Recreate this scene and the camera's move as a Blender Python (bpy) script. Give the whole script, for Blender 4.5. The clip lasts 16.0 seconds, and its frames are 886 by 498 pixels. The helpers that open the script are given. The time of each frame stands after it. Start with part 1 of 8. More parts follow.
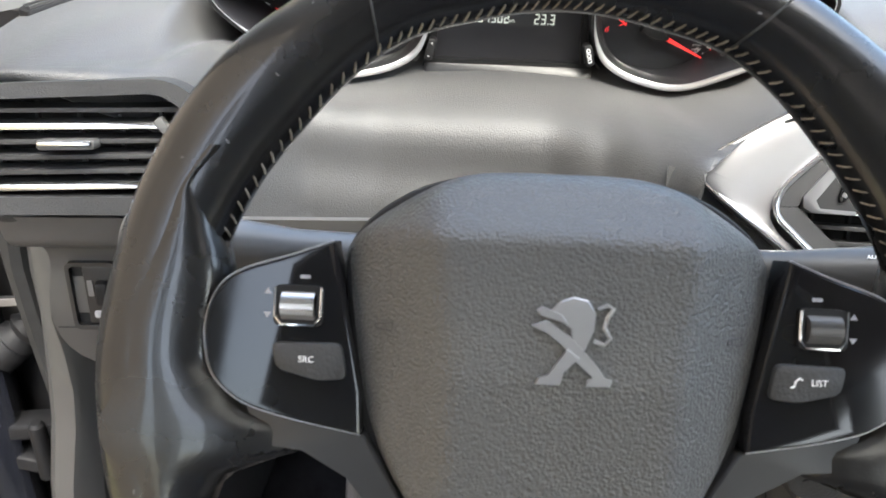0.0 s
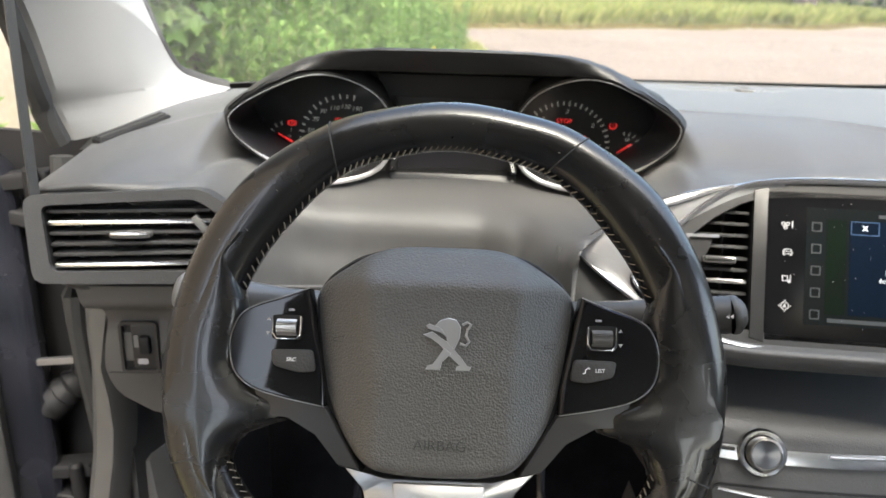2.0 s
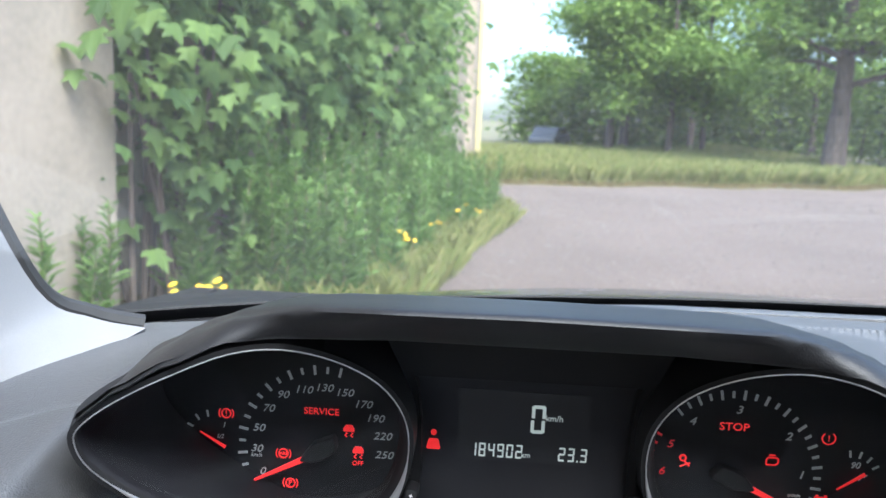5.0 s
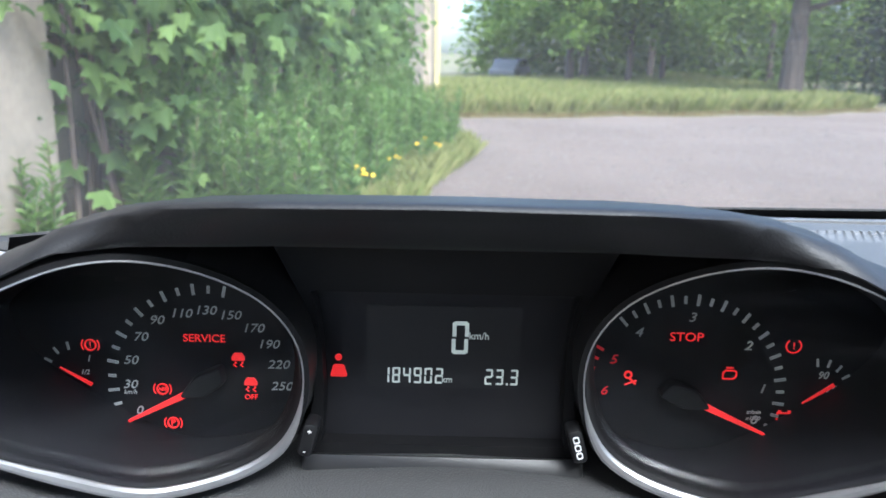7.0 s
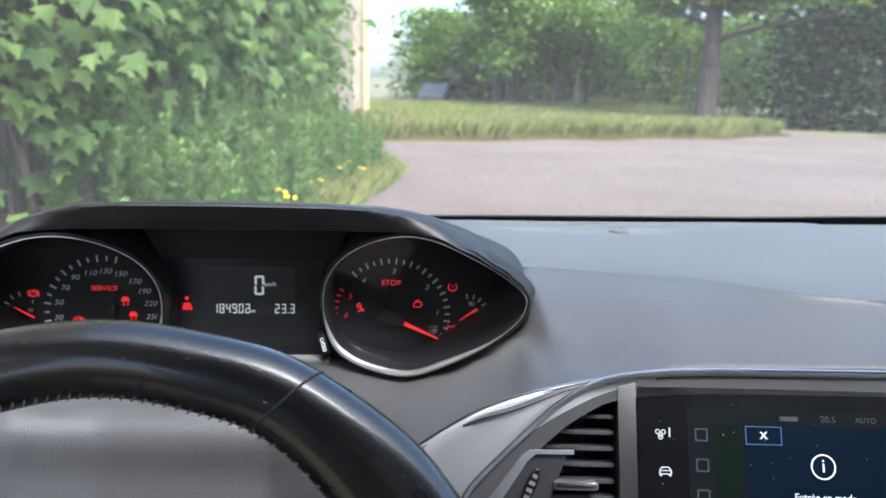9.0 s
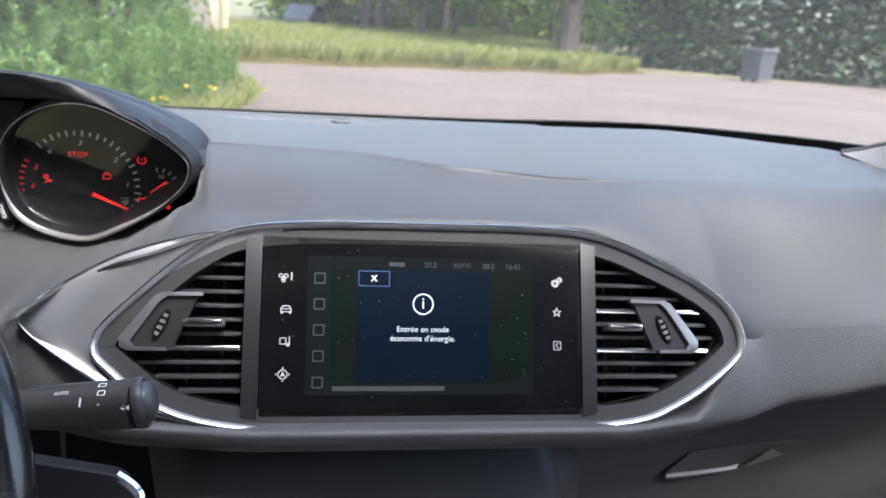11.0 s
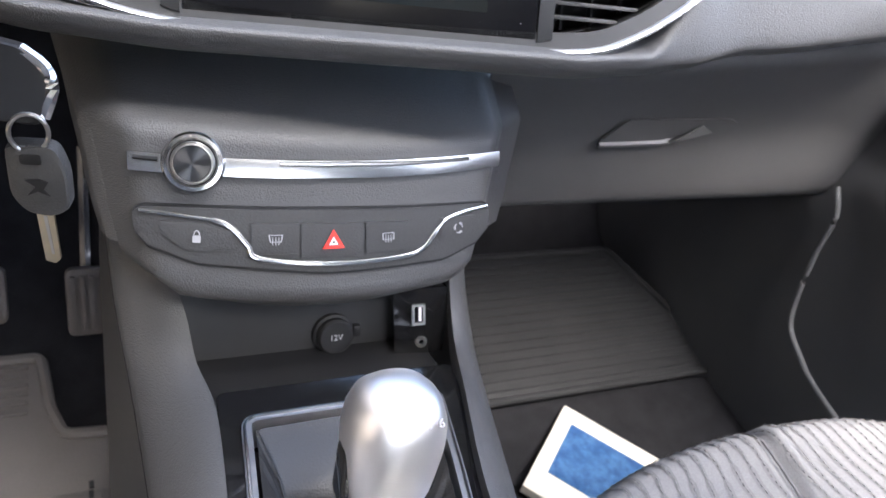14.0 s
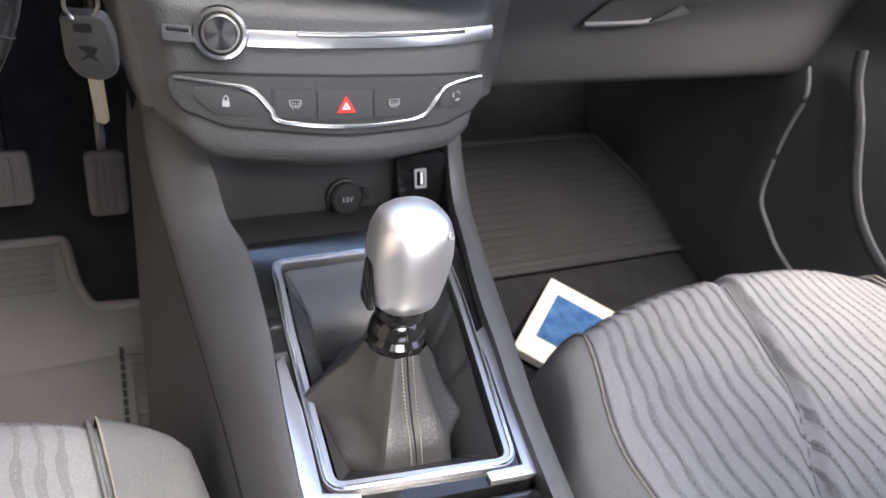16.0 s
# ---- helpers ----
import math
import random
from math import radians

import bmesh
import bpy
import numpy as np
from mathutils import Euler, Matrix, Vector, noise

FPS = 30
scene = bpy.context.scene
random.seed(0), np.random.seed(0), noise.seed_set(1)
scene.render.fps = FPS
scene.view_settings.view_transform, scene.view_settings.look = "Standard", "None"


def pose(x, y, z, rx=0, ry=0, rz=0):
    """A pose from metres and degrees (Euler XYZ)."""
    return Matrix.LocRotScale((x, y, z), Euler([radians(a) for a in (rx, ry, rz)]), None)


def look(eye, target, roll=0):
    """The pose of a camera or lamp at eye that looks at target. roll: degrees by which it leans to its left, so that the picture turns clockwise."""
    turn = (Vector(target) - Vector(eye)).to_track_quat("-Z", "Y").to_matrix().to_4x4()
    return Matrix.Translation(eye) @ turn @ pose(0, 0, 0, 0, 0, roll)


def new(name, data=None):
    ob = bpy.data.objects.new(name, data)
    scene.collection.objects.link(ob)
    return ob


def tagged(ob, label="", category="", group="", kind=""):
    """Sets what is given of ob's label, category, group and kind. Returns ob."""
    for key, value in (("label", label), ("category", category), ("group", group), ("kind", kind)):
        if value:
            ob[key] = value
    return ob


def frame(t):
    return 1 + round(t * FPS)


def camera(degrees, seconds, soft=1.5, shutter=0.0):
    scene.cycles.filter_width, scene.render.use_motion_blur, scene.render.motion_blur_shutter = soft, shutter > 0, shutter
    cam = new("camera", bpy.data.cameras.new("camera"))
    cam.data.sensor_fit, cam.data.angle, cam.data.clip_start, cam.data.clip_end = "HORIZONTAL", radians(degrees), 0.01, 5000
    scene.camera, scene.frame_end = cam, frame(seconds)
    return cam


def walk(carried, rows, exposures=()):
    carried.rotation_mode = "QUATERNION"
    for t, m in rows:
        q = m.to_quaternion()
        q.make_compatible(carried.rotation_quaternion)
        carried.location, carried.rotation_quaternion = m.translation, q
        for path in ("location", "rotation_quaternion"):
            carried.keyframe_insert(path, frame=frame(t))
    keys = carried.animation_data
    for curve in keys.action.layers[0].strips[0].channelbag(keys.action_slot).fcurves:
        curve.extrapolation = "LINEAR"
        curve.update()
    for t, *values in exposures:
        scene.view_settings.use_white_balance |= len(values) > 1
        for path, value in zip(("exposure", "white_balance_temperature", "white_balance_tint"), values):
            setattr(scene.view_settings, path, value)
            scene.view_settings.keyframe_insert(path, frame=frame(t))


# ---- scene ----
cam = camera(59.9, 16.0)
# a small real aperture, focused on the dials
cam.data.dof.use_dof, cam.data.dof.focus_distance, cam.data.dof.aperture_fstop = True, 0.45, 13.0
PATH = [
    (0, (-0.039, -0.223, 0.763), (-0.066, 1.569, -0.126), 2.2),
    (0.5, (-0.02, -0.3, 0.796), (-0.048, 1.512, -0.05), 1.6),
    (1, (-0.001, -0.34, 0.807), (-0.016, 1.482, -0.018), 1.3),
    (1.5, (0.007, -0.397, 0.82), (-0.009, 1.45, 0.052), 1.4),
    (2, (0.009, -0.41, 0.823), (-0.03, 1.475, 0.155), 1.6),
    (2.5, (-0.007, -0.32, 0.797), (-0.126, 1.626, 0.348), 1.5),
    (3, (-0.009, -0.225, 0.811), (-0.142, 1.747, 0.508), 1.7),
    (5.5, (-0.026, 0.038, 0.839), (-0.154, 2.011, 0.541), 2.3),
    (6, (0.003, 0.061, 0.823), (-0.102, 2.024, 0.454), 1.6),
    (6.5, (0.005, 0.076, 0.812), (-0.059, 2.029, 0.386), 1.1),
    (7, (0.004, 0.078, 0.805), (-0.026, 2.025, 0.348), 1.0),
    (7.5, (0.004, 0.062, 0.809), (0.013, 2.01, 0.355), 0.9),
    (8, (0.023, -0.005, 0.833), (0.058, 1.948, 0.403), 0.9),
    (8.5, (0.085, -0.114, 0.849), (0.165, 1.843, 0.445), 1.1),
    (9, (0.12, -0.21, 0.839), (0.261, 1.745, 0.443), 1.4),
    (9.5, (0.196, -0.27, 0.824), (0.426, 1.673, 0.409), 2.0),
    (10, (0.241, -0.296, 0.819), (0.569, 1.625, 0.368), 2.8),
    (10.2, (0.254, -0.305, 0.819), (0.621, 1.605, 0.353), 3.1),
    (12.3, (0.288, -0.296, 0.768), (0.85, 1.459, -0.009), 6.9),
    (12.5, (0.287, -0.292, 0.759), (0.861, 1.441, -0.058), 7.4),
    (13, (0.288, -0.288, 0.742), (0.88, 1.38, -0.189), 8.6),
    (13.5, (0.277, -0.296, 0.73), (0.902, 1.296, -0.307), 10.0),
    (14, (0.273, -0.303, 0.716), (0.93, 1.2, -0.427), 11.7),
    (14.5, (0.259, -0.324, 0.712), (0.942, 1.095, -0.522), 13.3),
    (15, (0.253, -0.35, 0.716), (0.95, 1.002, -0.583), 14.3),
    (15.5, (0.243, -0.373, 0.718), (0.935, 0.948, -0.615), 14.1),
    (16, (0.233, -0.383, 0.732), (0.904, 0.956, -0.593), 12.7),
]
EXPOSURES = [(0, 3.3, 6450, 5), (2, 2.92, 6800, 5), (2.5, 2.85, 6800, 5), (3, 2.25, 6700, 6), (5.5, 2.4, 5500, 6), (8, 2.42, 5500, 6), (10, 2.45, 6000, 9), (12.5, 2.7, 5850, 9), (13.2, 3.1, 5950, 10), (14.2, 3.55, 6200, 11), (16, 3.4, 6450, 12)]
walk(cam, [(t, look(eye, target, roll)) for t, eye, target, roll in PATH], EXPOSURES)

# ---- daylight: bright overcast ----
SUN_ELEVATION, SUN_AZIMUTH = radians(56), radians(156)
world = bpy.data.worlds.new("world")
scene.world = world
world.use_nodes = True
wn = world.node_tree.nodes
sky = wn.new("ShaderNodeTexSky")
sky.sky_type = "NISHITA"
sky.sun_disc = False
sky.sun_elevation = SUN_ELEVATION
sky.sun_rotation = SUN_AZIMUTH
sky.dust_density = 4.0
sky.ozone_density = 0.6
wn["Background"].inputs["Strength"].default_value = 0.15
world.node_tree.links.new(sky.outputs["Color"], wn["Background"].inputs["Color"])
sun_data = bpy.data.lights.new("sun", "SUN")
sun_data.energy, sun_data.angle, sun_data.color = 1.5, radians(35), (1.0, 0.96, 0.9)
sun = new("sun", sun_data)
sun_dir = Vector((math.sin(SUN_AZIMUTH) * math.cos(SUN_ELEVATION), math.cos(SUN_AZIMUTH) * math.cos(SUN_ELEVATION), math.sin(SUN_ELEVATION)))
sun.matrix_world = look(sun_dir * 50, (0, 0, 0))

# ---- helpers for materials ----


def material(name, color, rough=0.5, metal=0.0, color2=None, scale=8.0, fine=0.0, fine_scale=600.0, bump=0.0, bump_scale=300.0,
             cells=False, spread=0.0, coat=0.0, spec=0.5, rough_var=0.0, emit=0.0, alpha=1.0, stretch=None, sheen=0.0):
    """A surface with variation at two scales and fine relief, in object metres."""
    m = bpy.data.materials.new(name)
    m.use_nodes = True
    nt = m.node_tree
    n, k = nt.nodes, nt.links
    b = n["Principled BSDF"]
    b.inputs["Roughness"].default_value = rough
    b.inputs["Metallic"].default_value = metal
    b.inputs["Specular IOR Level"].default_value = spec
    b.inputs["Coat Weight"].default_value = coat
    b.inputs["Coat Roughness"].default_value = 0.05
    b.inputs["Sheen Weight"].default_value, b.inputs["Sheen Roughness"].default_value = sheen, 0.35
    b.inputs["Base Color"].default_value = (*color, 1)
    tc = n.new("ShaderNodeTexCoord")
    src = tc.outputs["Object"]
    if stretch:
        mp = n.new("ShaderNodeMapping")
        mp.inputs["Scale"].default_value = stretch
        k.new(src, mp.inputs["Vector"])
        src = mp.outputs["Vector"]
    out = None
    if color2 is not None:
        t1 = n.new("ShaderNodeTexNoise")
        t1.inputs["Scale"].default_value, t1.inputs["Detail"].default_value = scale, 5
        k.new(src, t1.inputs["Vector"])
        mix = n.new("ShaderNodeMix")
        mix.data_type = "RGBA"
        mix.inputs["A"].default_value, mix.inputs["B"].default_value = (*color, 1), (*color2, 1)
        ramp = n.new("ShaderNodeMapRange")
        ramp.inputs["From Min"].default_value, ramp.inputs["From Max"].default_value = 0.35, 0.65
        k.new(t1.outputs["Fac"], ramp.inputs["Value"])
        k.new(ramp.outputs["Result"], mix.inputs["Factor"])
        out = mix.outputs["Result"]
        if rough_var:
            mr = n.new("ShaderNodeMapRange")
            mr.inputs["To Min"].default_value, mr.inputs["To Max"].default_value = max(0.02, rough - rough_var), min(1, rough + rough_var)
            k.new(t1.outputs["Fac"], mr.inputs["Value"])
            k.new(mr.outputs["Result"], b.inputs["Roughness"])
    if fine:
        t2 = n.new("ShaderNodeTexNoise")
        t2.inputs["Scale"].default_value, t2.inputs["Detail"].default_value = fine_scale, 3
        k.new(src, t2.inputs["Vector"])
        mr2 = n.new("ShaderNodeMapRange")
        mr2.inputs["To Min"].default_value, mr2.inputs["To Max"].default_value = 1 - fine, 1 + fine
        k.new(t2.outputs["Fac"], mr2.inputs["Value"])
        mul = n.new("ShaderNodeVectorMath")
        mul.operation = "SCALE"
        if out is None:
            mul.inputs[0].default_value = color
        else:
            k.new(out, mul.inputs[0])
        k.new(mr2.outputs["Result"], mul.inputs["Scale"])
        out = mul.outputs["Vector"]
    if spread:
        oi = n.new("ShaderNodeObjectInfo")
        gi = n.new("ShaderNodeNewGeometry")
        add = n.new("ShaderNodeMath")
        add.operation = "ADD"
        k.new(oi.outputs["Random"], add.inputs[0])
        k.new(gi.outputs["Random Per Island"], add.inputs[1])
        fr = n.new("ShaderNodeMath")
        fr.operation = "FRACT"
        k.new(add.outputs["Value"], fr.inputs[0])
        mr3 = n.new("ShaderNodeMapRange")
        mr3.inputs["To Min"].default_value, mr3.inputs["To Max"].default_value = 1 - spread, 1 + spread
        k.new(fr.outputs["Value"], mr3.inputs["Value"])
        mul = n.new("ShaderNodeVectorMath")
        mul.operation = "SCALE"
        if out is None:
            mul.inputs[0].default_value = color
        else:
            k.new(out, mul.inputs[0])
        k.new(mr3.outputs["Result"], mul.inputs["Scale"])
        out = mul.outputs["Vector"]
    if out is not None:
        k.new(out, b.inputs["Base Color"])
    if bump:
        if cells:
            t3 = n.new("ShaderNodeTexVoronoi")
            t3.inputs["Scale"].default_value = bump_scale
            h = t3.outputs["Distance"]
        else:
            t3 = n.new("ShaderNodeTexNoise")
            t3.inputs["Scale"].default_value, t3.inputs["Detail"].default_value = bump_scale, 4
            h = t3.outputs["Fac"]
        k.new(src, t3.inputs["Vector"])
        bp = n.new("ShaderNodeBump")
        bp.inputs["Strength"].default_value, bp.inputs["Distance"].default_value = bump, 0.6 / bump_scale
        bp.invert = cells
        k.new(h, bp.inputs["Height"])
        k.new(bp.outputs["Normal"], b.inputs["Normal"])
    if emit:
        b.inputs["Emission Color"].default_value = (*color, 1)
        b.inputs["Emission Strength"].default_value = emit
    return m


def leaf_material(name, color, color2, glow=0.35):
    """Thin leaves: diffuse and light passing through, varied leaf by leaf."""
    m = bpy.data.materials.new(name)
    m.use_nodes = True
    n, k = m.node_tree.nodes, m.node_tree.links
    b, o = n["Principled BSDF"], n["Material Output"]
    gi = n.new("ShaderNodeNewGeometry")
    mix = n.new("ShaderNodeMix")
    mix.data_type = "RGBA"
    mix.inputs["A"].default_value, mix.inputs["B"].default_value = (*color, 1), (*color2, 1)
    k.new(gi.outputs["Random Per Island"], mix.inputs["Factor"])
    tc = n.new("ShaderNodeTexCoord")
    tx = n.new("ShaderNodeTexNoise")
    tx.inputs["Scale"].default_value = 3.0
    k.new(tc.outputs["Object"], tx.inputs["Vector"])
    mr = n.new("ShaderNodeMapRange")
    mr.inputs["To Min"].default_value, mr.inputs["To Max"].default_value = 0.6, 1.4
    k.new(tx.outputs["Fac"], mr.inputs["Value"])
    mul = n.new("ShaderNodeVectorMath")
    mul.operation = "SCALE"
    k.new(mix.outputs["Result"], mul.inputs[0])
    k.new(mr.outputs["Result"], mul.inputs["Scale"])
    k.new(mul.outputs["Vector"], b.inputs["Base Color"])
    b.inputs["Roughness"].default_value, b.inputs["Specular IOR Level"].default_value = 0.6, 0.25
    tr = n.new("ShaderNodeBsdfTranslucent")
    k.new(mul.outputs["Vector"], tr.inputs["Color"])
    ms = n.new("ShaderNodeMixShader")
    ms.inputs["Fac"].default_value = glow
    k.new(b.outputs["BSDF"], ms.inputs[1])
    k.new(tr.outputs["BSDF"], ms.inputs[2])
    k.new(ms.outputs["Shader"], o.inputs["Surface"])
    return m


def glass_material(name, tint=(0.94, 0.97, 0.96), gloss=1.0, dust=0.0):
    """Clear sheet glass: passes light, mirrors by its Fresnel gloss."""
    m = bpy.data.materials.new(name)
    m.use_nodes = True
    n, k = m.node_tree.nodes, m.node_tree.links
    o = n["Material Output"]
    n.remove(n["Principled BSDF"])
    t, g, f, ms = n.new("ShaderNodeBsdfTransparent"), n.new("ShaderNodeBsdfGlossy"), n.new("ShaderNodeFresnel"), n.new("ShaderNodeMixShader")
    t.inputs["Color"].default_value = (*tint, 1)
    g.inputs["Roughness"].default_value = 0.0
    f.inputs["IOR"].default_value = 1.5
    mu = n.new("ShaderNodeMath")
    mu.operation = "MULTIPLY"
    mu.inputs[1].default_value = gloss
    k.new(f.outputs["Fac"], mu.inputs[0])
    k.new(mu.outputs["Value"], ms.inputs["Fac"])
    k.new(t.outputs["BSDF"], ms.inputs[1])
    k.new(g.outputs["BSDF"], ms.inputs[2])
    top = ms.outputs["Shader"]
    if dust:
        # thin uneven film of dust that the daylight catches
        # uneven translucent film mixed in, to lay a pale haze over the view
        no, mr, tl, mx, tc = n.new("ShaderNodeTexNoise"), n.new("ShaderNodeMapRange"), n.new("ShaderNodeBsdfTranslucent"), n.new("ShaderNodeMixShader"), n.new("ShaderNodeTexCoord")
        no.inputs["Scale"].default_value, no.inputs["Detail"].default_value = 5, 6
        k.new(tc.outputs["Object"], no.inputs["Vector"])
        mr.inputs["To Min"].default_value, mr.inputs["To Max"].default_value = 0.6 * dust, 1.4 * dust
        k.new(no.outputs["Fac"], mr.inputs["Value"])
        tl.inputs["Color"].default_value = (0.8, 0.79, 0.77, 1)
        k.new(mr.outputs["Result"], mx.inputs["Fac"])
        k.new(top, mx.inputs[1])
        k.new(tl.outputs["BSDF"], mx.inputs[2])
        top = mx.outputs["Shader"]
    k.new(top, o.inputs["Surface"])
    return m


# ---- helpers for meshes ----
ONE = Matrix.Identity(4)


def to_mesh(name, bm, smooth=True, angle=35):
    bmesh.ops.recalc_face_normals(bm, faces=bm.faces[:])
    if smooth:
        for e in bm.edges:
            e.smooth = len(e.link_faces) == 2 and e.calc_face_angle(0) < radians(angle)
        for f in bm.faces:
            f.smooth = True
    me = bpy.data.meshes.new(name)
    bm.to_mesh(me)
    bm.free()
    return me


def part(name, bm, mat, parent=None, label="", smooth=True, angle=35):
    """Link a bmesh as one mesh object under a thing or a part."""
    ob = new(name, to_mesh(name, bm, smooth, angle))
    ob.data.materials.append(mat)
    if parent is not None:
        ob.parent = parent
        ob.matrix_parent_inverse = parent.matrix_world.inverted() if parent.type != "EMPTY" else ONE
    if label:
        ob["label"] = label
    return ob


def thing(name, label, category, group="", kind=""):
    ob = new(name)
    ob.empty_display_size = 0.02
    return tagged(ob, label, category, group, kind)


def smooth_line(pts, per=6, closed=False):
    """Catmull-Rom through the points."""
    p = [Vector(q) for q in pts]
    n = len(p)
    out = []
    for i in range(n if closed else n - 1):
        if closed:
            a, b, c, d = p[(i - 1) % n], p[i], p[(i + 1) % n], p[(i + 2) % n]
        else:
            a, b, c, d = p[max(i - 1, 0)], p[i], p[i + 1], p[min(i + 2, n - 1)]
        for j in range(per):
            t = j / per
            out.append(0.5 * (2 * b + (c - a) * t + (2 * a - 5 * b + 4 * c - d) * t * t + (3 * b - a - 3 * c + d) * t ** 3))
    if not closed:
        out.append(p[-1])
    return out


def rounded(pts, r, n=5):
    """A flat outline with its corners rounded by r."""
    p = [Vector(q) for q in pts]
    out = []
    for i in range(len(p)):
        a, b, c = p[i - 1], p[i], p[(i + 1) % len(p)]
        d1, d2 = (a - b), (c - b)
        s = min(r, d1.length * 0.45, d2.length * 0.45)
        q1, q2 = b + d1.normalized() * s, b + d2.normalized() * s
        for j in range(n + 1):
            t = j / n
            out.append((1 - t) ** 2 * q1 + 2 * t * (1 - t) * b + t * t * q2)
    return out


def rect(w, h, r=0.0, x=0.0, y=0.0):
    pts = [(x - w / 2, y - h / 2), (x + w / 2, y - h / 2), (x + w / 2, y + h / 2), (x - w / 2, y + h / 2)]
    return rounded(pts, r) if r else [Vector(p) for p in pts]


def prism(outline, z0, z1, m=ONE, bevel=0.0, bm=None, scale_top=1.0):
    """A solid between two heights over a flat outline, its front edge bevelled."""
    bm = bm or bmesh.new()
    pts = [Vector((p[0], p[1])) for p in outline]
    c = sum(pts, Vector((0, 0))) / len(pts)
    size = max((p - c).length for p in pts)
    rings = [(z0, 1.0)]
    if bevel:
        k = max(0.05, 1 - bevel / size)
        s = 1 if z1 > z0 else -1
        rings += [(z1 - s * bevel, 1.0), (z1 - s * bevel * 0.3, 1 - (1 - k) * 0.3), (z1, k)]
    else:
        rings += [(z1, scale_top)]
    loops = []
    for z, k in rings:
        loops.append([bm.verts.new(m @ Vector(((p[0] - c[0]) * k + c[0], (p[1] - c[1]) * k + c[1], z))) for p in pts])
    n = len(pts)
    for a, b in zip(loops, loops[1:]):
        for i in range(n):
            bm.faces.new((a[i], a[(i + 1) % n], b[(i + 1) % n], b[i]))
    bm.faces.new(loops[0][::-1])
    bm.faces.new(loops[-1])
    return bm


def ring_prism(outer, inner, z0, z1, m=ONE, bm=None):
    """A flat frame between two outlines of equal count."""
    bm = bm or bmesh.new()
    n = len(outer)
    v = [[bm.verts.new(m @ Vector((p[0], p[1], z))) for p in line] for line, z in ((outer, z0), (outer, z1), (inner, z1), (inner, z0))]
    for a, b in zip(v, v[1:] + v[:1]):
        for i in range(n):
            bm.faces.new((a[i], a[(i + 1) % n], b[(i + 1) % n], b[i]))
    return bm


def scaled(outline, k, dx=0.0, dy=0.0):
    c = sum((Vector((p[0], p[1])) for p in outline), Vector((0, 0))) / len(outline)
    return [Vector(((p[0] - c[0]) * k + c[0] + dx, (p[1] - c[1]) * k + c[1] + dy)) for p in outline]


def inset(outline, d):
    """Move a counter-clockwise outline inwards by d."""
    p = [Vector((q[0], q[1])) for q in outline]
    area = sum(p[i - 1].cross(p[i]) for i in range(len(p)))
    s = 1 if area > 0 else -1
    out = []
    for i in range(len(p)):
        t = (p[(i + 1) % len(p)] - p[i - 1]).normalized()
        out.append(p[i] + s * d * Vector((-t.y, t.x)))
    return out


def box(sx, sy, sz, m=ONE, bevel=0.0, bm=None):
    if bevel:
        b2 = min(bevel, sx / 2.2, sy / 2.2)
        return prism(rect(sx, sy, b2), -sz / 2, sz / 2, m, min(bevel, sz / 2.2), bm)
    return prism(rect(sx, sy), -sz / 2, sz / 2, m, 0, bm)


def tube(pts, radius, sides=10, closed=False, bm=None, flat=1.0, up=(0, 0, 1), caps=True):
    """A swept round bar; radius may be a list; flat squeezes it along up."""
    bm = bm or bmesh.new()
    p = [Vector(q) for q in pts]
    n = len(p)
    rs = radius if isinstance(radius, (list, tuple)) else [radius] * n
    loops = []
    for i in range(n):
        t = (p[(i + 1) % n] - p[i - 1]) if closed else (p[min(i + 1, n - 1)] - p[max(i - 1, 0)])
        t.normalize()
        side = t.cross(Vector(up))
        if side.length < 1e-4:
            side = t.cross(Vector((0.3, 1, 0.2)))
        side.normalize()
        top = side.cross(t)
        loops.append([bm.verts.new(p[i] + rs[i] * (math.cos(2 * math.pi * j / sides) * side + flat * math.sin(2 * math.pi * j / sides) * top)) for j in range(sides)])
    pairs = list(zip(loops, loops[1:])) + ([(loops[-1], loops[0])] if closed else [])
    for a, b in pairs:
        for j in range(sides):
            bm.faces.new((a[j], a[(j + 1) % sides], b[(j + 1) % sides], b[j]))
    if not closed and caps:
        bm.faces.new(loops[0][::-1])
        bm.faces.new(loops[-1])
    return bm


def lathe(profile, m=ONE, sides=32, bm=None):
    """Turn a profile of (radius, height) round the z axis of m."""
    bm = bm or bmesh.new()
    loops = []
    for r, z in profile:
        if r < 1e-6:
            loops.append([bm.verts.new(m @ Vector((0, 0, z)))])
        else:
            loops.append([bm.verts.new(m @ Vector((r * math.cos(2 * math.pi * j / sides), r * math.sin(2 * math.pi * j / sides), z))) for j in range(sides)])
    for a, b in zip(loops, loops[1:]):
        for j in range(sides):
            k = (j + 1) % sides
            if len(a) == 1 and len(b) > 1:
                bm.faces.new((a[0], b[k], b[j]))
            elif len(b) == 1 and len(a) > 1:
                bm.faces.new((a[j], a[k], b[0]))
            elif len(a) > 1:
                bm.faces.new((a[j], a[k], b[k], b[j]))
    return bm


def sheet(rows, bm=None, thick=0.0):
    """A surface through rows of equal length; thick gives it a back."""
    bm = bm or bmesh.new()
    v = [[bm.verts.new(Vector(p)) for p in row] for row in rows]
    fs = []
    for a, b in zip(v, v[1:]):
        for i in range(len(a) - 1):
            fs.append(bm.faces.new((a[i], a[i + 1], b[i + 1], b[i])))
    if thick:
        bmesh.ops.recalc_face_normals(bm, faces=fs)
        bmesh.ops.solidify(bm, geom=fs, thickness=thick)
    return bm


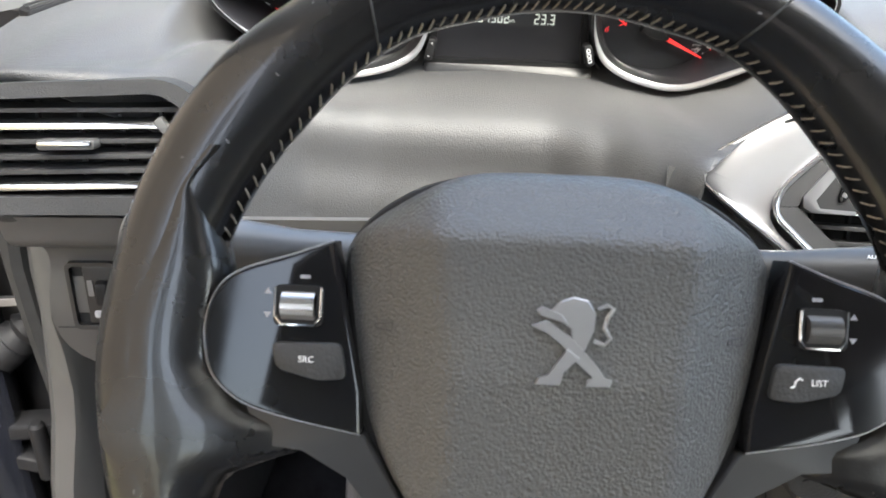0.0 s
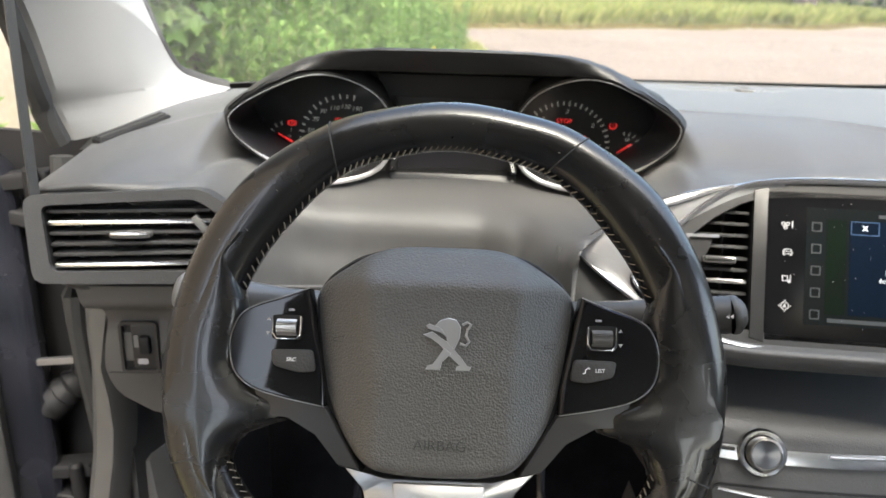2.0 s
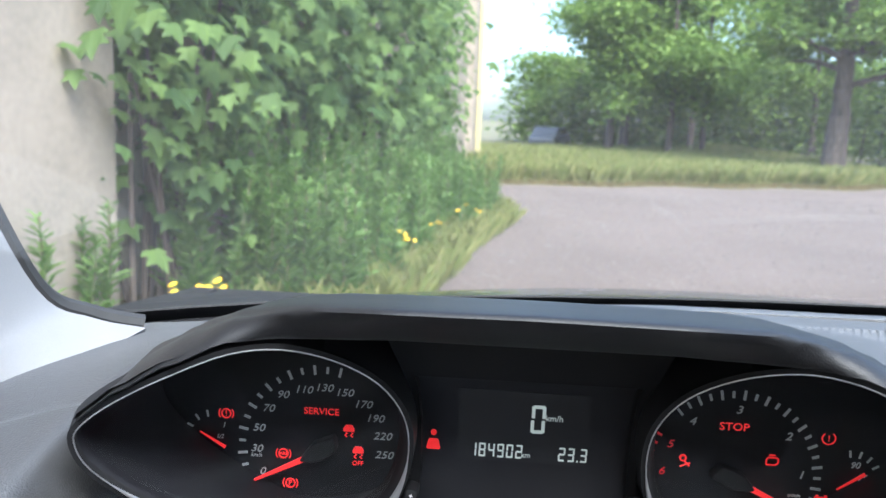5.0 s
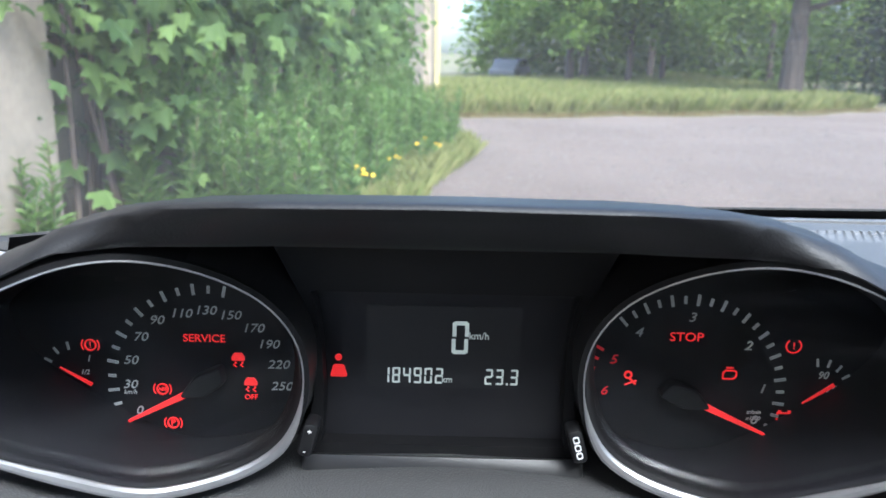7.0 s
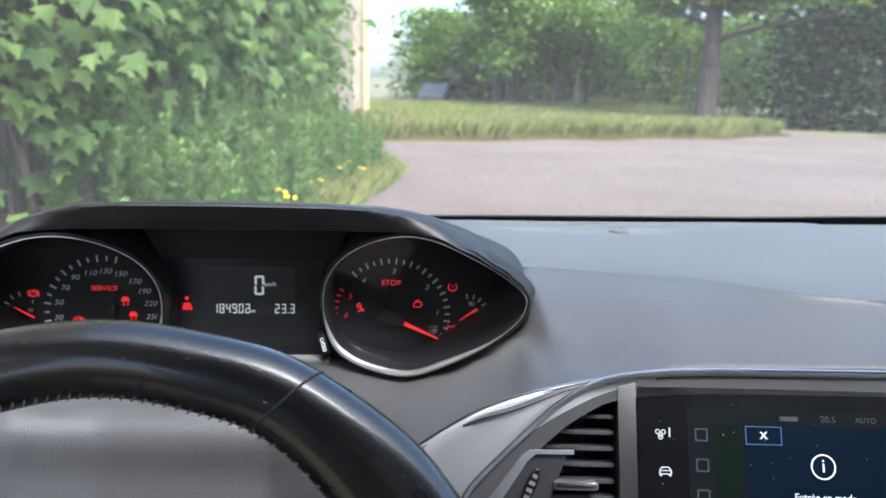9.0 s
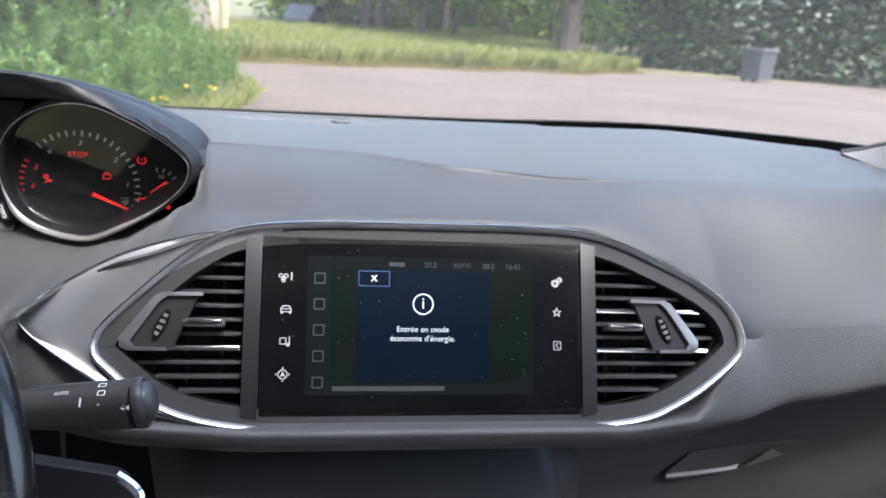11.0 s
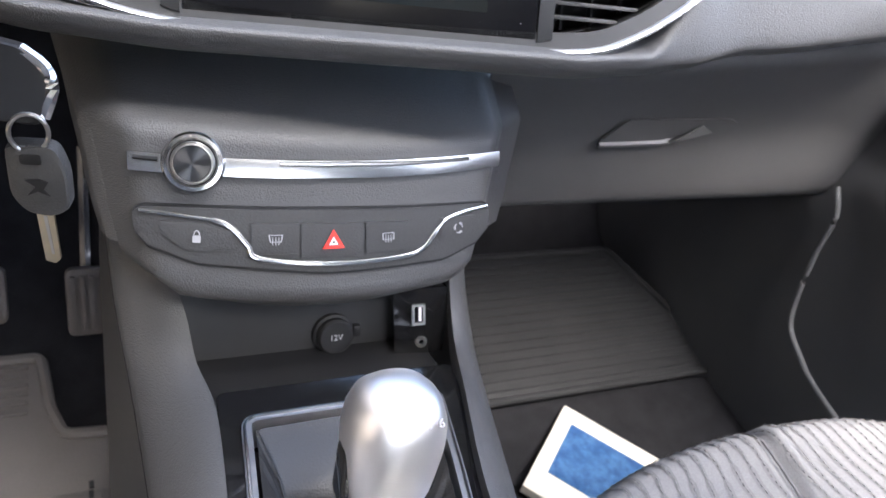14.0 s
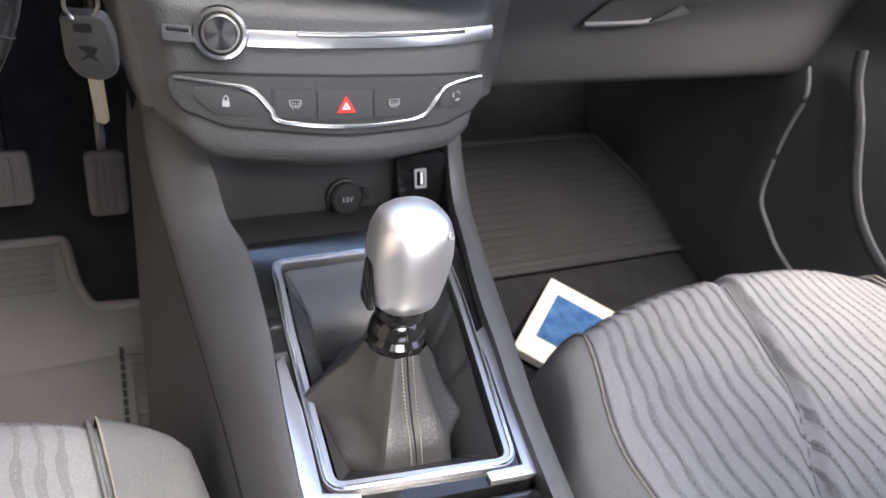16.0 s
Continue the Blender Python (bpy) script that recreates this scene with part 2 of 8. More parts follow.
def ease(table, x):
    """Values at x between the rows of a small table, easing in and out."""
    if x <= table[0][0]:
        return table[0][1:]
    for a, b in zip(table, table[1:]):
        if x <= b[0]:
            t = (x - a[0]) / (b[0] - a[0])
            t = 0.5 * t + 0.5 * t * t * (3 - 2 * t)
            return tuple(u + (w - u) * t for u, w in zip(a[1:], b[1:]))
    return table[-1][1:]


def frame_at(origin, xaxis, yaxis):
    x = Vector(xaxis).normalized()
    z = x.cross(Vector(yaxis)).normalized()
    y = z.cross(x)
    m = Matrix((x, y, z)).transposed().to_4x4()
    m.translation = Vector(origin)
    return m


def text(name, words, size, m, mat, parent=None, depth=0.0003, align="CENTER", shear=0.0, width=1.0):
    """Lettering as a flat mesh, centred on m."""
    cu = bpy.data.curves.new(name, "FONT")
    cu.body, cu.size, cu.extrude, cu.align_x, cu.align_y, cu.shear = words, size, depth, align, "CENTER", shear
    cu.resolution_u = 3
    tmp = bpy.data.objects.new(name, cu)
    scene.collection.objects.link(tmp)
    bpy.context.view_layer.update()
    me = bpy.data.meshes.new_from_object(tmp.evaluated_get(bpy.context.evaluated_depsgraph_get()))
    bpy.data.objects.remove(tmp)
    me.transform(m @ Matrix.Diagonal((width, 1, 1, 1)))
    ob = new(name, me)
    me.materials.clear()
    me.materials.append(mat)
    ob.parent = parent
    return ob

# ---- materials ----
PAD = material("soft dash skin", (0.052, 0.052, 0.053), 0.52, color2=(0.045, 0.045, 0.046), scale=6, fine=0.13, fine_scale=900, bump=0.38, bump_scale=900, cells=True, spec=0.5, sheen=0.24)
# copy of PAD without sheen, made so the shaded lower trim renders darker
LOWER_SKIN = material("grained lower skin without sheen", (0.06, 0.06, 0.062), 0.46, color2=(0.053, 0.053, 0.055), scale=7, fine=0.15, fine_scale=900, bump=0.42, bump_scale=860, cells=True, spec=0.45)
HOOD = material("black grained hood skin", (0.009, 0.009, 0.01), 0.5, color2=(0.007, 0.007, 0.008), scale=9, fine=0.12, fine_scale=900, bump=0.18, bump_scale=1000, cells=True, spec=0.4, sheen=0.04)
PAD_DARK = material("dark grained plastic", (0.042, 0.042, 0.043), 0.5, color2=(0.035, 0.035, 0.036), scale=9, fine=0.15, fine_scale=1000, bump=0.25, bump_scale=700, cells=True, spec=0.35)
PANEL = material("smooth grey plastic", (0.086, 0.084, 0.082), 0.45, color2=(0.075, 0.074, 0.072), scale=12, fine=0.08, fine_scale=1400, bump=0.08, bump_scale=1500)
STALK = material("satin dark plastic", (0.02, 0.02, 0.021), 0.42, color2=(0.016, 0.016, 0.017), scale=20, bump=0.06, bump_scale=1500)
BLACK = material("matt black plastic", (0.009, 0.009, 0.01), 0.6, color2=(0.012, 0.012, 0.013), scale=20, bump=0.06, bump_scale=900, spec=0.28)
PIANO = material("piano black lacquer", (0.006, 0.006, 0.007), 0.07, color2=(0.01, 0.01, 0.01), scale=30, rough_var=0.06, spec=0.35)
CHROME = material("satin chrome", (0.72, 0.72, 0.73), 0.18, 1.0, color2=(0.6, 0.6, 0.61), scale=25, rough_var=0.06)
ALU = material("brushed aluminium", (0.5, 0.51, 0.53), 0.3, 1.0, color2=(0.42, 0.43, 0.45), scale=6, fine=0.1, fine_scale=300, stretch=(1, 20, 20), bump=0.04, bump_scale=400)
STRIP = material("polished strip", (0.62, 0.62, 0.63), 0.24, 1.0, color2=(0.52, 0.52, 0.53), scale=25, rough_var=0.05)
BRIGHT = material("pale satin metal", (0.46, 0.46, 0.47), 0.36, 0.9, color2=(0.4, 0.4, 0.41), scale=14, rough_var=0.06)
SATIN = material("grey satin metal", (0.3, 0.3, 0.31), 0.4, 0.9, color2=(0.26, 0.26, 0.27), scale=14, rough_var=0.05)
DOOR_GREY = material("grey door plastic", (0.085, 0.087, 0.093), 0.55, color2=(0.07, 0.072, 0.077), scale=7, fine=0.1, fine_scale=900, bump=0.2, bump_scale=900, cells=True)
LEATHER = material("worn black leather", (0.005, 0.005, 0.0055), 0.27, color2=(0.009, 0.0085, 0.008), scale=30, fine=0.3, fine_scale=260, bump=0.06, bump_scale=700, cells=True, rough_var=0.08, spec=0.5, coat=0.3)
AIRBAG = material("grained airbag cover", (0.088, 0.087, 0.085), 0.38, color2=(0.077, 0.076, 0.075), scale=8, fine=0.12, fine_scale=800, bump=0.6, bump_scale=740, cells=True, spec=0.6)
GAITER = material("grey gaiter leather", (0.021, 0.0205, 0.0205), 0.46, color2=(0.017, 0.0165, 0.0165), scale=15, bump=0.2, bump_scale=600, cells=True)
THREAD = material("beige thread", (0.26, 0.23, 0.185), 0.8, color2=(0.16, 0.14, 0.11), scale=90)
FABRIC = material("grey seat cloth", (0.19, 0.186, 0.185), 0.9, color2=(0.165, 0.162, 0.16), scale=10, fine=0.3, fine_scale=700, bump=0.5, bump_scale=800)
FABRIC_DARK = material("dark seat cloth", (0.125, 0.12, 0.117), 0.9, color2=(0.105, 0.1, 0.098), scale=10, fine=0.35, fine_scale=900, bump=0.5, bump_scale=900)
FABRIC_BAND = material("dark woven band", (0.142, 0.138, 0.136), 0.9, color2=(0.127, 0.124, 0.122), scale=10, fine=0.35, fine_scale=900, bump=0.4, bump_scale=900)
CARPET = material("black carpet", (0.009, 0.009, 0.0105), 0.95, color2=(0.014, 0.014, 0.016), scale=30, fine=0.5, fine_scale=700, bump=0.8, bump_scale=600, spec=0.12)
RUBBER = material("grey rubber mat", (0.078, 0.071, 0.069), 0.6, color2=(0.105, 0.096, 0.092), scale=7, fine=0.15, fine_scale=500, bump=0.15, bump_scale=300)
RUBBER_DARK = material("black rubber mat", (0.017, 0.0175, 0.019), 0.6, color2=(0.023, 0.0235, 0.025), scale=8, fine=0.15, fine_scale=500, bump=0.12, bump_scale=300, spec=0.14)
LINING = material("light headlining cloth", (0.21, 0.21, 0.213), 0.9, color2=(0.19, 0.19, 0.193), scale=8, fine=0.1, fine_scale=1200, bump=0.4, bump_scale=1100)
PAINT = material("black car paint", (0.008, 0.009, 0.013), 0.25, color2=(0.015, 0.016, 0.022), scale=12, coat=0.6, rough_var=0.1)
SEAL = material("rubber door seal", (0.02, 0.02, 0.02), 0.7, color2=(0.03, 0.03, 0.03), scale=40)
STALK_MID = material("satin mid grey plastic", (0.042, 0.042, 0.043), 0.42, color2=(0.036, 0.036, 0.037), scale=20, bump=0.05, bump_scale=1500)
# paler than the stalk's dark plastic: side light put into the colour
STALK_SIDELIT = material("satin plastic in sidelit grey", (0.15, 0.15, 0.15), 0.35, color2=(0.13, 0.13, 0.13), scale=20, bump=0.05, bump_scale=1500)
DIAL_RIM = material("satin dial rim", (0.66, 0.66, 0.67), 0.36, 0.95, color2=(0.56, 0.56, 0.57), scale=25, rough_var=0.05)
RIM_PALE = material("pale grey rim plastic", (0.13, 0.13, 0.13), 0.45, color2=(0.11, 0.11, 0.11), scale=20)
DOTS = material("perforated grey plastic", (0.15, 0.15, 0.15), 0.5, color2=(0.12, 0.12, 0.12), scale=20)
# the dust value sets only the pale veil that stands for haze
GLASS = glass_material("windscreen glass", dust=0.024)
CLEAR = glass_material("clear dial lens", (0.97, 0.97, 0.97), 0.35)
STEEL = material("bare steel", (0.55, 0.54, 0.52), 0.3, 1.0, color2=(0.45, 0.44, 0.42), scale=60)
WHITE_INK = material("white print", (0.8, 0.8, 0.8), 0.6)
GREY_INK = material("grey print", (0.33, 0.33, 0.35), 0.6)
CONCRETE = material("weathered stone wall", (0.33, 0.27, 0.21), 0.9, color2=(0.24, 0.2, 0.155), scale=1.6, fine=0.2, fine_scale=25, bump=0.22, bump_scale=30, spread=0.08)
GRAVEL = material("pale gravel", (0.12, 0.091, 0.076), 0.95, color2=(0.096, 0.072, 0.059), scale=0.35, fine=0.75, fine_scale=28, bump=1.0, bump_scale=45)
STONES = material("loose stones", (0.125, 0.11, 0.098), 0.9, color2=(0.092, 0.08, 0.07), scale=3, fine=0.2, fine_scale=40, spread=0.3)
SOIL = material("dry grassy soil", (0.1, 0.1, 0.045), 0.95, color2=(0.15, 0.13, 0.075), scale=0.4, fine=0.3, fine_scale=9, bump=0.7, bump_scale=12)
BARK = material("grey brown bark", (0.1, 0.075, 0.06), 0.9, color2=(0.06, 0.046, 0.038), scale=5, stretch=(1, 1, 0.2), fine=0.3, fine_scale=30, bump=0.8, bump_scale=25)
STEM = material("green stem", (0.1, 0.14, 0.05), 0.7, color2=(0.14, 0.12, 0.06), scale=10)
MAPLE = leaf_material("broad maple leaves", (0.045, 0.085, 0.022), (0.15, 0.225, 0.06), 0.45)
WEED = leaf_material("narrow weed leaves", (0.11, 0.2, 0.05), (0.23, 0.34, 0.1), 0.45)
TREE_LEAF = leaf_material("tree leaves", (0.09, 0.155, 0.03), (0.22, 0.31, 0.07), 0.5)
HEDGE_LEAF = leaf_material("hedge leaves", (0.03, 0.056, 0.026), (0.058, 0.096, 0.04), 0.3)
GRASS = leaf_material("meadow grass", (0.2, 0.24, 0.07), (0.34, 0.33, 0.13), 0.5)
STRAW = leaf_material("short dry grass", (0.16, 0.12, 0.055), (0.23, 0.19, 0.08), 0.3)
PETAL = material("yellow petals", (0.8, 0.55, 0.01), 0.6, color2=(0.7, 0.42, 0.01), scale=20)

# ---- outside: ground, wall, plants, trees ----
GROUND = -0.38
rng = random.Random(7)


def ground_height(x, y):
    far = max(0.0, y - 24)
    return GROUND + 0.02 * far * min(1, far / 30) + 0.02 * noise.noise(Vector((x * 0.3, y * 0.3, 0)))


def gravel_edge(y):
    """The x of the border between gravel and weeds along the wall."""
    return ease([(-8, -1.9), (3, -1.2), (5.2, -0.55), (7.1, -0.35), (11, 0.2), (14, -0.3), (18, -0.9), (22, -1.4), (40, -2)], y)[0]


def meadow_edge(x):
    """The y at which the meadow begins behind the gravel."""
    return ease([(-4, 18), (0, 18.6), (5, 21), (10, 23), (14, 26), (16, 40), (30, 60)], x)[0] + 0.3 * math.sin(x * 1.7)


def build_ground():
    xs = [-600, -200, -60, -20] + [-10 + i * 0.8 for i in range(56)] + [40, 60, 150, 600]
    ys = [-600, -200, -60, -20] + [-10 + i * 0.8 for i in range(90)] + [70, 100, 200, 900]
    bm = sheet([[(x, y, ground_height(x, y)) for x in xs] for y in ys])
    tagged(part("ground", bm, SOIL), "dry grassy soil reaching to the horizon", "ground", kind="structure")
    rows = []
    for i in range(60):
        y = -9 + i * 0.62
        a, b = gravel_edge(y) + 0.12 * noise.noise(Vector((0, y * 2, 3))), 40
        rows.append([(a + (b - a) * (j / 40) ** 1.6, min(y, meadow_edge(a + (b - a) * (j / 40) ** 1.6)), 0) for j in range(41)])
    rows = [[(x, y, ground_height(x, y) + 0.02) for x, y, z in r] for r in rows]
    tagged(part("gravel_yard", sheet(rows), GRAVEL), "pale compacted gravel yard", "gravel", kind="structure")

    # loose stones on the nearer gravel
    verts, faces = [], []
    for i in range(9000):
        y = 3.0 + 15 * rng.random() ** 1.6
        x = gravel_edge(y) + 0.05 + 9 * rng.random()
        s = rng.uniform(0.008, 0.024) * (0.7 + 0.05 * y)
        z = ground_height(x, y) + 0.02
        k = len(verts)
        a = rng.uniform(0, 1.57)
        for j in range(4):
            r = s * rng.uniform(0.7, 1.2)
            verts.append((x + r * math.cos(a + j * 1.57), y + r * math.sin(a + j * 1.57), z))
        verts.append((x + rng.uniform(-0.3, 0.3) * s, y, z + s * rng.uniform(0.4, 0.8)))
        faces += [(k, k + 1, k + 4), (k + 1, k + 2, k + 4), (k + 2, k + 3, k + 4), (k + 3, k, k + 4)]
    me = bpy.data.meshes.new("stones")
    me.from_pydata(verts, [], faces)
    me.materials.append(STONES)
    tagged(new("loose_gravel", me), "loose pale stones on the gravel yard", "gravel", kind="stuff")


build_ground()


def wall_x(y):
    return -2.55 + (y - 4.6) * 0.056


def build_wall():
    """The old stone building along the yard: coursed blocks on a plain core."""
    wall = tagged(part("wall_building", prism([(wall_x(-6) - 0.5, -6), (wall_x(-6) - 0.06, -6), (wall_x(30) - 0.06, 30), (wall_x(30) - 0.5, 30)], GROUND - 0.2, 8.0), CONCRETE),
                  "old coursed stone wall of a building beside the yard", "wall", kind="structure")
    z, row = GROUND, 0
    while z < 3.4:
        h = rng.uniform(0.34, 0.46)
        y = -5.5 - rng.random()
        while y < 30:
            l = rng.uniform(0.6, 1.25)
            o = rng.uniform(-0.012, 0.012)
            bm = prism([(wall_x(y) - 0.1, y + 0.008), (wall_x(y) + o, y + 0.008), (wall_x(y + l) + o, y + l - 0.008), (wall_x(y + l) - 0.1, y + l - 0.008)], z + 0.006, z + h - 0.006)
            part("stone_block", bm, CONCRETE, wall)
            y += l
        z += h
        row += 1
    pier = tagged(part("wall_pier", prism([(-3.2, 3.1), (-2.34, 3.1), (-2.28, 4.45), (-3.2, 4.45)], GROUND, 5.6, bevel=0.02), CONCRETE), "projecting weathered stone pier", "pier", kind="structure")
    pipe = material("yellow painted strip", (0.46, 0.39, 0.17), 0.7, color2=(0.4, 0.34, 0.18), scale=2)
    tagged(part("corner_pier", prism([(-1.7, 28.2), (-0.98, 28.2), (-0.9, 30.2), (-1.7, 30.2)], GROUND - 0.1, 9.0, bevel=0.03), CONCRETE), "grey stone corner pier of the building", "pier", kind="structure")
    tagged(part("corner_strip", box(0.2, 0.3, 9.4, pose(-0.80, 30.05, 4.2), 0.03), pipe), "yellow painted corner strip on the building", "corner strip", kind="structure")


build_wall()


def leaf_blades(spots, shape, bm=None):
    """Leaves at spots of (place, size, direction, droop); shape lists half-outline points."""
    verts, faces = [], []
    for p, s, d, tilt in spots:
        f = Vector(d).normalized()
        side = f.cross(Vector((0, 0, 1)))
        if side.length < 1e-3:
            side = Vector((1, 0, 0))
        side.normalize()
        up = side.cross(f)
        side = (side * math.cos(tilt) + up * math.sin(tilt))
        base = len(verts)
        n = len(shape)
        for sx, sy, bend in shape:
            verts.append(Vector(p) + s * (f * sy + side * sx - up * bend))
        for sx, sy, bend in shape[1:-1]:
            verts.append(Vector(p) + s * (f * sy - side * sx - up * bend))
        left = list(range(base, base + n))
        right = [base] + list(range(base + n, base + n + n - 2)) + [base + n - 1]
        faces.append(left[::-1])
        faces.append(right)
    me = bpy.data.meshes.new("leaves")
    me.from_pydata(verts, [], faces)
    return me


LOBED = [(0, 0, 0), (0.3, -0.05, 0.03), (0.5, 0.12, 0.08), (0.3, 0.25, 0.02), (0.55, 0.55, 0.1), (0.22, 0.55, 0.02), (0.12, 0.78, 0.05), (0, 1.0, 0.12)]
NARROW = [(0, 0, 0), (0.09, 0.35, 0.02), (0.06, 0.75, 0.1), (0, 1.0, 0.22)]
OVAL = [(0, 0, 0), (0.3, 0.35, 0.03), (0.22, 0.75, 0.1), (0, 1.0, 0.2)]


def leaf_part(name, spots, shape, mat, parent):
    me = leaf_blades(spots, shape)
    me.materials.append(mat)
    ob = new(name, me)
    ob.parent = parent
    ob["kind"] = "stuff"
    return ob


def rand_dir(down=-0.3, up=0.6, toward=None):
    a = rng.uniform(0, 2 * math.pi)
    d = Vector((math.cos(a), math.sin(a), rng.uniform(down, up)))
    if toward is not None:
        d += Vector(toward)
    return d.normalized()


def maple_shrub(x, y, height, spread, count, label):
    t = thing("maple_shrub", label, "shrub", "shrubs along the wall")
    bm = bmesh.new()
    spots = []
    stems = []
    for i in range(6):
        a = rng.uniform(0, 6.28)
        foot = Vector((x + 0.15 * math.cos(a), y + 0.15 * math.sin(a), GROUND))
        top = foot + Vector((rng.uniform(-0.4, 0.8) * spread, rng.uniform(-1, 1) * spread, height * rng.uniform(0.75, 1)))
        line = smooth_line([foot, foot.lerp(top, 0.4) + Vector((rng.uniform(-0.1, 0.1), rng.uniform(-0.1, 0.1), 0.1)), top], 5)
        tube(line, [0.022 - 0.018 * i2 / len(line) for i2 in range(len(line))], 6, bm=bm)
        stems.append(line)
    part("stem", bm, BARK, t)
    for i in range(count):
        line = rng.choice(stems)
        u = rng.uniform(0.25, 1) ** 0.8
        q = line[min(len(line) - 1, int(u * len(line)))]
        p = q + Vector((rng.gauss(0.12, 0.4) * spread, rng.gauss(0, 0.5) * spread, rng.gauss(0, 0.22)))
        if p.z < GROUND + 0.4 or p.x < wall_x(p.y) + 0.05 or (p.z < GROUND + 1.3 and rng.random() < 0.65):
            continue
        if noise.noise(p * 1.7) > 0.26 and p.z < GROUND + 2.6:
            continue
        spots.append((p, rng.uniform(0.1, 0.21), (rng.gauss(0.45, 0.35), rng.gauss(-0.45, 0.35), -rng.uniform(0.5, 1.1)), rng.uniform(-0.5, 0.5)))
    leaf_part("leaves", spots, LOBED, MAPLE, t)
    return t


for y, h, c, sp in ((4.75, 3.4, 700, 0.5), (5.0, 3.6, 900, 0.7), (6.2, 3.8, 1100, 0.75), (7.6, 3.9, 1100, 0.8), (9.2, 4.1, 1150, 0.85), (11.0, 4.3, 800, 0.9), (13.2, 4.4, 800, 0.85), (15.5, 4.6, 800, 0.75), (18.2, 4.6, 700, 0.7)):
    maple_shrub(wall_x(y) + 0.35, y, h, sp, c, "broad-leaved green maple shrub climbing against the stone wall")


def tall_weed(x, y, h):
    t = thing("tall_weed", "upright leafy green weed growing beside the gravel", "weed", "tall weeds along the wall")
    foot = Vector((x, y, GROUND))
    top = foot + Vector((rng.gauss(0.03, 0.06), rng.gauss(0, 0.06), h))
    part("stem", tube(smooth_line([foot, foot.lerp(top, 0.5) + Vector((rng.gauss(0, 0.02), 0, 0)), top], 3), 0.006, 5), STEM, t)
    spots = []
    for i in range(int(150 * h)):
        u = rng.uniform(0.08, 1)
        a = i * 2.4
        l = rng.uniform(0.08, 0.15) * (1.3 - 0.75 * u)
        spots.append((foot.lerp(top, u), l, (math.cos(a), math.sin(a), rng.uniform(0.5, 1.5)), rng.uniform(-0.3, 0.3)))
    leaf_part("leaves", spots, [(a * 1.5, b, c) for a, b, c in NARROW], WEED, t)


for i in range(250):
    y = 4.7 + 12 * rng.random() ** 1.5
    lo, hi = wall_x(y) + 0.35, gravel_edge(y) - 0.25
    u = rng.random()
    tall_weed(lo + (hi - lo) * u, y, rng.uniform(0.85, 1.5) * (1.15 - 0.5 * u))
for i in range(10):
    tall_weed(rng.uniform(-2.3, -2.05), rng.uniform(1.0, 4.2), rng.uniform(0.5, 0.9))


def ragwort(x, y, h, heads):
    t = thing("ragwort", "yellow-flowered ragwort among the weeds", "flower", "yellow flowers by the gravel")
    bm = bmesh.new()
    foot = Vector((x, y, GROUND))
    top = foot + Vector((0.02, 0, h * 0.75))
    tube([foot, top], 0.005, 5, bm=bm)
    for i in range(heads):
        p = top + Vector((rng.gauss(0, 0.045), rng.gauss(0, 0.045), rng.uniform(0.03, 0.11)))
        tube([top, p], 0.002, 4, bm=bm)
        part("flower_head", lathe([(0.015, 0.0), (0.0165, 0.003), (0.008, 0.007), (0, 0.009)], Matrix.Translation(p) @ pose(0, 0, 0, rng.uniform(0, 60), rng.uniform(-30, 30)), 8), PETAL, t)
    part("stem", bm, STEM, t)


for i in range(3):
    ragwort(-0.885 + rng.uniform(-0.04, 0.04), 2.35 + rng.uniform(-0.05, 0.05), 0.82, 8)
for i in range(10):
    y = rng.uniform(5.5, 10.5)
    ragwort(gravel_edge(y) - rng.uniform(0.1, 0.6), y, rng.uniform(0.25, 0.5), rng.randint(1, 3))


def grass_field(name, label, n, pick, hmin, hmax, mat=GRASS):
    spots = []
    for i in range(n):
        x, y = pick()
        spots.append(((x, y, ground_height(x, y)), rng.uniform(hmin, hmax), (rng.gauss(0, 0.2), rng.gauss(0, 0.2), 1), rng.uniform(0, 3)))
    me = leaf_blades(spots, [(0.012, 0, 0), (0.028, 0.3, 0.02), (0.018, 0.75, 0.1), (0, 1.0, 0.25)])
    me.materials.append(mat)
    tagged(new(name, me), label, "grass", kind="stuff")


def pick_meadow():
    while True:
        x = rng.uniform(-4, 17)
        lo = meadow_edge(x)
        y = lo + 1.1 + (34 - 8) * rng.random() ** 2
        return x, y


def pick_verge():
    y = rng.uniform(3.5, 18)
    return gravel_edge(y) - 0.9 * abs(rng.gauss(0, 0.5)) + 0.08, y


grass_field("meadow_grass", "tall pale green meadow grass", 42000, pick_meadow, 0.25, 0.7)
def pick_dry():
    x = rng.uniform(-3, 17)
    return x, meadow_edge(x) + 0.05 + 1.6 * rng.random()


grass_field("dry_grass", "short dry grass along the meadow edge", 9000, pick_dry, 0.05, 0.2, STRAW)
grass_field("verge_grass", "short green verge grass beside gravel", 7000, pick_verge, 0.1, 0.35)


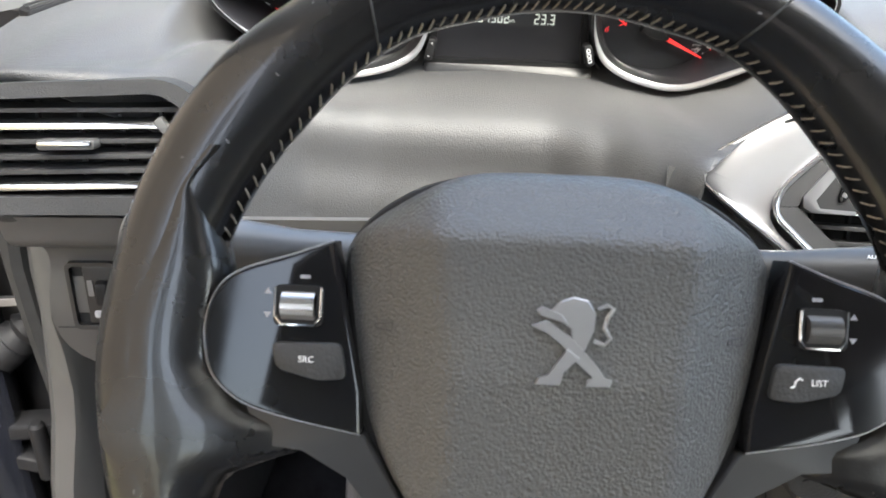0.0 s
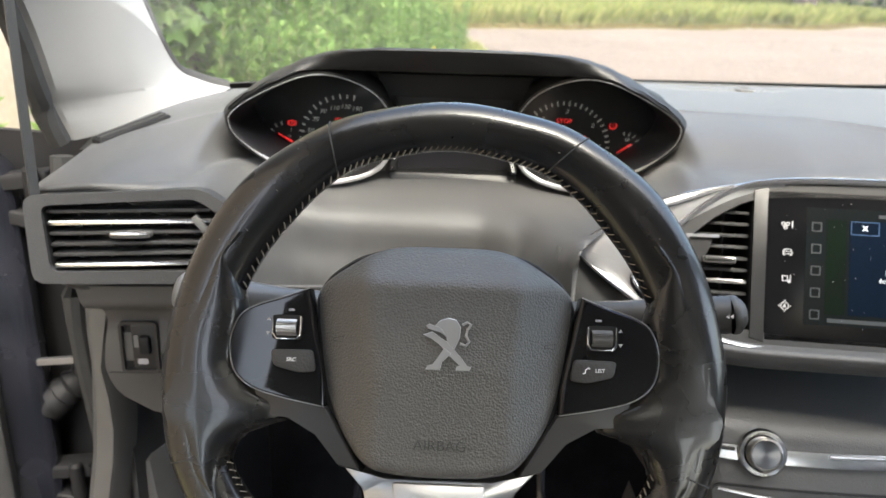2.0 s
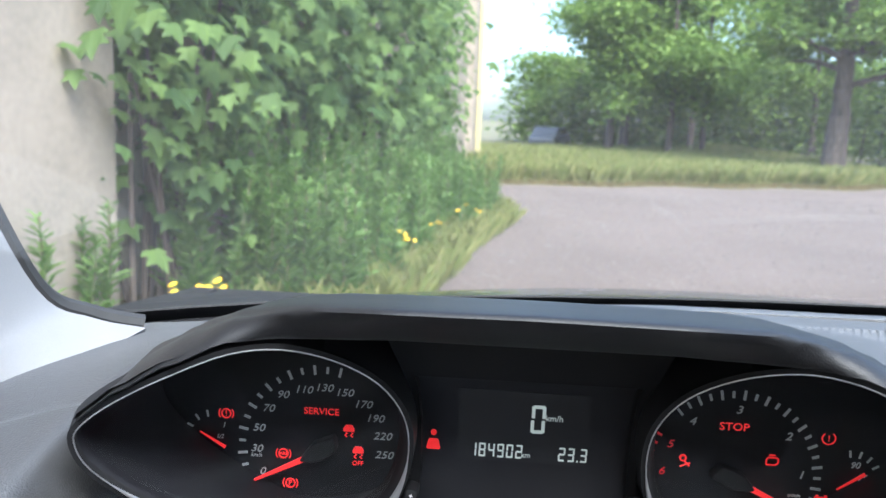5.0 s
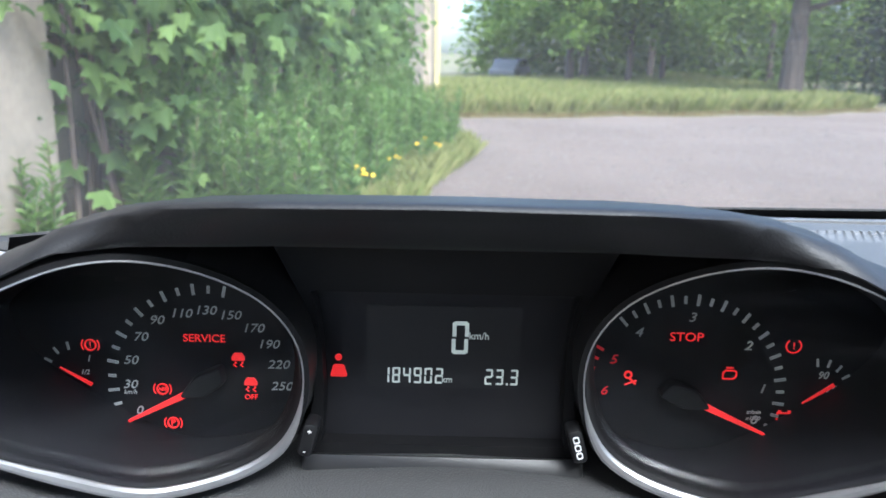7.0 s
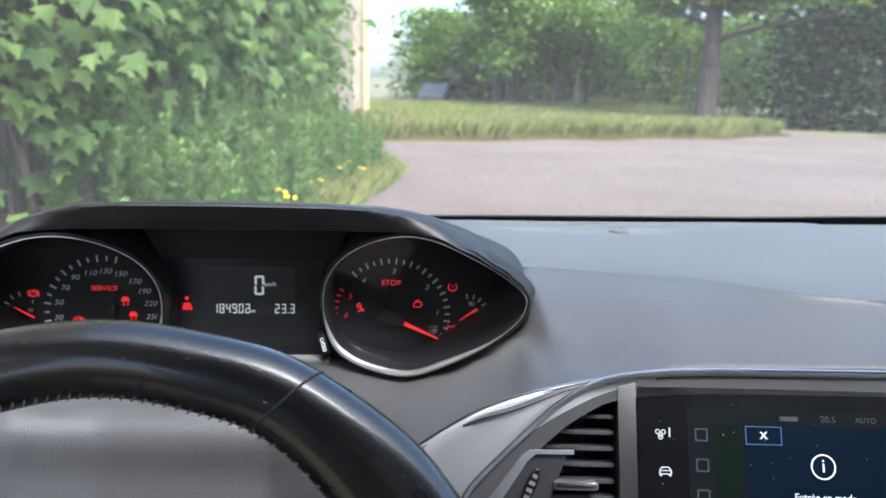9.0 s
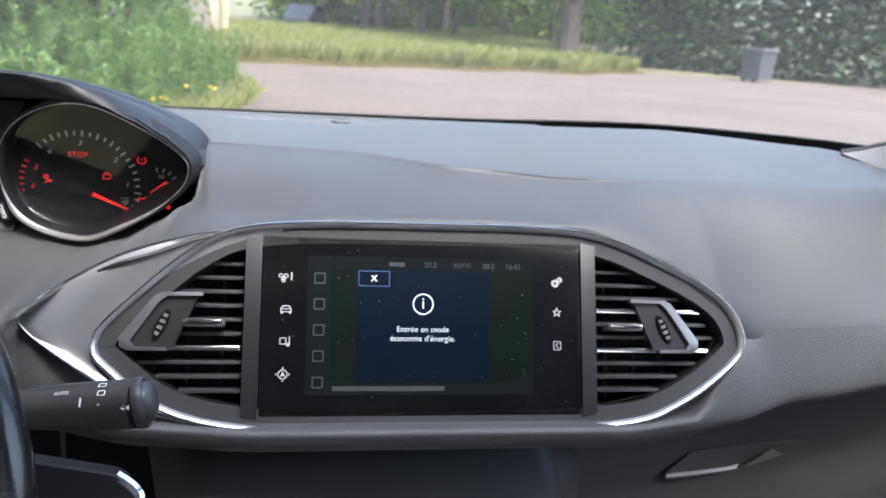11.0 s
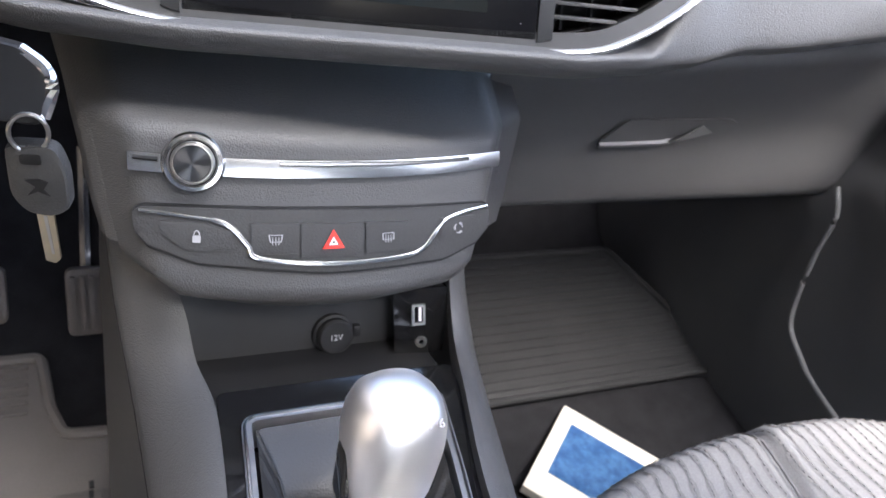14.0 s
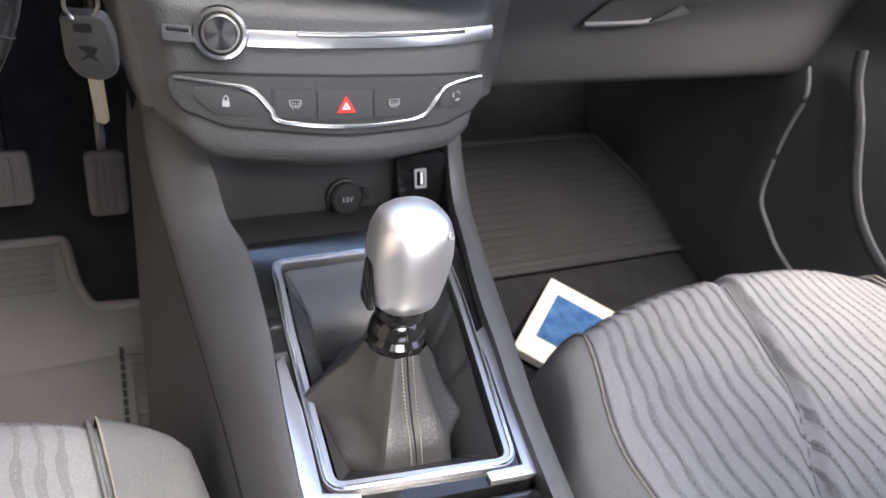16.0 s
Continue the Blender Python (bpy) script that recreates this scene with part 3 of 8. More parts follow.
def tree(x, y, h, trunk_r, crown_r, count, mat, label, base=2.2, name="tree", leaf=0.34):
    t = thing(name, label, "tree", "trees behind the meadow")
    z = ground_height(x, y)
    bm = bmesh.new()
    foot = Vector((x, y, z - 0.1))
    top = foot + Vector((rng.gauss(0, 0.3), rng.gauss(0, 0.3), h * 0.85))
    line = smooth_line([foot, foot.lerp(top, 0.3) + Vector((rng.gauss(0, 0.1), 0, 0)), foot.lerp(top, 0.65), top], 4)
    tube(line, [trunk_r * (1 - 0.85 * i / len(line)) * (1.25 if i == 0 else 1) for i in range(len(line))], 9, bm=bm)
    tips = []
    for i in range(12):
        u = rng.uniform(0.28, 0.95)
        q = foot.lerp(top, u)
        a = rng.uniform(0, 6.28)
        r = crown_r * rng.uniform(0.5, 1) * (1.15 - 0.55 * u)
        e = q + Vector((math.cos(a) * r, math.sin(a) * r, rng.uniform(-0.1, 0.35) * r))
        tube(smooth_line([q, q.lerp(e, 0.5) + Vector((0, 0, 0.2)), e], 4), [trunk_r * 0.3 * (1 - 0.85 * j / 8) for j in range(9)], 5, bm=bm)
        tips += [e, q.lerp(e, 0.75), q.lerp(e, 0.5)]
    tips.append(top)
    part("trunk", bm, BARK, t)
    spots = []
    clumps = [tp + Vector((rng.gauss(0, 0.5), rng.gauss(0, 0.5), rng.gauss(0, 0.4))) for tp in tips for k in range(2)]
    for i in range(int(count * 3.2)):
        c = rng.choice(clumps)
        p = c + Vector((rng.gauss(0, 0.75), rng.gauss(0, 0.75), rng.gauss(0, 0.45)))
        if p.z < z + base:
            p.z = z + base + abs(rng.gauss(0, 1.6))
        spots.append((p, leaf * rng.uniform(0.6, 1.3), rand_dir(-0.8, 0.3), rng.uniform(-0.6, 0.6)))
    leaf_part("crown", spots, OVAL, mat, t)


tree(13.4, 32.0, 14, 0.5, 5.5, 2600, TREE_LEAF, "tall leafy tree with a straight brown trunk", 5.0)
for x, y, h, r, c in ((6.3, 45, 12, 4.6, 4200), (9.2, 43, 12, 5.0, 4200), (11.8, 46, 13, 5.5, 3600), (8.5, 54, 15, 6.0, 3800), (18, 46, 14, 5.5, 3200), (24, 42, 15, 6, 3000), (13.5, 56, 16, 7, 3200), (30, 40, 15, 6, 2600)):
    tree(x, y, h, rng.uniform(0.2, 0.35), r, c, TREE_LEAF, "leafy green tree at the back of the meadow", 1.5)


def hedge(x0, y0, x1, y1, h, n, mat, label, name="hedge", w=1.2, leaf=0.22):
    t = thing(name, label, "hedge")
    bm = bmesh.new()
    k = int(max(4, math.hypot(x1 - x0, y1 - y0) / 1.2))
    for i in range(k):
        u = (i + 0.5) / k
        x, y = x0 + (x1 - x0) * u, y0 + (y1 - y0) * u
        z = ground_height(x, y)
        tube([(x, y, z), (x + rng.gauss(0, 0.1), y + rng.gauss(0, 0.1), z + h * 0.8)], [0.07, 0.02], 6, bm=bm)
    part("stems", bm, BARK, t)
    spots = []
    for i in range(n):
        u = rng.random()
        v = rng.random()
        x, y = x0 + (x1 - x0) * u, y0 + (y1 - y0) * u
        hh = h * (1 + 0.18 * noise.noise(Vector((u * 9, 0, 5))))
        p = Vector((x + rng.gauss(0, w * 0.5), y + rng.gauss(0, w * 0.5), ground_height(x, y) + 0.1 + v * hh))
        spots.append((p, leaf * rng.uniform(0.6, 1.4), rand_dir(-0.6, 0.6), rng.uniform(-0.6, 0.6)))
    leaf_part("leaves", spots, OVAL, mat, t)


hedge(17.5, 34, 40, 20, 6.5, 32000, HEDGE_LEAF, "tall dark evergreen hedge beside the track", w=1.6, leaf=0.36)
hedge(14.5, 37, 17.5, 36, 3.0, 1500, TREE_LEAF, "light green bush beside the trunk", "bush", 1.2)
hedge(1.5, 62, 36, 58, 6.5, 40000, TREE_LEAF, "shady undergrowth behind the trees", "undergrowth", 2.0, 0.45)


def waste_bin(x, y):
    t = thing("waste_bin", "grey plastic waste container standing by the hedge", "bin")
    z = ground_height(x, y) + 0.02
    m = pose(x, y, z, 0, 0, 25)
    body = material("grey bin plastic", (0.05, 0.055, 0.065), 0.6, color2=(0.04, 0.045, 0.05), scale=3)
    part("body", prism(rect(0.95, 0.75, 0.06), 0.1, 1.12, m, scale_top=1.12), body, t)
    part("lid", prism(rect(1.14, 0.95, 0.08), 1.12, 1.26, m, 0.05), body, t)
    for sx in (-0.35, 0.35):
        part("wheel", lathe([(0, -0.03), (0.1, -0.03), (0.1, 0.03), (0, 0.03)], m @ pose(sx, 0.3, 0.1, 0, 90, 0), 14), BLACK, t)


waste_bin(18.7, 26.0)


def parked_car(x, y):
    t = thing("parked_car", "small silver car parked in the grass", "car")
    z = ground_height(x, y)
    silver = material("silver car paint", (0.09, 0.095, 0.105), 0.5, 0.2, color2=(0.075, 0.08, 0.09), scale=3)
    m = pose(x, y, z, 0, 0, 70)
    side = [(-2.0, 0.3), (-2.0, 0.75), (-1.5, 0.9), (-0.9, 1.4), (0.7, 1.42), (1.6, 1.0), (2.0, 0.85), (2.0, 0.3)]
    part("body", prism(rounded(side, 0.15), -0.8, 0.8, m @ pose(0, 0, 0, 90, 0, 0), 0.12), silver, t)
    part("side_window", prism(rounded([(-0.95, 0.95), (-0.75, 1.32), (0.6, 1.34), (1.25, 1.0)], 0.08), 0.8, 0.815, m @ pose(0, 0, 0, 90, 0, 0)), PIANO, t)
    for sx in (-1.25, 1.25):
        for sy in (-0.72, 0.72):
            part("wheel", lathe([(0, -0.1), (0.3, -0.1), (0.32, 0), (0.3, 0.1), (0, 0.1)], m @ pose(sx, sy, 0.31, 90, 0, 0), 16), BLACK, t)


parked_car(3.3, 50)

# ---- the car's cabin: shell ----
MID = 0.373  # the car's centre line
FLOOR = -0.15
# the lower cabin (console, floor, seats) lies tipped down and turned against the dash
LOWER = pose(-0.0243, -0.0920, -0.0319, -7.49, 2.215, 4.785) @ Matrix.Scale(1.12, 4)


def lower(ob):
    """Set a finished thing into the lower cabin."""
    ob.matrix_basis = LOWER @ ob.matrix_basis
    return ob


def side_x(right, off=0.0):
    return MID + (0.745 + off) * (1 if right else -1)


def build_shell():
    # floor pan and footwells
    def floor_z(y):
        return ease([(-1.4, FLOOR - 0.03), (0.2, FLOOR - 0.045), (0.45, FLOOR + 0.0), (0.62, FLOOR + 0.06), (0.78, 0.0), (0.95, 0.28), (1.0, 0.5)], y)[0]
    rows = [[(x, y, floor_z(y)) for x in (-0.42, -0.2, 0, 0.2, 0.373, 0.55, 0.75, 0.95, 1.166)] for y in (-1.4, -0.6, 0, 0.2, 0.3, 0.4, 0.5, 0.6, 0.7, 0.8, 0.9, 0.97, 1.0)]
    lower(tagged(part("floor", sheet(rows, thick=0.02), CARPET), "black carpeted cabin floor", "floor", kind="structure"))
    # bulkhead below the windscreen
    tagged(part("wall_bulkhead", box(1.6, 0.03, 0.95, pose(MID, 1.02, 0.1)), CARPET), "dark carpeted bulkhead", "bulkhead", kind="structure")
    # four added panels that stop stray light leaking into the footwells
    tagged(part("wall_block_below", box(1.78, 3.0, 0.02, pose(MID + 0.02, -0.36, -0.335)), BLACK), "added black panel blocking light from below", "underbody", kind="structure")
    tagged(part("wall_block_right", box(0.03, 1.75, 0.88, pose(1.245, 0.17, 0.115)), DOOR_GREY), "added panel blocking light on the passenger side", "side panel", kind="structure")
    tagged(part("wall_block_left", box(0.03, 0.62, 0.94, pose(-0.425, 0.74, 0.14)), BLACK), "added dark panel blocking light beside the pedals", "side panel", kind="structure")
    tagged(part("wall_block_cowl", box(1.66, 0.26, 0.03, pose(MID, 0.955, 0.60, -6, 0, 0)), BLACK), "added black panel blocking light below the windscreen", "cowl", kind="structure")
    # roof lining with a small crown, open where the windscreen ends
    # the roof glass is unseen: assumed, its opening sized to light the cabin
    bm = bmesh.new()
    for u0, u1, y0, y1 in ((-1, -0.68, -0.14, -1.74), (0.68, 1, -0.14, -1.74), (-0.68, 0.68, -0.14, -0.52), (-0.68, 0.68, -1.0, -1.74)):
        us = [u0 + (u1 - u0) * i / 8 for i in range(9)]
        sheet([[(MID + 0.6 * u, y, 1.16 - 0.05 * abs(u) ** 3) for u in us] for y in (y0, (y0 + y1) / 2, y1)], bm, 0.03)
    skin = bmesh.new()
    for u0, u1, y0, y1 in ((-1.02, -0.66, -0.10, -1.80), (0.66, 1.02, -0.10, -1.80), (-0.66, 0.66, -0.10, -0.50), (-0.66, 0.66, -1.02, -1.80)):
        us = [u0 + (u1 - u0) * i / 8 for i in range(9)]
        sheet([[(MID + 0.62 * u, y, 1.20 - 0.06 * abs(u) ** 3) for u in us] for y in (y0, (y0 + y1) / 2, y1)], skin, 0.004)
    tagged(part("roof", skin, PAINT), "black painted roof skin round the assumed glass", "roof", kind="structure")
    roof = tagged(part("ceiling", bm, LINING), "light grey headlining round an assumed glass opening", "ceiling", kind="structure")
    pane = part("assumed_roof_glass", sheet([[(MID + 0.41 * u, y, 1.185 - 0.01 * abs(u)) for u in (-1, -0.5, 0, 0.5, 1)] for y in (-1.01, -0.76, -0.51)]), GLASS, roof, "clear glass in the assumed roof opening")
    pane.visible_shadow = False
    # tailgate wall with its window opening
    bm = box(1.5, 0.04, 0.75, pose(MID, -1.78, 0.2))
    box(1.5, 0.04, 0.12, pose(MID, -1.74, 1.1), 0, bm)
    box(0.16, 0.04, 0.5, pose(MID - 0.68, -1.76, 0.82), 0, bm)
    box(0.16, 0.04, 0.5, pose(MID + 0.68, -1.76, 0.82), 0, bm)
    tagged(part("wall_tailgate", bm, PANEL), "grey tailgate lining round the rear window", "tailgate", kind="structure")
    # rear doors and the centre posts
    for right in (False, True):
        x = side_x(right, 0.02)
        bm = box(0.05, 0.9, 0.75, pose(x, -1.25, 0.25))
        box(0.05, 0.14, 0.55, pose(x - 0.03 * (1 if right else -1), -0.62, 0.86), 0, bm)
        box(0.06, 1.7, 0.07, pose(x - (0.13 if right else -0.13), -1.0, 1.12), 0, bm)
        tagged(part("wall_rear_side", bm, PANEL), "grey rear door and centre post lining", "door lining", kind="structure")
    # front sill on the open driver's side
    tagged(part("sill", box(0.12, 1.5, 0.13, pose(side_x(False, 0.02), 0.05, -0.1), 0.02), PANEL), "grey door sill trim", "sill", kind="structure")


build_shell()


def build_windscreen():
    """Raked glass from the dash edge up to the roof, bowed across."""
    base = [(-0.42, 0.52, 0.662), (-0.34, 0.65, 0.662), (-0.1, 0.77, 0.662), (0.15, 0.825, 0.662), (0.373, 0.84, 0.662), (0.6, 0.83, 0.665), (0.85, 0.79, 0.675), (1.07, 0.665, 0.678), (1.16, 0.54, 0.675)]
    rows = []
    b = smooth_line(base, 4)
    for j in range(9):
        u = j / 8
        row = []
        for p in b:
            top = Vector((MID + (p.x - MID) * 0.76, p.y * 0.35 - 0.36, 1.18 - 0.06 * abs((p.x - MID) / 0.78) ** 2))
            q = p.lerp(top, u)
            q.z += 0.03 * u * (1 - u) * 4 * 0.4
            row.append(q)
        rows.append(row)
    bm = sheet(rows)
    bmesh.ops.recalc_face_normals(bm, faces=bm.faces[:])
    if sum((f.normal.z for f in bm.faces)) > 0:
        bmesh.ops.reverse_faces(bm, faces=bm.faces[:])
    me = bpy.data.meshes.new("window_1")
    bm.to_mesh(me)
    bm.free()
    me.materials.append(GLASS)
    for f in me.polygons:
        f.use_smooth = True
    glass = tagged(new("window_1", me), "clear raked windscreen with faint reflections", "windscreen", kind="structure")
    glass.visible_shadow = False
    # black printed band along the lower edge
    low = [[p + Vector((0, -0.004, 0.002)) for p in b], [p.lerp(q, 0.036) + Vector((0, -0.006, 0.002)) for p, q in zip(b, rows[8])]]
    part("black_band", sheet(low, thick=0.002), BLACK, glass, "black printed band")
    return b


WS = build_windscreen()


def build_pillar(right):
    """Light cloth-covered pillar beside the windscreen, broad at its foot."""
    s = -1 if right else 1
    t = thing("windscreen_pillar", "light grey cloth-covered windscreen pillar", "pillar", "pillars")

    def at(x, y, z):
        return Vector((x if not right else 2 * MID - x, y, z))
    front = smooth_line([at(-0.28, 0.55, 0.686), at(-0.31, 0.53, 0.697), at(-0.333, 0.50, 0.723), at(-0.3535, 0.45, 0.829), at(-0.36, 0.38, 0.93), at(-0.31, 0.12, 1.06), at(-0.22, -0.12, 1.15)], 6)
    back = smooth_line([at(-0.385, 0.36, 0.655), at(-0.39, 0.345, 0.69), at(-0.385, 0.33, 0.715), at(-0.378, 0.28, 0.80), at(-0.364, 0.17, 0.90), at(-0.33, -0.03, 1.04), at(-0.26, -0.2, 1.13)], 6)
    rows = []
    for a, b in zip(front, back):
        mid = a.lerp(b, 0.5) + Vector((0.018 * s, -0.008, 0))
        rows.append([a + Vector((-0.025 * s, 0.01, 0)), a, a.lerp(mid, 0.55) + Vector((0.005 * s, 0, 0)), mid, mid.lerp(b, 0.55) + Vector((0.004 * s, 0, 0)), b, b + Vector((-0.010 * s, -0.003, 0))])
    part("cover", sheet(rows, thick=0.004), LINING, t)
    part("glass_seal", tube([p + Vector((-0.006 * s, 0.008, 0.001)) for p in front], 0.007, 8), SEAL, t, "black seal beside the glass")
    part("seal", tube([p + Vector((-0.012 * s, -0.012, 0)) for p in back], 0.011, 8), SEAL, t, "black rubber door seal")


build_pillar(False)
build_pillar(True)


# ---- dashboard body ----
# Lines along the car's width: (x, y, z).
L_RIM = [(-0.40, 0.52, 0.655), (-0.30, 0.655, 0.662), (-0.1, 0.765, 0.662), (0.15, 0.82, 0.662), (0.373, 0.835, 0.662), (0.6, 0.825, 0.665), (0.85, 0.785, 0.675), (1.05, 0.66, 0.677), (1.15, 0.53, 0.665)]
L_BASE = [(-0.40, 0.48, 0.662), (-0.30, 0.58, 0.680), (-0.1, 0.67, 0.686), (0.15, 0.72, 0.687), (0.373, 0.73, 0.687), (0.6, 0.725, 0.690), (0.85, 0.69, 0.697), (1.05, 0.60, 0.692), (1.15, 0.49, 0.668)]
L_TOP = [(-0.40, 0.40, 0.655), (-0.31, 0.45, 0.680), (-0.24, 0.50, 0.690), (0.24, 0.55, 0.692), (0.5, 0.55, 0.692), (0.9, 0.50, 0.690), (1.15, 0.40, 0.665)]
L_CREST = [(-0.40, 0.33, 0.645), (-0.33, 0.36, 0.665), (-0.246, 0.40, 0.680), (-0.228, 0.475, 0.68), (0.219, 0.475, 0.68), (0.237, 0.435, 0.691), (0.36, 0.384, 0.6958), (0.45, 0.333, 0.694), (0.55, 0.318, 0.6905), (0.7, 0.33, 0.688), (0.9, 0.34, 0.684), (1.15, 0.31, 0.655)]
L_BROW = [(-0.40, 0.27, 0.64), (-0.31, 0.295, 0.658), (-0.246, 0.345, 0.665), (-0.230, 0.47, 0.62), (0.219, 0.47, 0.62), (0.235, 0.362, 0.676), (0.33, 0.335, 0.685), (0.45, 0.315, 0.686), (0.6, 0.30, 0.684), (0.72, 0.295, 0.676), (0.9, 0.29, 0.665), (1.15, 0.27, 0.63)]
L_FACE = [(-0.40, 0.232, 0.638), (-0.31, 0.240, 0.649), (-0.246, 0.292, 0.642), (-0.225, 0.34, 0.645), (-0.2, 0.362, 0.630), (-0.17, 0.382, 0.613), (-0.13, 0.400, 0.600), (0, 0.41, 0.608), (0.13, 0.400, 0.600), (0.17, 0.382, 0.613), (0.2, 0.362, 0.634), (0.222, 0.345, 0.655), (0.245, 0.318, 0.659), (0.33, 0.288, 0.668), (0.45, 0.272, 0.670), (0.56, 0.262, 0.668), (0.65, 0.25, 0.645), (0.72, 0.245, 0.62), (0.9, 0.238, 0.612), (1.15, 0.238, 0.60)]
L_EDGE = [(-0.40, 0.222, 0.634), (-0.31, 0.226, 0.644), (-0.262, 0.242, 0.641), (-0.235, 0.262, 0.633), (-0.2, 0.30, 0.614), (-0.155, 0.34, 0.594), (-0.1, 0.356, 0.584), (0.03, 0.351, 0.585), (0.07, 0.336, 0.588), (0.10, 0.308, 0.595), (0.13, 0.278, 0.606), (0.19, 0.266, 0.634), (0.25, 0.268, 0.652), (0.33, 0.270, 0.661), (0.45, 0.259, 0.6635), (0.535, 0.252, 0.662), (0.60, 0.237, 0.640), (0.655, 0.221, 0.612), (0.70, 0.214, 0.574), (0.92, 0.207, 0.579), (1.15, 0.212, 0.593)]
L_LOW = [(-0.40, 0.24, 0.628), (-0.31, 0.24, 0.634), (-0.262, 0.25, 0.612), (-0.235, 0.26, 0.598), (-0.2, 0.292, 0.578), (-0.15, 0.332, 0.556), (-0.1, 0.347, 0.546), (0.03, 0.343, 0.547), (0.07, 0.313, 0.560), (0.095, 0.268, 0.580), (0.115, 0.232, 0.597), (0.16, 0.275, 0.616), (0.25, 0.285, 0.642), (0.33, 0.285, 0.652), (0.45, 0.275, 0.654), (0.55, 0.265, 0.648), (0.61, 0.25, 0.62), (0.66, 0.225, 0.585), (0.69, 0.225, 0.545), (0.92, 0.236, 0.556), (1.15, 0.245, 0.57)]


def dash_line(table, x):
    y, z = ease(table, x)
    return Vector((x, y, z))


def build_dashboard():
    d = thing("dashboard", "dark grey soft-skinned dashboard below the windscreen", "dashboard")
    xs = [-0.362 + 1.512 * i / 310 for i in range(311)]
    cols = []
    for x in xs:
        pts = [dash_line(t, x) for t in (L_RIM, L_BASE, L_TOP, L_CREST, L_BROW, L_FACE, L_EDGE, L_LOW)]
        if -0.24 < x < 0.118:
            pts += [pts[-1] + Vector((0, -0.010, -0.026)), pts[-1] + Vector((0, -0.016, -0.066))]
        else:
            pts += [pts[-1] + Vector((0, 0.07, -0.015)), pts[-1] + Vector((0, 0.14, -0.03))]
        pts.insert(3, pts[3] + Vector((0, 0.012, 0.0012)))
        cols.append(smooth_line(pts, 4))
    bm = sheet(cols)
    bmesh.ops.smooth_vert(bm, verts=[v for v in bm.verts if len(v.link_faces) == 4], factor=0.5, use_axis_x=True, use_axis_y=True, use_axis_z=True)
    for q in range(5):
        bmesh.ops.smooth_vert(bm, verts=[v for v in bm.verts if len(v.link_faces) == 4 and v.co.x > 0.25 + 0.02 * q and v.co.y > 0.30], factor=0.5, use_axis_x=False, use_axis_y=True, use_axis_z=True)
    for q in range(8):
        bmesh.ops.smooth_vert(bm, verts=[v for v in bm.verts if len(v.link_faces) == 4 and v.co.x > 0.66], factor=0.5, use_axis_x=False, use_axis_y=True, use_axis_z=True)
    part("upper_pad", bm, PAD, d, "grained soft upper pad", angle=60)

    # hood over the dials: a long shallow arch, overhanging in the middle
    n = 64
    rows = []
    for i in range(n + 1):
        x = -0.237 + 0.474 * i / n
        u = abs(x)
        uy, uz = ease([(0, 0.400, 0.729), (0.07, 0.397, 0.7298), (0.1, 0.390, 0.7305), (0.13, 0.380, 0.7322), (0.155, 0.371, 0.731), (0.183, 0.362, 0.7195), (0.206, 0.355, 0.707), (0.2225, 0.352, 0.694), (0.230, 0.360, 0.685), (0.237, 0.385, 0.680)], u)
        cy, cz = ease([(0, 0.352, 0.7568), (0.07, 0.353, 0.756), (0.11, 0.366, 0.7525), (0.13, 0.378, 0.7485), (0.155, 0.397, 0.7405), (0.18, 0.415, 0.7295), (0.2, 0.428, 0.719), (0.220, 0.437, 0.7035), (0.237, 0.425, 0.688)], u)
        under, crest = Vector((x, uy, uz)), Vector((x, cy, cz))
        mid = under.lerp(crest, 0.55) + Vector((0, -0.004, 0.003 if u > 0.12 else -0.001))
        low = 0.684 - 0.02 * max(0, (u - 0.22) / 0.026)
        rows.append(smooth_line([under + Vector((0, 0.05, -0.002)), under + Vector((0, 0.02, -0.001)), under, mid, crest + Vector((0, -0.001, -0.0015)), crest + Vector((0, 0.012, -0.0003)), crest + Vector((0, 0.05, -0.0055)), crest + Vector((0, 0.09, -0.0115)), (x, cy + 0.15, max(low, cz - 0.028)), (x, cy + 0.20, low)], 3))
    part("hood", sheet(rows, thick=0.003), HOOD, d, "soft black hood over the instruments", angle=60)

    # shroud behind the wheel, under the dials
    rows = []
    for i in range(31):
        x = -0.235 + 0.325 * i / 30
        u = min(1, abs(x) / 0.24)
        a = dash_line(L_LOW, x)
        rows.append(smooth_line([a + Vector((0, -0.006, -0.03)), a + Vector((0, -0.0145, -0.062)), (x, a.y - 0.012, a.z - 0.09), (x, a.y + 0.02, a.z - 0.13), (x, a.y + 0.06, a.z - 0.16)], 3))
    part("column_surround", sheet(rows, thick=0.003), PAD, d)
    return d


DASH = build_dashboard()


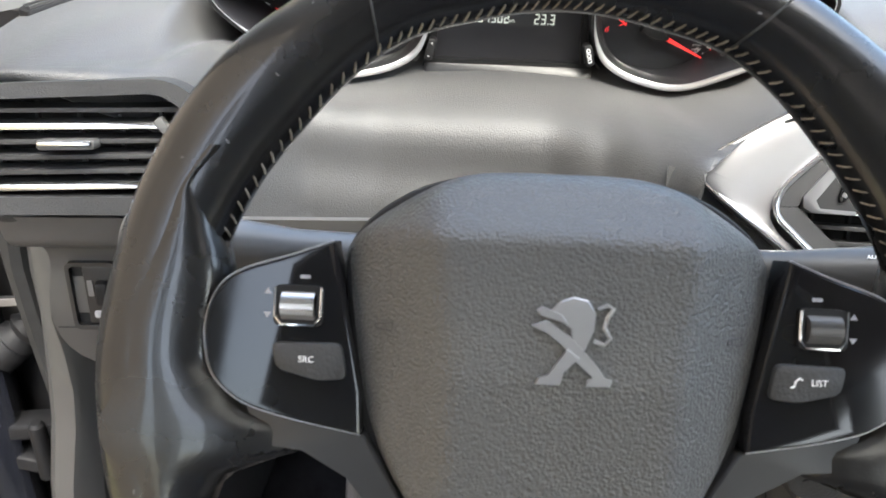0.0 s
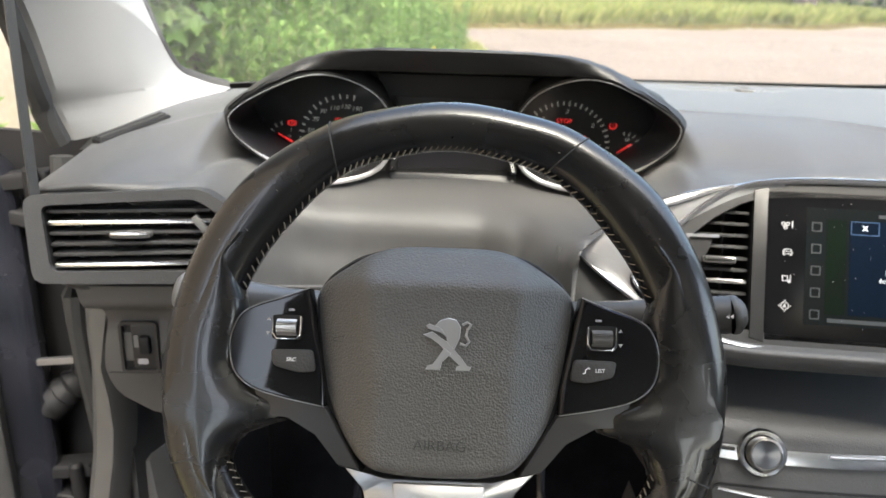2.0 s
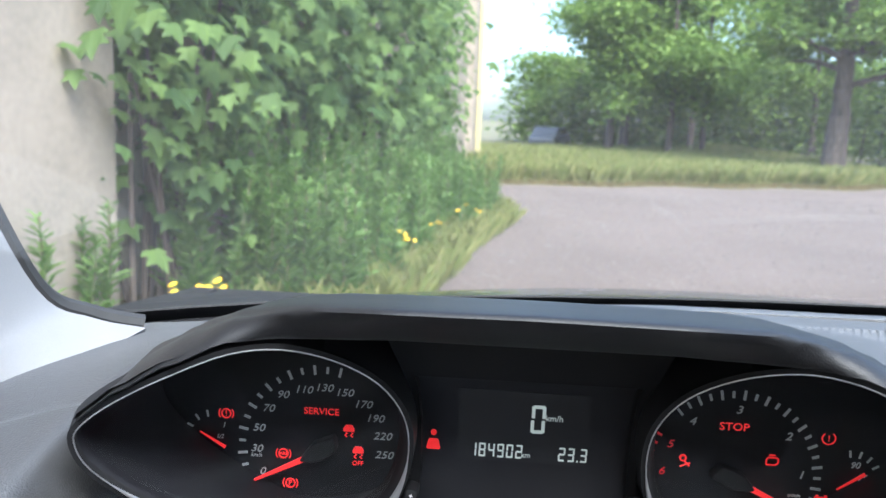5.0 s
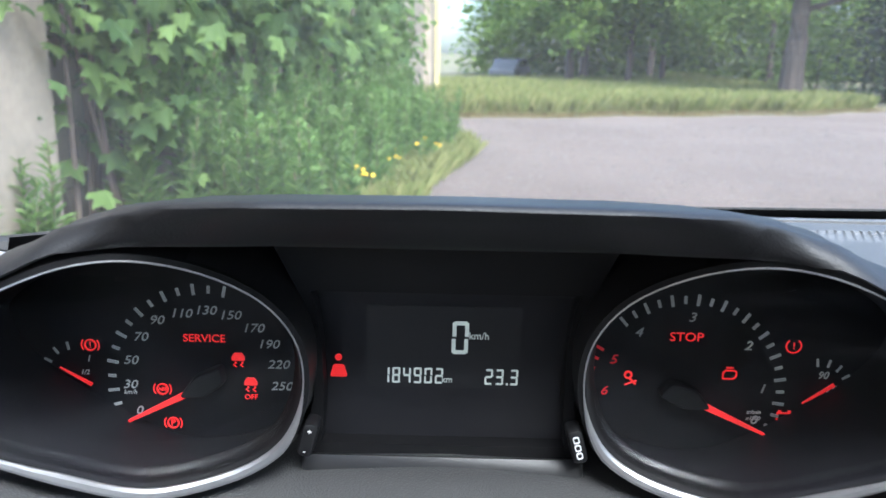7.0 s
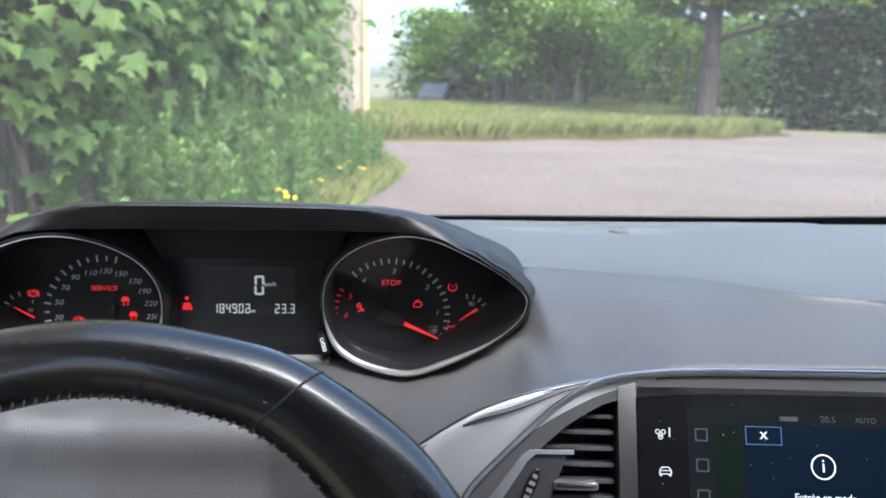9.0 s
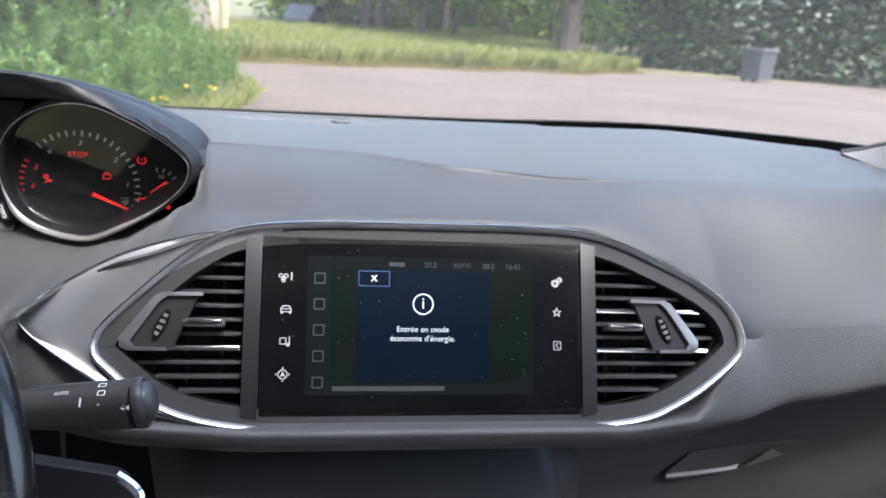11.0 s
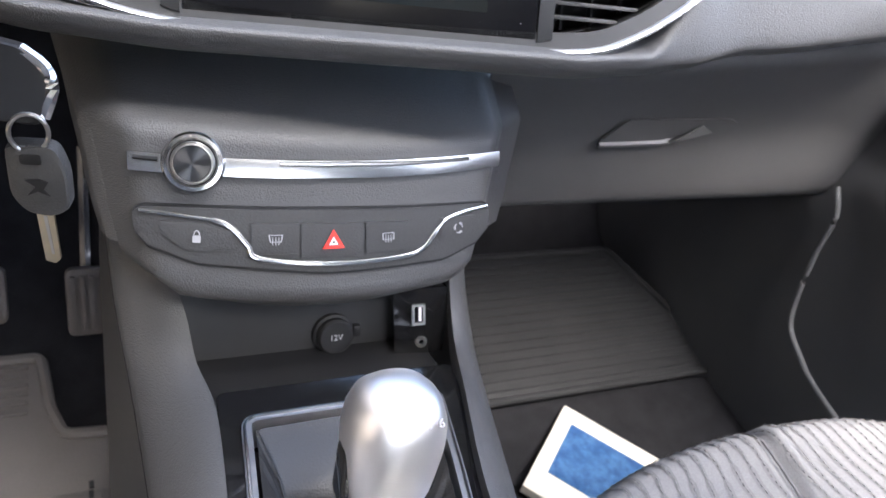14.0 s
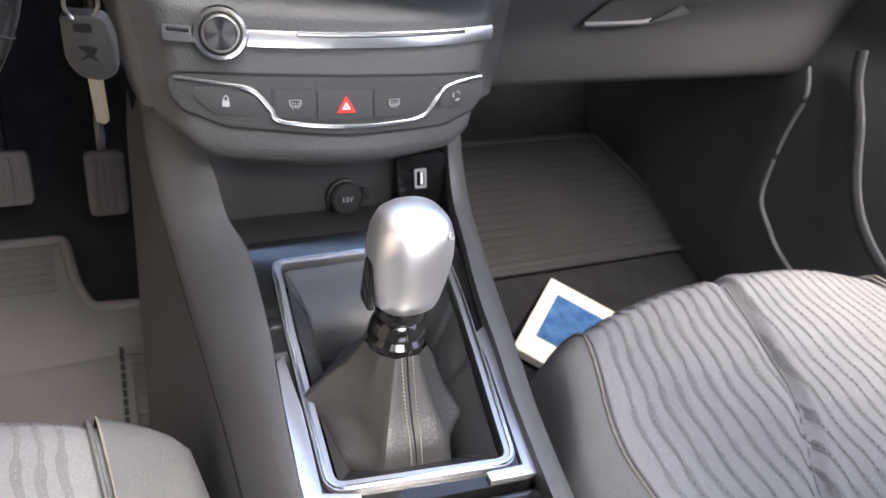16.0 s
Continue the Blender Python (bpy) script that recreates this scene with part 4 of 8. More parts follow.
def build_knee_panels():
    # lower driver's panel over the footwell, its outer end cut back in a curve
    p = thing("lower_dash_panel", "grey lower dash panel beside the steering column", "dash panel")
    prof = smooth_line([(0.216, 0.556, 0), (0.222, 0.535, 0), (0.25, 0.522, 0), (0.262, 0.50, 0), (0.260, 0.46, 0), (0.278, 0.41, 0), (0.315, 0.365, 0), (0.42, 0.345, 0)], 4)
    rows = []
    for q in prof:
        left = ease([(0.345, -0.2), (0.36, -0.245), (0.373, -0.283), (0.39, -0.312), (0.4145, -0.331), (0.43, -0.335), (0.446, -0.336), (0.51, -0.327), (0.56, -0.33)], q.y)[0]
        rows.append([(left + (0.09 - left) * i / 24, q.x + 0.035 * (i / 24), q.y) for i in range(25)])
    part("panel", sheet(rows, thick=0.004), PANEL, p)
    part("panel_seam", tube([(-0.333 + 0.09 * i / 12, 0.2608 + 0.0074 * i / 12, 0.4435) for i in range(13)], 0.0011, 6), BLACK, p)
    # ledge under the vent
    rows = []
    for i in range(19):
        x = -0.372 + 0.185 * i / 18
        k = 0.045 * (i / 18)
        x = max(x, -0.357)
        r = 0.8 * max(0, -0.317 - x)
        rows.append(smooth_line([(x, 0.235 + k, 0.573), (x, 0.207 + k, 0.566), (x, 0.200 + k, 0.552 + 0.4 * r), (x, 0.215 + k, 0.535 + r), (x, 0.25 + k, 0.52 + r)], 3))
    part("ledge", sheet(rows, thick=0.003), PAD_DARK, p)
    # headlamp height switch
    m = frame_at((-0.2985, 0.2585, 0.474), (0.996, 0.082, 0.0), (0, 0.03, 1))
    sw = part("switch_frame", ring_prism(rect(0.0365, 0.055, 0.006), rect(0.031, 0.0485, 0.004), -0.012, 0.0035, m), STALK, p, "black switch surround")
    part("switch_back", prism(rect(0.0325, 0.05, 0.004), -0.012, -0.0012, m), BLACK, p)
    part("switch_plate", prism(rect(0.022, 0.047, 0.002, 0.004, 0), -0.0012, 0.0012, m, 0.0008), STALK, p, "dark grey switch plate")
    part("thumbwheel", box(0.010, 0.019, 0.012, m @ pose(0.006, 0.003, 0.0012), 0.003), BLACK, p, "ribbed black thumbwheel")
    part("switch_symbol", prism(rect(0.010, 0.006, 0.002, 0.002, -0.0155), 0.0012, 0.0017, m), GREY_INK, p)
    part("switch_scale", prism(rect(0.004, 0.013, 0.001, -0.003, 0.006), 0.0012, 0.0017, m), STALK_SIDELIT, p)
    # pillar foot trim towards the sill, narrowing below the switch panel
    rows = []
    for i in range(17):
        z = 0.495 - 0.60 * i / 16
        a, b = ease([(-0.105, -0.437, -0.408), (0.2, -0.409, -0.383), (0.341, -0.385, -0.358), (0.371, -0.382, -0.357), (0.412, -0.377, -0.364), (0.452, -0.378, -0.356), (0.495, -0.375, -0.347)], z)
        rows.append([(a - 0.012, 0.345, z), (a - 0.004, 0.318, z), (a + 0.004, 0.31, z), (b - 0.004, 0.308, z), (b, 0.314, z), (b + 0.006, 0.35, z)])
    part("pillar_foot", sheet(rows, thick=0.004), PANEL, p, "grey pillar foot trim")
    rows = []
    for i in range(9):
        z = 0.505 - 0.62 * i / 8
        rows.append([(-0.366, 0.345, z), (-0.35, 0.42, z), (-0.33, 0.55, z), (-0.32, 0.75, z)])
    part("kick_panel", sheet(rows, thick=0.006), PAD_DARK, p, "dark kick panel")
    # lower trim with a rolled upper edge and a shallow pocket, drawn flat
    rows = []
    for y, z, w in ((0.40, 0.262, 0.0), (0.372, 0.270, 0.0), (0.361, 0.266, 0.0), (0.36, 0.25, 0.004), (0.36, 0.16, 0.016), (0.36, 0.02, 0.03), (0.36, -0.1, 0.04)):
        rows.append([(-0.396 - 0.15 * (0.267 - z), y + 0.005, z), (-0.38 - 0.15 * (0.267 - z), y, z), (-0.365, y, z), (-0.352 + w * 0.6, y + 0.003, z), (-0.345 + w, y + 0.02, z), (-0.335 + w, y + 0.05, z)])
    part("step_trim", sheet(rows, thick=0.004), PANEL, p, "grey lower trim step")
    # flat black plate, its colour standing for the shade inside the pocket
    part("pocket", prism(rect(0.024, 0.11, 0.006), 0, 0.004, frame_at((-0.3585, 0.358, 0.142), (0.99, 0.05, 0), (0, 0, 1)), 0.002), BLACK, p, "black plate for the pocket's shaded hollow")


build_knee_panels()
lower(tagged(part("wall_footwell", box(0.03, 0.60, 0.8, pose(1.135, 0.63, 0.2)), DOOR_GREY), "dark footwell side wall", "footwell side", kind="structure"))


def slats_vent(parent, outline, m, zs, knob, chrome_rows, depth=0.05, x0=-0.08, x1=0.08, uprights=()):
    """The dark duct of a vent, its blades and its slider."""
    bm = bmesh.new()
    n = len(outline)
    a = [bm.verts.new(m @ Vector((p[0], p[1], -0.002))) for p in outline]
    b = [bm.verts.new(m @ Vector((p[0], p[1], -depth))) for p in scaled(outline, 0.96)]
    for i in range(n):
        bm.faces.new((a[i], a[(i + 1) % n], b[(i + 1) % n], b[i]))
    bm.faces.new(b)
    part("duct", bm, BLACK, parent, "black air duct")
    ys = [p[1] for p in outline]

    def span(y):
        hits = []
        for i in range(n):
            p, q = outline[i - 1], outline[i]
            if (p[1] - y) * (q[1] - y) < 0:
                hits.append(p[0] + (q[0] - p[0]) * (y - p[1]) / (q[1] - p[1]))
        return (min(hits), max(hits)) if len(hits) >= 2 else None
    for y in zs:
        s = span(y)
        if not s:
            continue
        bright = any(abs(y - c) < 1e-6 for c in chrome_rows)
        w = s[1] - s[0] - 0.002
        part("blade", box(w, 0.0028, 0.016, m @ pose((s[0] + s[1]) / 2, y, -0.012, 8, 0, 0), 0.0012), PAD_DARK, parent)
        if bright:
            part("chrome_edge", box(w, 0.0036, 0.003, m @ pose((s[0] + s[1]) / 2, y - 0.001, -0.003), 0.0014), CHROME, parent, "satin chrome blade edge")
    for x in uprights:
        part("upright", box(0.002, max(ys) - min(ys) - 0.012, 0.006, m @ pose(x, (max(ys) + min(ys)) / 2, -0.028)), PAD_DARK, parent)
    if knob:
        part("slider", box(knob[2], 0.0062, 0.012, m @ pose(knob[0], knob[1], 0.001), 0.0025), PANEL, parent, "grey slider tab")
        part("slider_edge", box(knob[2] - 0.003, 0.0022, 0.002, m @ pose(knob[0], knob[1] + 0.0012, 0.008), 0.0009), CHROME, parent, "chrome strip on the slider")


def build_side_vent():
    v = thing("side_air_vent", "dark side air vent with two chrome blades", "air vent", "air vents")
    m = frame_at((-0.275, 0.2155, 0.604), (0.985, 0.165, 0.0), (0, 0.2, 0.98))
    outer = rounded([(-0.086, 0.036), (0.062, 0.040), (0.092, 0.018), (0.06, -0.044), (-0.082, -0.040)], 0.012)
    inner = rounded([(-0.072, 0.027), (0.056, 0.031), (0.078, 0.015), (0.052, -0.032), (-0.067, -0.030)], 0.008)
    part("surround", ring_prism(outer, inner, -0.03, 0.004, m), PAD_DARK, v, "grey plastic surround")
    slats_vent(v, inner, m, [0.022, 0.0125, 0.003, -0.0065, -0.0155, -0.0245], (0.0, 0.001, 0.034), [0.0125, -0.0245], uprights=(-0.05, -0.025, 0.0, 0.025, 0.05))
    part("thumb_lever", box(0.006, 0.03, 0.008, m @ pose(0.062, 0.004, 0.0, 0, 0, 38), 0.002), PANEL, v)


build_side_vent()

# slot vent on top beside the pillar
sv = thing("side_window_vent", "black slotted vent for the side window", "air vent")
m = frame_at((-0.332, 0.372, 0.6665), (0.04, 0.055, 0.014), (-0.6, 0.4, 0.05))
part("frame", box(0.085, 0.016, 0.006, m, 0.003), BLACK, sv)
for i in (-1, 1):
    part("slat", box(0.076, 0.002, 0.004, m @ pose(0, 0.0035 * i, 0.003)), PAD_DARK, sv)

# ---- steering wheel ----
TILT = radians(25.4)
W = frame_at((0.002, 0.041, 0.603), (1, 0, 0), (0, math.sin(TILT), math.cos(TILT)))


def wheel_rim_line():
    half = [(0, 0.139), (0.038, 0.134), (0.077, 0.121), (0.118, 0.087), (0.146, 0.043), (0.1595, -0.008), (0.1595, -0.045), (0.151, -0.086), (0.125, -0.124), (0.075, -0.149), (0.03, -0.157)]
    pts = half + [(0, -0.158)] + [(-x, y) for x, y in half[:0:-1]]
    return smooth_line([(x, y, 0) for x, y in pts], 8, True)


def rim_width(x, y):
    return ease([(-0.16, 0.0165), (-0.1, 0.0175), (-0.05, 0.0205), (0.02, 0.0205), (0.085, 0.0215), (0.12, 0.0175), (0.14, 0.016)], y)[0]


def mirrored(pts):
    return [(-x, y) for x, y in pts][::-1]


def build_steering_wheel():
    t = thing("steering_wheel", "black leather steering wheel with a silver lower spoke, worn", "steering wheel")
    line = wheel_rim_line()
    n = len(line)
    bm = bmesh.new()
    sides = 22
    loops = []
    for i, p in enumerate(line):
        tan = (line[(i + 1) % n] - line[i - 1]).normalized()
        out = Vector((-tan.y, tan.x, 0))
        w = rim_width(p.x, p.y)
        ring = []
        for j in range(sides):
            a = 2 * math.pi * j / sides
            c, s = math.cos(a), math.sin(a)
            # broad flat thumb faces, rounder at the top and bottom
            ring.append(bm.verts.new(W @ (p + out * (w * math.copysign(abs(c) ** 0.9, c)) + Vector((0, 0, 0.0155 * math.copysign(abs(s) ** 0.85, s))))))
        loops.append(ring)
    for i in range(n):
        a, b = loops[i], loops[(i + 1) % n]
        for j in range(sides):
            bm.faces.new((a[j], a[(j + 1) % sides], b[(j + 1) % sides], b[j]))
    rim = part("rim", bm, LEATHER, t, "worn black leather rim", angle=60)
    # seams where the leather sections meet
    for sx, sy in ((-0.077, 0.121), (0.077, 0.121), (-0.153, -0.083), (0.153, -0.083)):
        i = min(range(n), key=lambda q: (line[q] - Vector((sx, sy, 0))).length)
        tan = (line[(i + 1) % n] - line[i - 1]).normalized()
        out = Vector((-tan.y, tan.x, 0))
        w = rim_width(sx, sy) + 0.0003
        pts = []
        for j in range(24):
            a = 2 * math.pi * j / 24
            c, s = math.cos(a), math.sin(a)
            lean = tan * (0.006 * c * (1 if sy > 0 else 0.2))
            pts.append(W @ (line[i] + lean + out * (w * math.copysign(abs(c) ** 0.9, c)) + Vector((0, 0, 0.0158 * math.copysign(abs(s) ** 0.85, s)))))
        part("seam", tube(pts, 0.0005, 6, True), SEAL, rim)
    # cross stitches along the inner edge
    bm = bmesh.new()
    for i in range(n):
        p, q = line[i], line[(i + 1) % n]
        steps = max(1, round((q - p).length / 0.0072))
        for k in range(steps):
            c = p.lerp(q, k / steps)
            tan = (q - p).normalized()
            out = Vector((-tan.y, tan.x, 0))
            w = rim_width(c.x, c.y)
            if abs(c.x) > 0.135 and -0.05 < c.y < 0.022:
                continue
            base = c - out * (w * 0.94) + Vector((0, 0, 0.0062))
            tube([W @ (base - out * 0.0016 - tan * 0.0018 + Vector((0, 0, -0.003))), W @ (base - out * 0.0004), W @ (base + out * 0.0024 + tan * 0.0018 + Vector((0, 0, 0.0022)))], 0.00045, 5, bm=bm)
    st = part("stitching", bm, THREAD, rim, "beige cross stitching")
    st["kind"] = "stuff"
    # pale scuffs where the leather is worn through
    rng = random.Random(31)
    bm = bmesh.new()
    for k in range(46):
        p = line[rng.randrange(n)]
        a = rng.uniform(-0.7, 0.7)
        out = Vector((p.x, p.y, 0)).normalized()
        spot = p + out * (rim_width(p.x, p.y) * 0.97 * math.sin(a)) + Vector((0, 0, 0.0156 * max(0, math.cos(a)) ** 0.85))
        d = rng.uniform(0.0003, 0.0007)
        box(d, d * rng.uniform(1, 3), 0.0004, W @ pose(*spot, 0, 0, rng.uniform(0, 180)), 0, bm)
    part("scuff", bm, RIM_PALE, rim, "pale scuffs in the leather")["kind"] = "stuff"
    # thumb rests bulging inwards where the spokes meet the rim
    for s in (-1, 1):
        inner = [(-0.104, 0.136), (-0.086, 0.134), (-0.073, 0.130), (-0.066, 0.124), (-0.061, 0.112), (-0.057, 0.098), (-0.046, 0.097), (-0.036, 0.118), (-0.02, 0.130), (0.014, 0.128), (0.034, 0.133), (0.048, 0.139), (0.062, 0.128)]
        crest = [(-0.124, 0.125), (-0.086, 0.151), (-0.045, 0.1595), (-0.008, 0.1595), (0.043, 0.146), (0.087, 0.118)]
        rows = []
        for k in range(57):
            y = -0.104 + 0.166 * k / 56
            xi, xc = ease(inner, y)[0], ease(crest, y)[0]
            rows.append([W @ Vector((s * (xc + (xi - xc) * u), y, z)) for u, z in ((-0.25, 0.0145), (0.0, 0.0161), (0.25, 0.0163), (0.5, 0.0156), (0.72, 0.0140), (0.88, 0.0112), (0.97, 0.0070), (1.0, 0.0015), (0.98, -0.004), (0.9, -0.010), (0.5, -0.014), (0.0, -0.0150))])
        part("thumb_rest", sheet(rows), LEATHER, t, "leather thumb rest", angle=80)
    # hub core behind the cover
    core = [(-0.085, 0.03), (-0.05, 0.055), (0.05, 0.055), (0.085, 0.03), (0.075, -0.05), (0.04, -0.085), (-0.04, -0.085), (-0.075, -0.05)]
    part("hub", prism(rounded(core, 0.02), -0.05, 0.008, W, 0.004), BLACK, t)
    # lower dark spoke arms between rim and cover
    for s in (-1, 1):
        arm = [(s * 0.118, -0.036), (s * 0.072, -0.047), (s * 0.048, -0.086), (s * 0.062, -0.083), (s * 0.078, -0.064), (s * 0.097, -0.0535), (s * 0.122, -0.051)]
        part("spoke_arm", prism(arm if s > 0 else arm, -0.012, 0.012, W, 0.003), STALK, t, "satin black spoke arm")
    # silver lower spoke, forked towards the rim
    m = W
    fork = [(-0.060, -0.083), (-0.047, -0.097), (-0.043, -0.125), (-0.040, -0.147), (0.040, -0.147), (0.043, -0.125), (0.047, -0.097), (0.060, -0.083), (0.034, -0.089), (-0.034, -0.089)]
    sp = part("lower_spoke", prism(rounded(fork, 0.003), -0.01, 0.010, m, 0.002), ALU, t, "silver lower spoke")
    part("spoke_inlay", prism(rounded([(-0.029, -0.091), (0.029, -0.091), (0.027, -0.105), (0.030, -0.112), (0.029, -0.146), (-0.029, -0.146), (-0.030, -0.112), (-0.027, -0.105)], 0.003), 0.009, 0.013, m, 0.0012), BRIGHT, sp)
    # airbag cover: flat middle, falling away towards its sides and top
    half = [(0.0, 0.0575), (0.031, 0.0565), (0.05, 0.05), (0.076, 0.034), (0.0845, 0.018), (0.0815, -0.01), (0.074, -0.040), (0.058, -0.069), (0.040, -0.083), (0.0, -0.0865)]
    pts = half + [(-x, y) for x, y in half[-2:0:-1]]
    out = smooth_line([(x, y, 0) for x, y in pts], 6, True)
    bm = bmesh.new()
    cen = Vector((0, -0.012, 0))

    def dome(p):
        h = 0.034
        h -= 0.74 * max(0, abs(p.x) - 0.041 - 0.12 * max(0, p.y + 0.02))
        h -= 0.9 * max(0, p.y - 0.032)
        h -= 0.12 * max(0, -p.y - 0.02)
        return h
    loops = []
    for k, drop in ((1.0, 0.030), (1.004, 0.018), (1.0, 0.008), (0.985, 0.0035), (0.965, 0.001), (0.93, 0), (0.88, 0), (0.83, 0), (0.78, 0), (0.73, 0), (0.68, 0), (0.63, 0), (0.58, 0), (0.53, 0), (0.48, 0), (0.4, 0), (0.3, 0), (0.16, 0)):
        loops.append([bm.verts.new(W @ Vector((*(cen + (p - cen) * k).xy, dome(cen + (p - cen) * k) - drop))) for p in out])
    for a, b in zip(loops, loops[1:]):
        for i in range(len(out)):
            bm.faces.new((a[i], a[(i + 1) % len(out)], b[(i + 1) % len(out)], b[i]))
    bm.faces.new(loops[-1])
    cover = part("airbag_cover", bm, AIRBAG, t, "grained dark grey airbag cover", angle=50)
    word = text("airbag_word", "AIRBAG", 0.0088, W @ pose(0.0, -0.0655, dome(Vector((0, -0.065, 0))) + 0.0002), PAD_DARK, cover, 0.0004, width=1.05)
    # plain chrome emblem: an upright strutting shape
    em = bmesh.new()
    z = dome(Vector((0, 0, 0)))
    strokes = (
        [(-40, 52), (-24, 70), (0, 79), (25, 74), (40, 52), (38, 20), (22, -18), (2, -8), (-4, 22), (-26, 36)],
        [(-74, 26), (-46, 36), (0, 6), (46, -42), (62, -64), (74, -66), (70, -79), (28, -79), (30, -68), (40, -64), (8, -36), (-22, -4), (-50, 16)],
        [(-66, 52), (-56, 60), (-20, 47), (-8, 30), (-22, 34), (-60, 44)],
        [(-8, -12), (14, -28), (-14, -56), (-16, -68), (-20, -79), (-64, -79), (-58, -66), (-42, -62)],
    )
    for n, line in enumerate(strokes):
        prism([(x * 0.0002 + 0.0025, y * 0.0002 - 0.004) for x, y in line], z - 0.003, z + 0.0016 + 0.00025 * n, W, 0.0007, em)
    tube([W @ Vector((x * 0.0002 + 0.0025, y * 0.0002 - 0.004, z + 0.0012)) for x, y in ((44, 58), (58, 66), (70, 60), (60, 44), (56, 26), (66, 8), (56, -4), (38, 2))], 0.0009, 6, bm=em)
    part("emblem", em, BRIGHT, cover, "plain chrome emblem", smooth=False)
    for s in (-1, 1):
        part("horn_mark", tube([W @ Vector((s * 0.066 + dx, -0.004 + dy, dome(Vector((0.066 + dx * s, 0, 0))) + 0.0004)) for dx, dy in ((-0.0035, 0.0008), (0.0, 0.0014), (0.0035, 0.0020), (0.0035, -0.0014), (0.0, -0.0008), (-0.0035, -0.0007))], 0.00025, 5, True), PAD_DARK, cover)
    # gloss black button panels with their rollers and keys
    for s in (-1, 1):
        edge = [(0.086, 0.0275), (0.102, 0.0215), (0.119, 0.0158), (0.1285, 0.0092), (0.1335, -0.003), (0.1335, -0.016), (0.1295, -0.027), (0.1185, -0.0358), (0.1, -0.0412), (0.073, -0.0462)]
        arc = smooth_line([(s * x, y, 0) for x, y in edge], 4)
        pl = part("button_panel", prism([(q.x, q.y) for q in arc] + [(s * 0.074, -0.03)], 0.0, 0.0165, W, 0.0025), PIANO, t, "gloss black button panel")
        part("panel_edge", tube([W @ Vector((q.x * 1.006, q.y, 0.0145)) for q in arc], 0.0004, 6), SATIN, pl, "thin satin edge")
        key = [(s * 0.108, -0.0115), (s * 0.0815, -0.011), (s * 0.079, -0.0245), (s * 0.090, -0.0255), (s * 0.106, -0.0215)]
        kb = part("key", prism(rounded(key, 0.003), 0.014, 0.0195, W, 0.0012), PAD_DARK, pl, "dark grey rubber key")
        rl = part("roller_frame", ring_prism(rect(0.0185, 0.0155, 0.003, s * 0.0985, 0.0025), rect(0.0135, 0.0105, 0.002, s * 0.0985, 0.0025), 0.014, 0.0185, W), BLACK, pl)
        bm = bmesh.new()
        for i in range(16):
            a = i * math.pi / 15
            box(0.0125, 0.0012, 0.0012, W @ pose(s * 0.0985, 0.0025 + 0.0048 * math.cos(a), 0.0165 + 0.005 * math.sin(a), math.degrees(math.pi / 2 - a)), 0, bm)
        prism([(0.0046 * math.cos(2 * math.pi * i / 20), 0.0046 * math.sin(2 * math.pi * i / 20)) for i in range(20)], -0.006, 0.006, W @ pose(s * 0.0985, 0.0025, 0.0165, 0, 90, 0), 0, bm)
        part("roller_bezel", tube([W @ Vector((s * 0.0985 + dx, 0.0025 + dy, 0.0187)) for dx, dy in ((-0.0086, 0.007), (-0.0086, -0.004), (-0.0062, -0.0072), (0.0062, -0.0072), (0.0086, -0.004), (0.0086, 0.007))], 0.0006, 6), CHROME, pl, "chrome roller surround")
        if s > 0:
            part("call_symbol", tube([W @ Vector((x, y, 0.0197)) for x, y in ((0.0868, -0.0195), (0.0882, -0.0192), (0.0886, -0.0172), (0.0902, -0.0158), (0.0912, -0.0166))], 0.0004, 5), WHITE_INK, kb)
        part("roller", bm, STEEL if s < 0 else PANEL, pl, "ribbed roller")
        text("key_word", "SRC" if s < 0 else "LIST", 0.0034, W @ pose(s * 0.0945 + (0.003 if s > 0 else 0), -0.0175, 0.0197), WHITE_INK, kb)
        for dy, tri_up in ((0.0065, True), (-0.0005, False)):
            q = [(-0.0014, 0), (0.0014, 0), (0, 0.0022 if tri_up else -0.0022)]
            part("arrow_mark", prism([(a + s * 0.1105, b + dy) for a, b in q], 0.0158, 0.0168, W), GREY_INK, pl)
        part("top_mark", prism(rect(0.004, 0.0014, 0.0005, s * 0.0965, 0.0135), 0.0158, 0.0168, W), GREY_INK, pl)
    return t


WHEEL = build_steering_wheel()


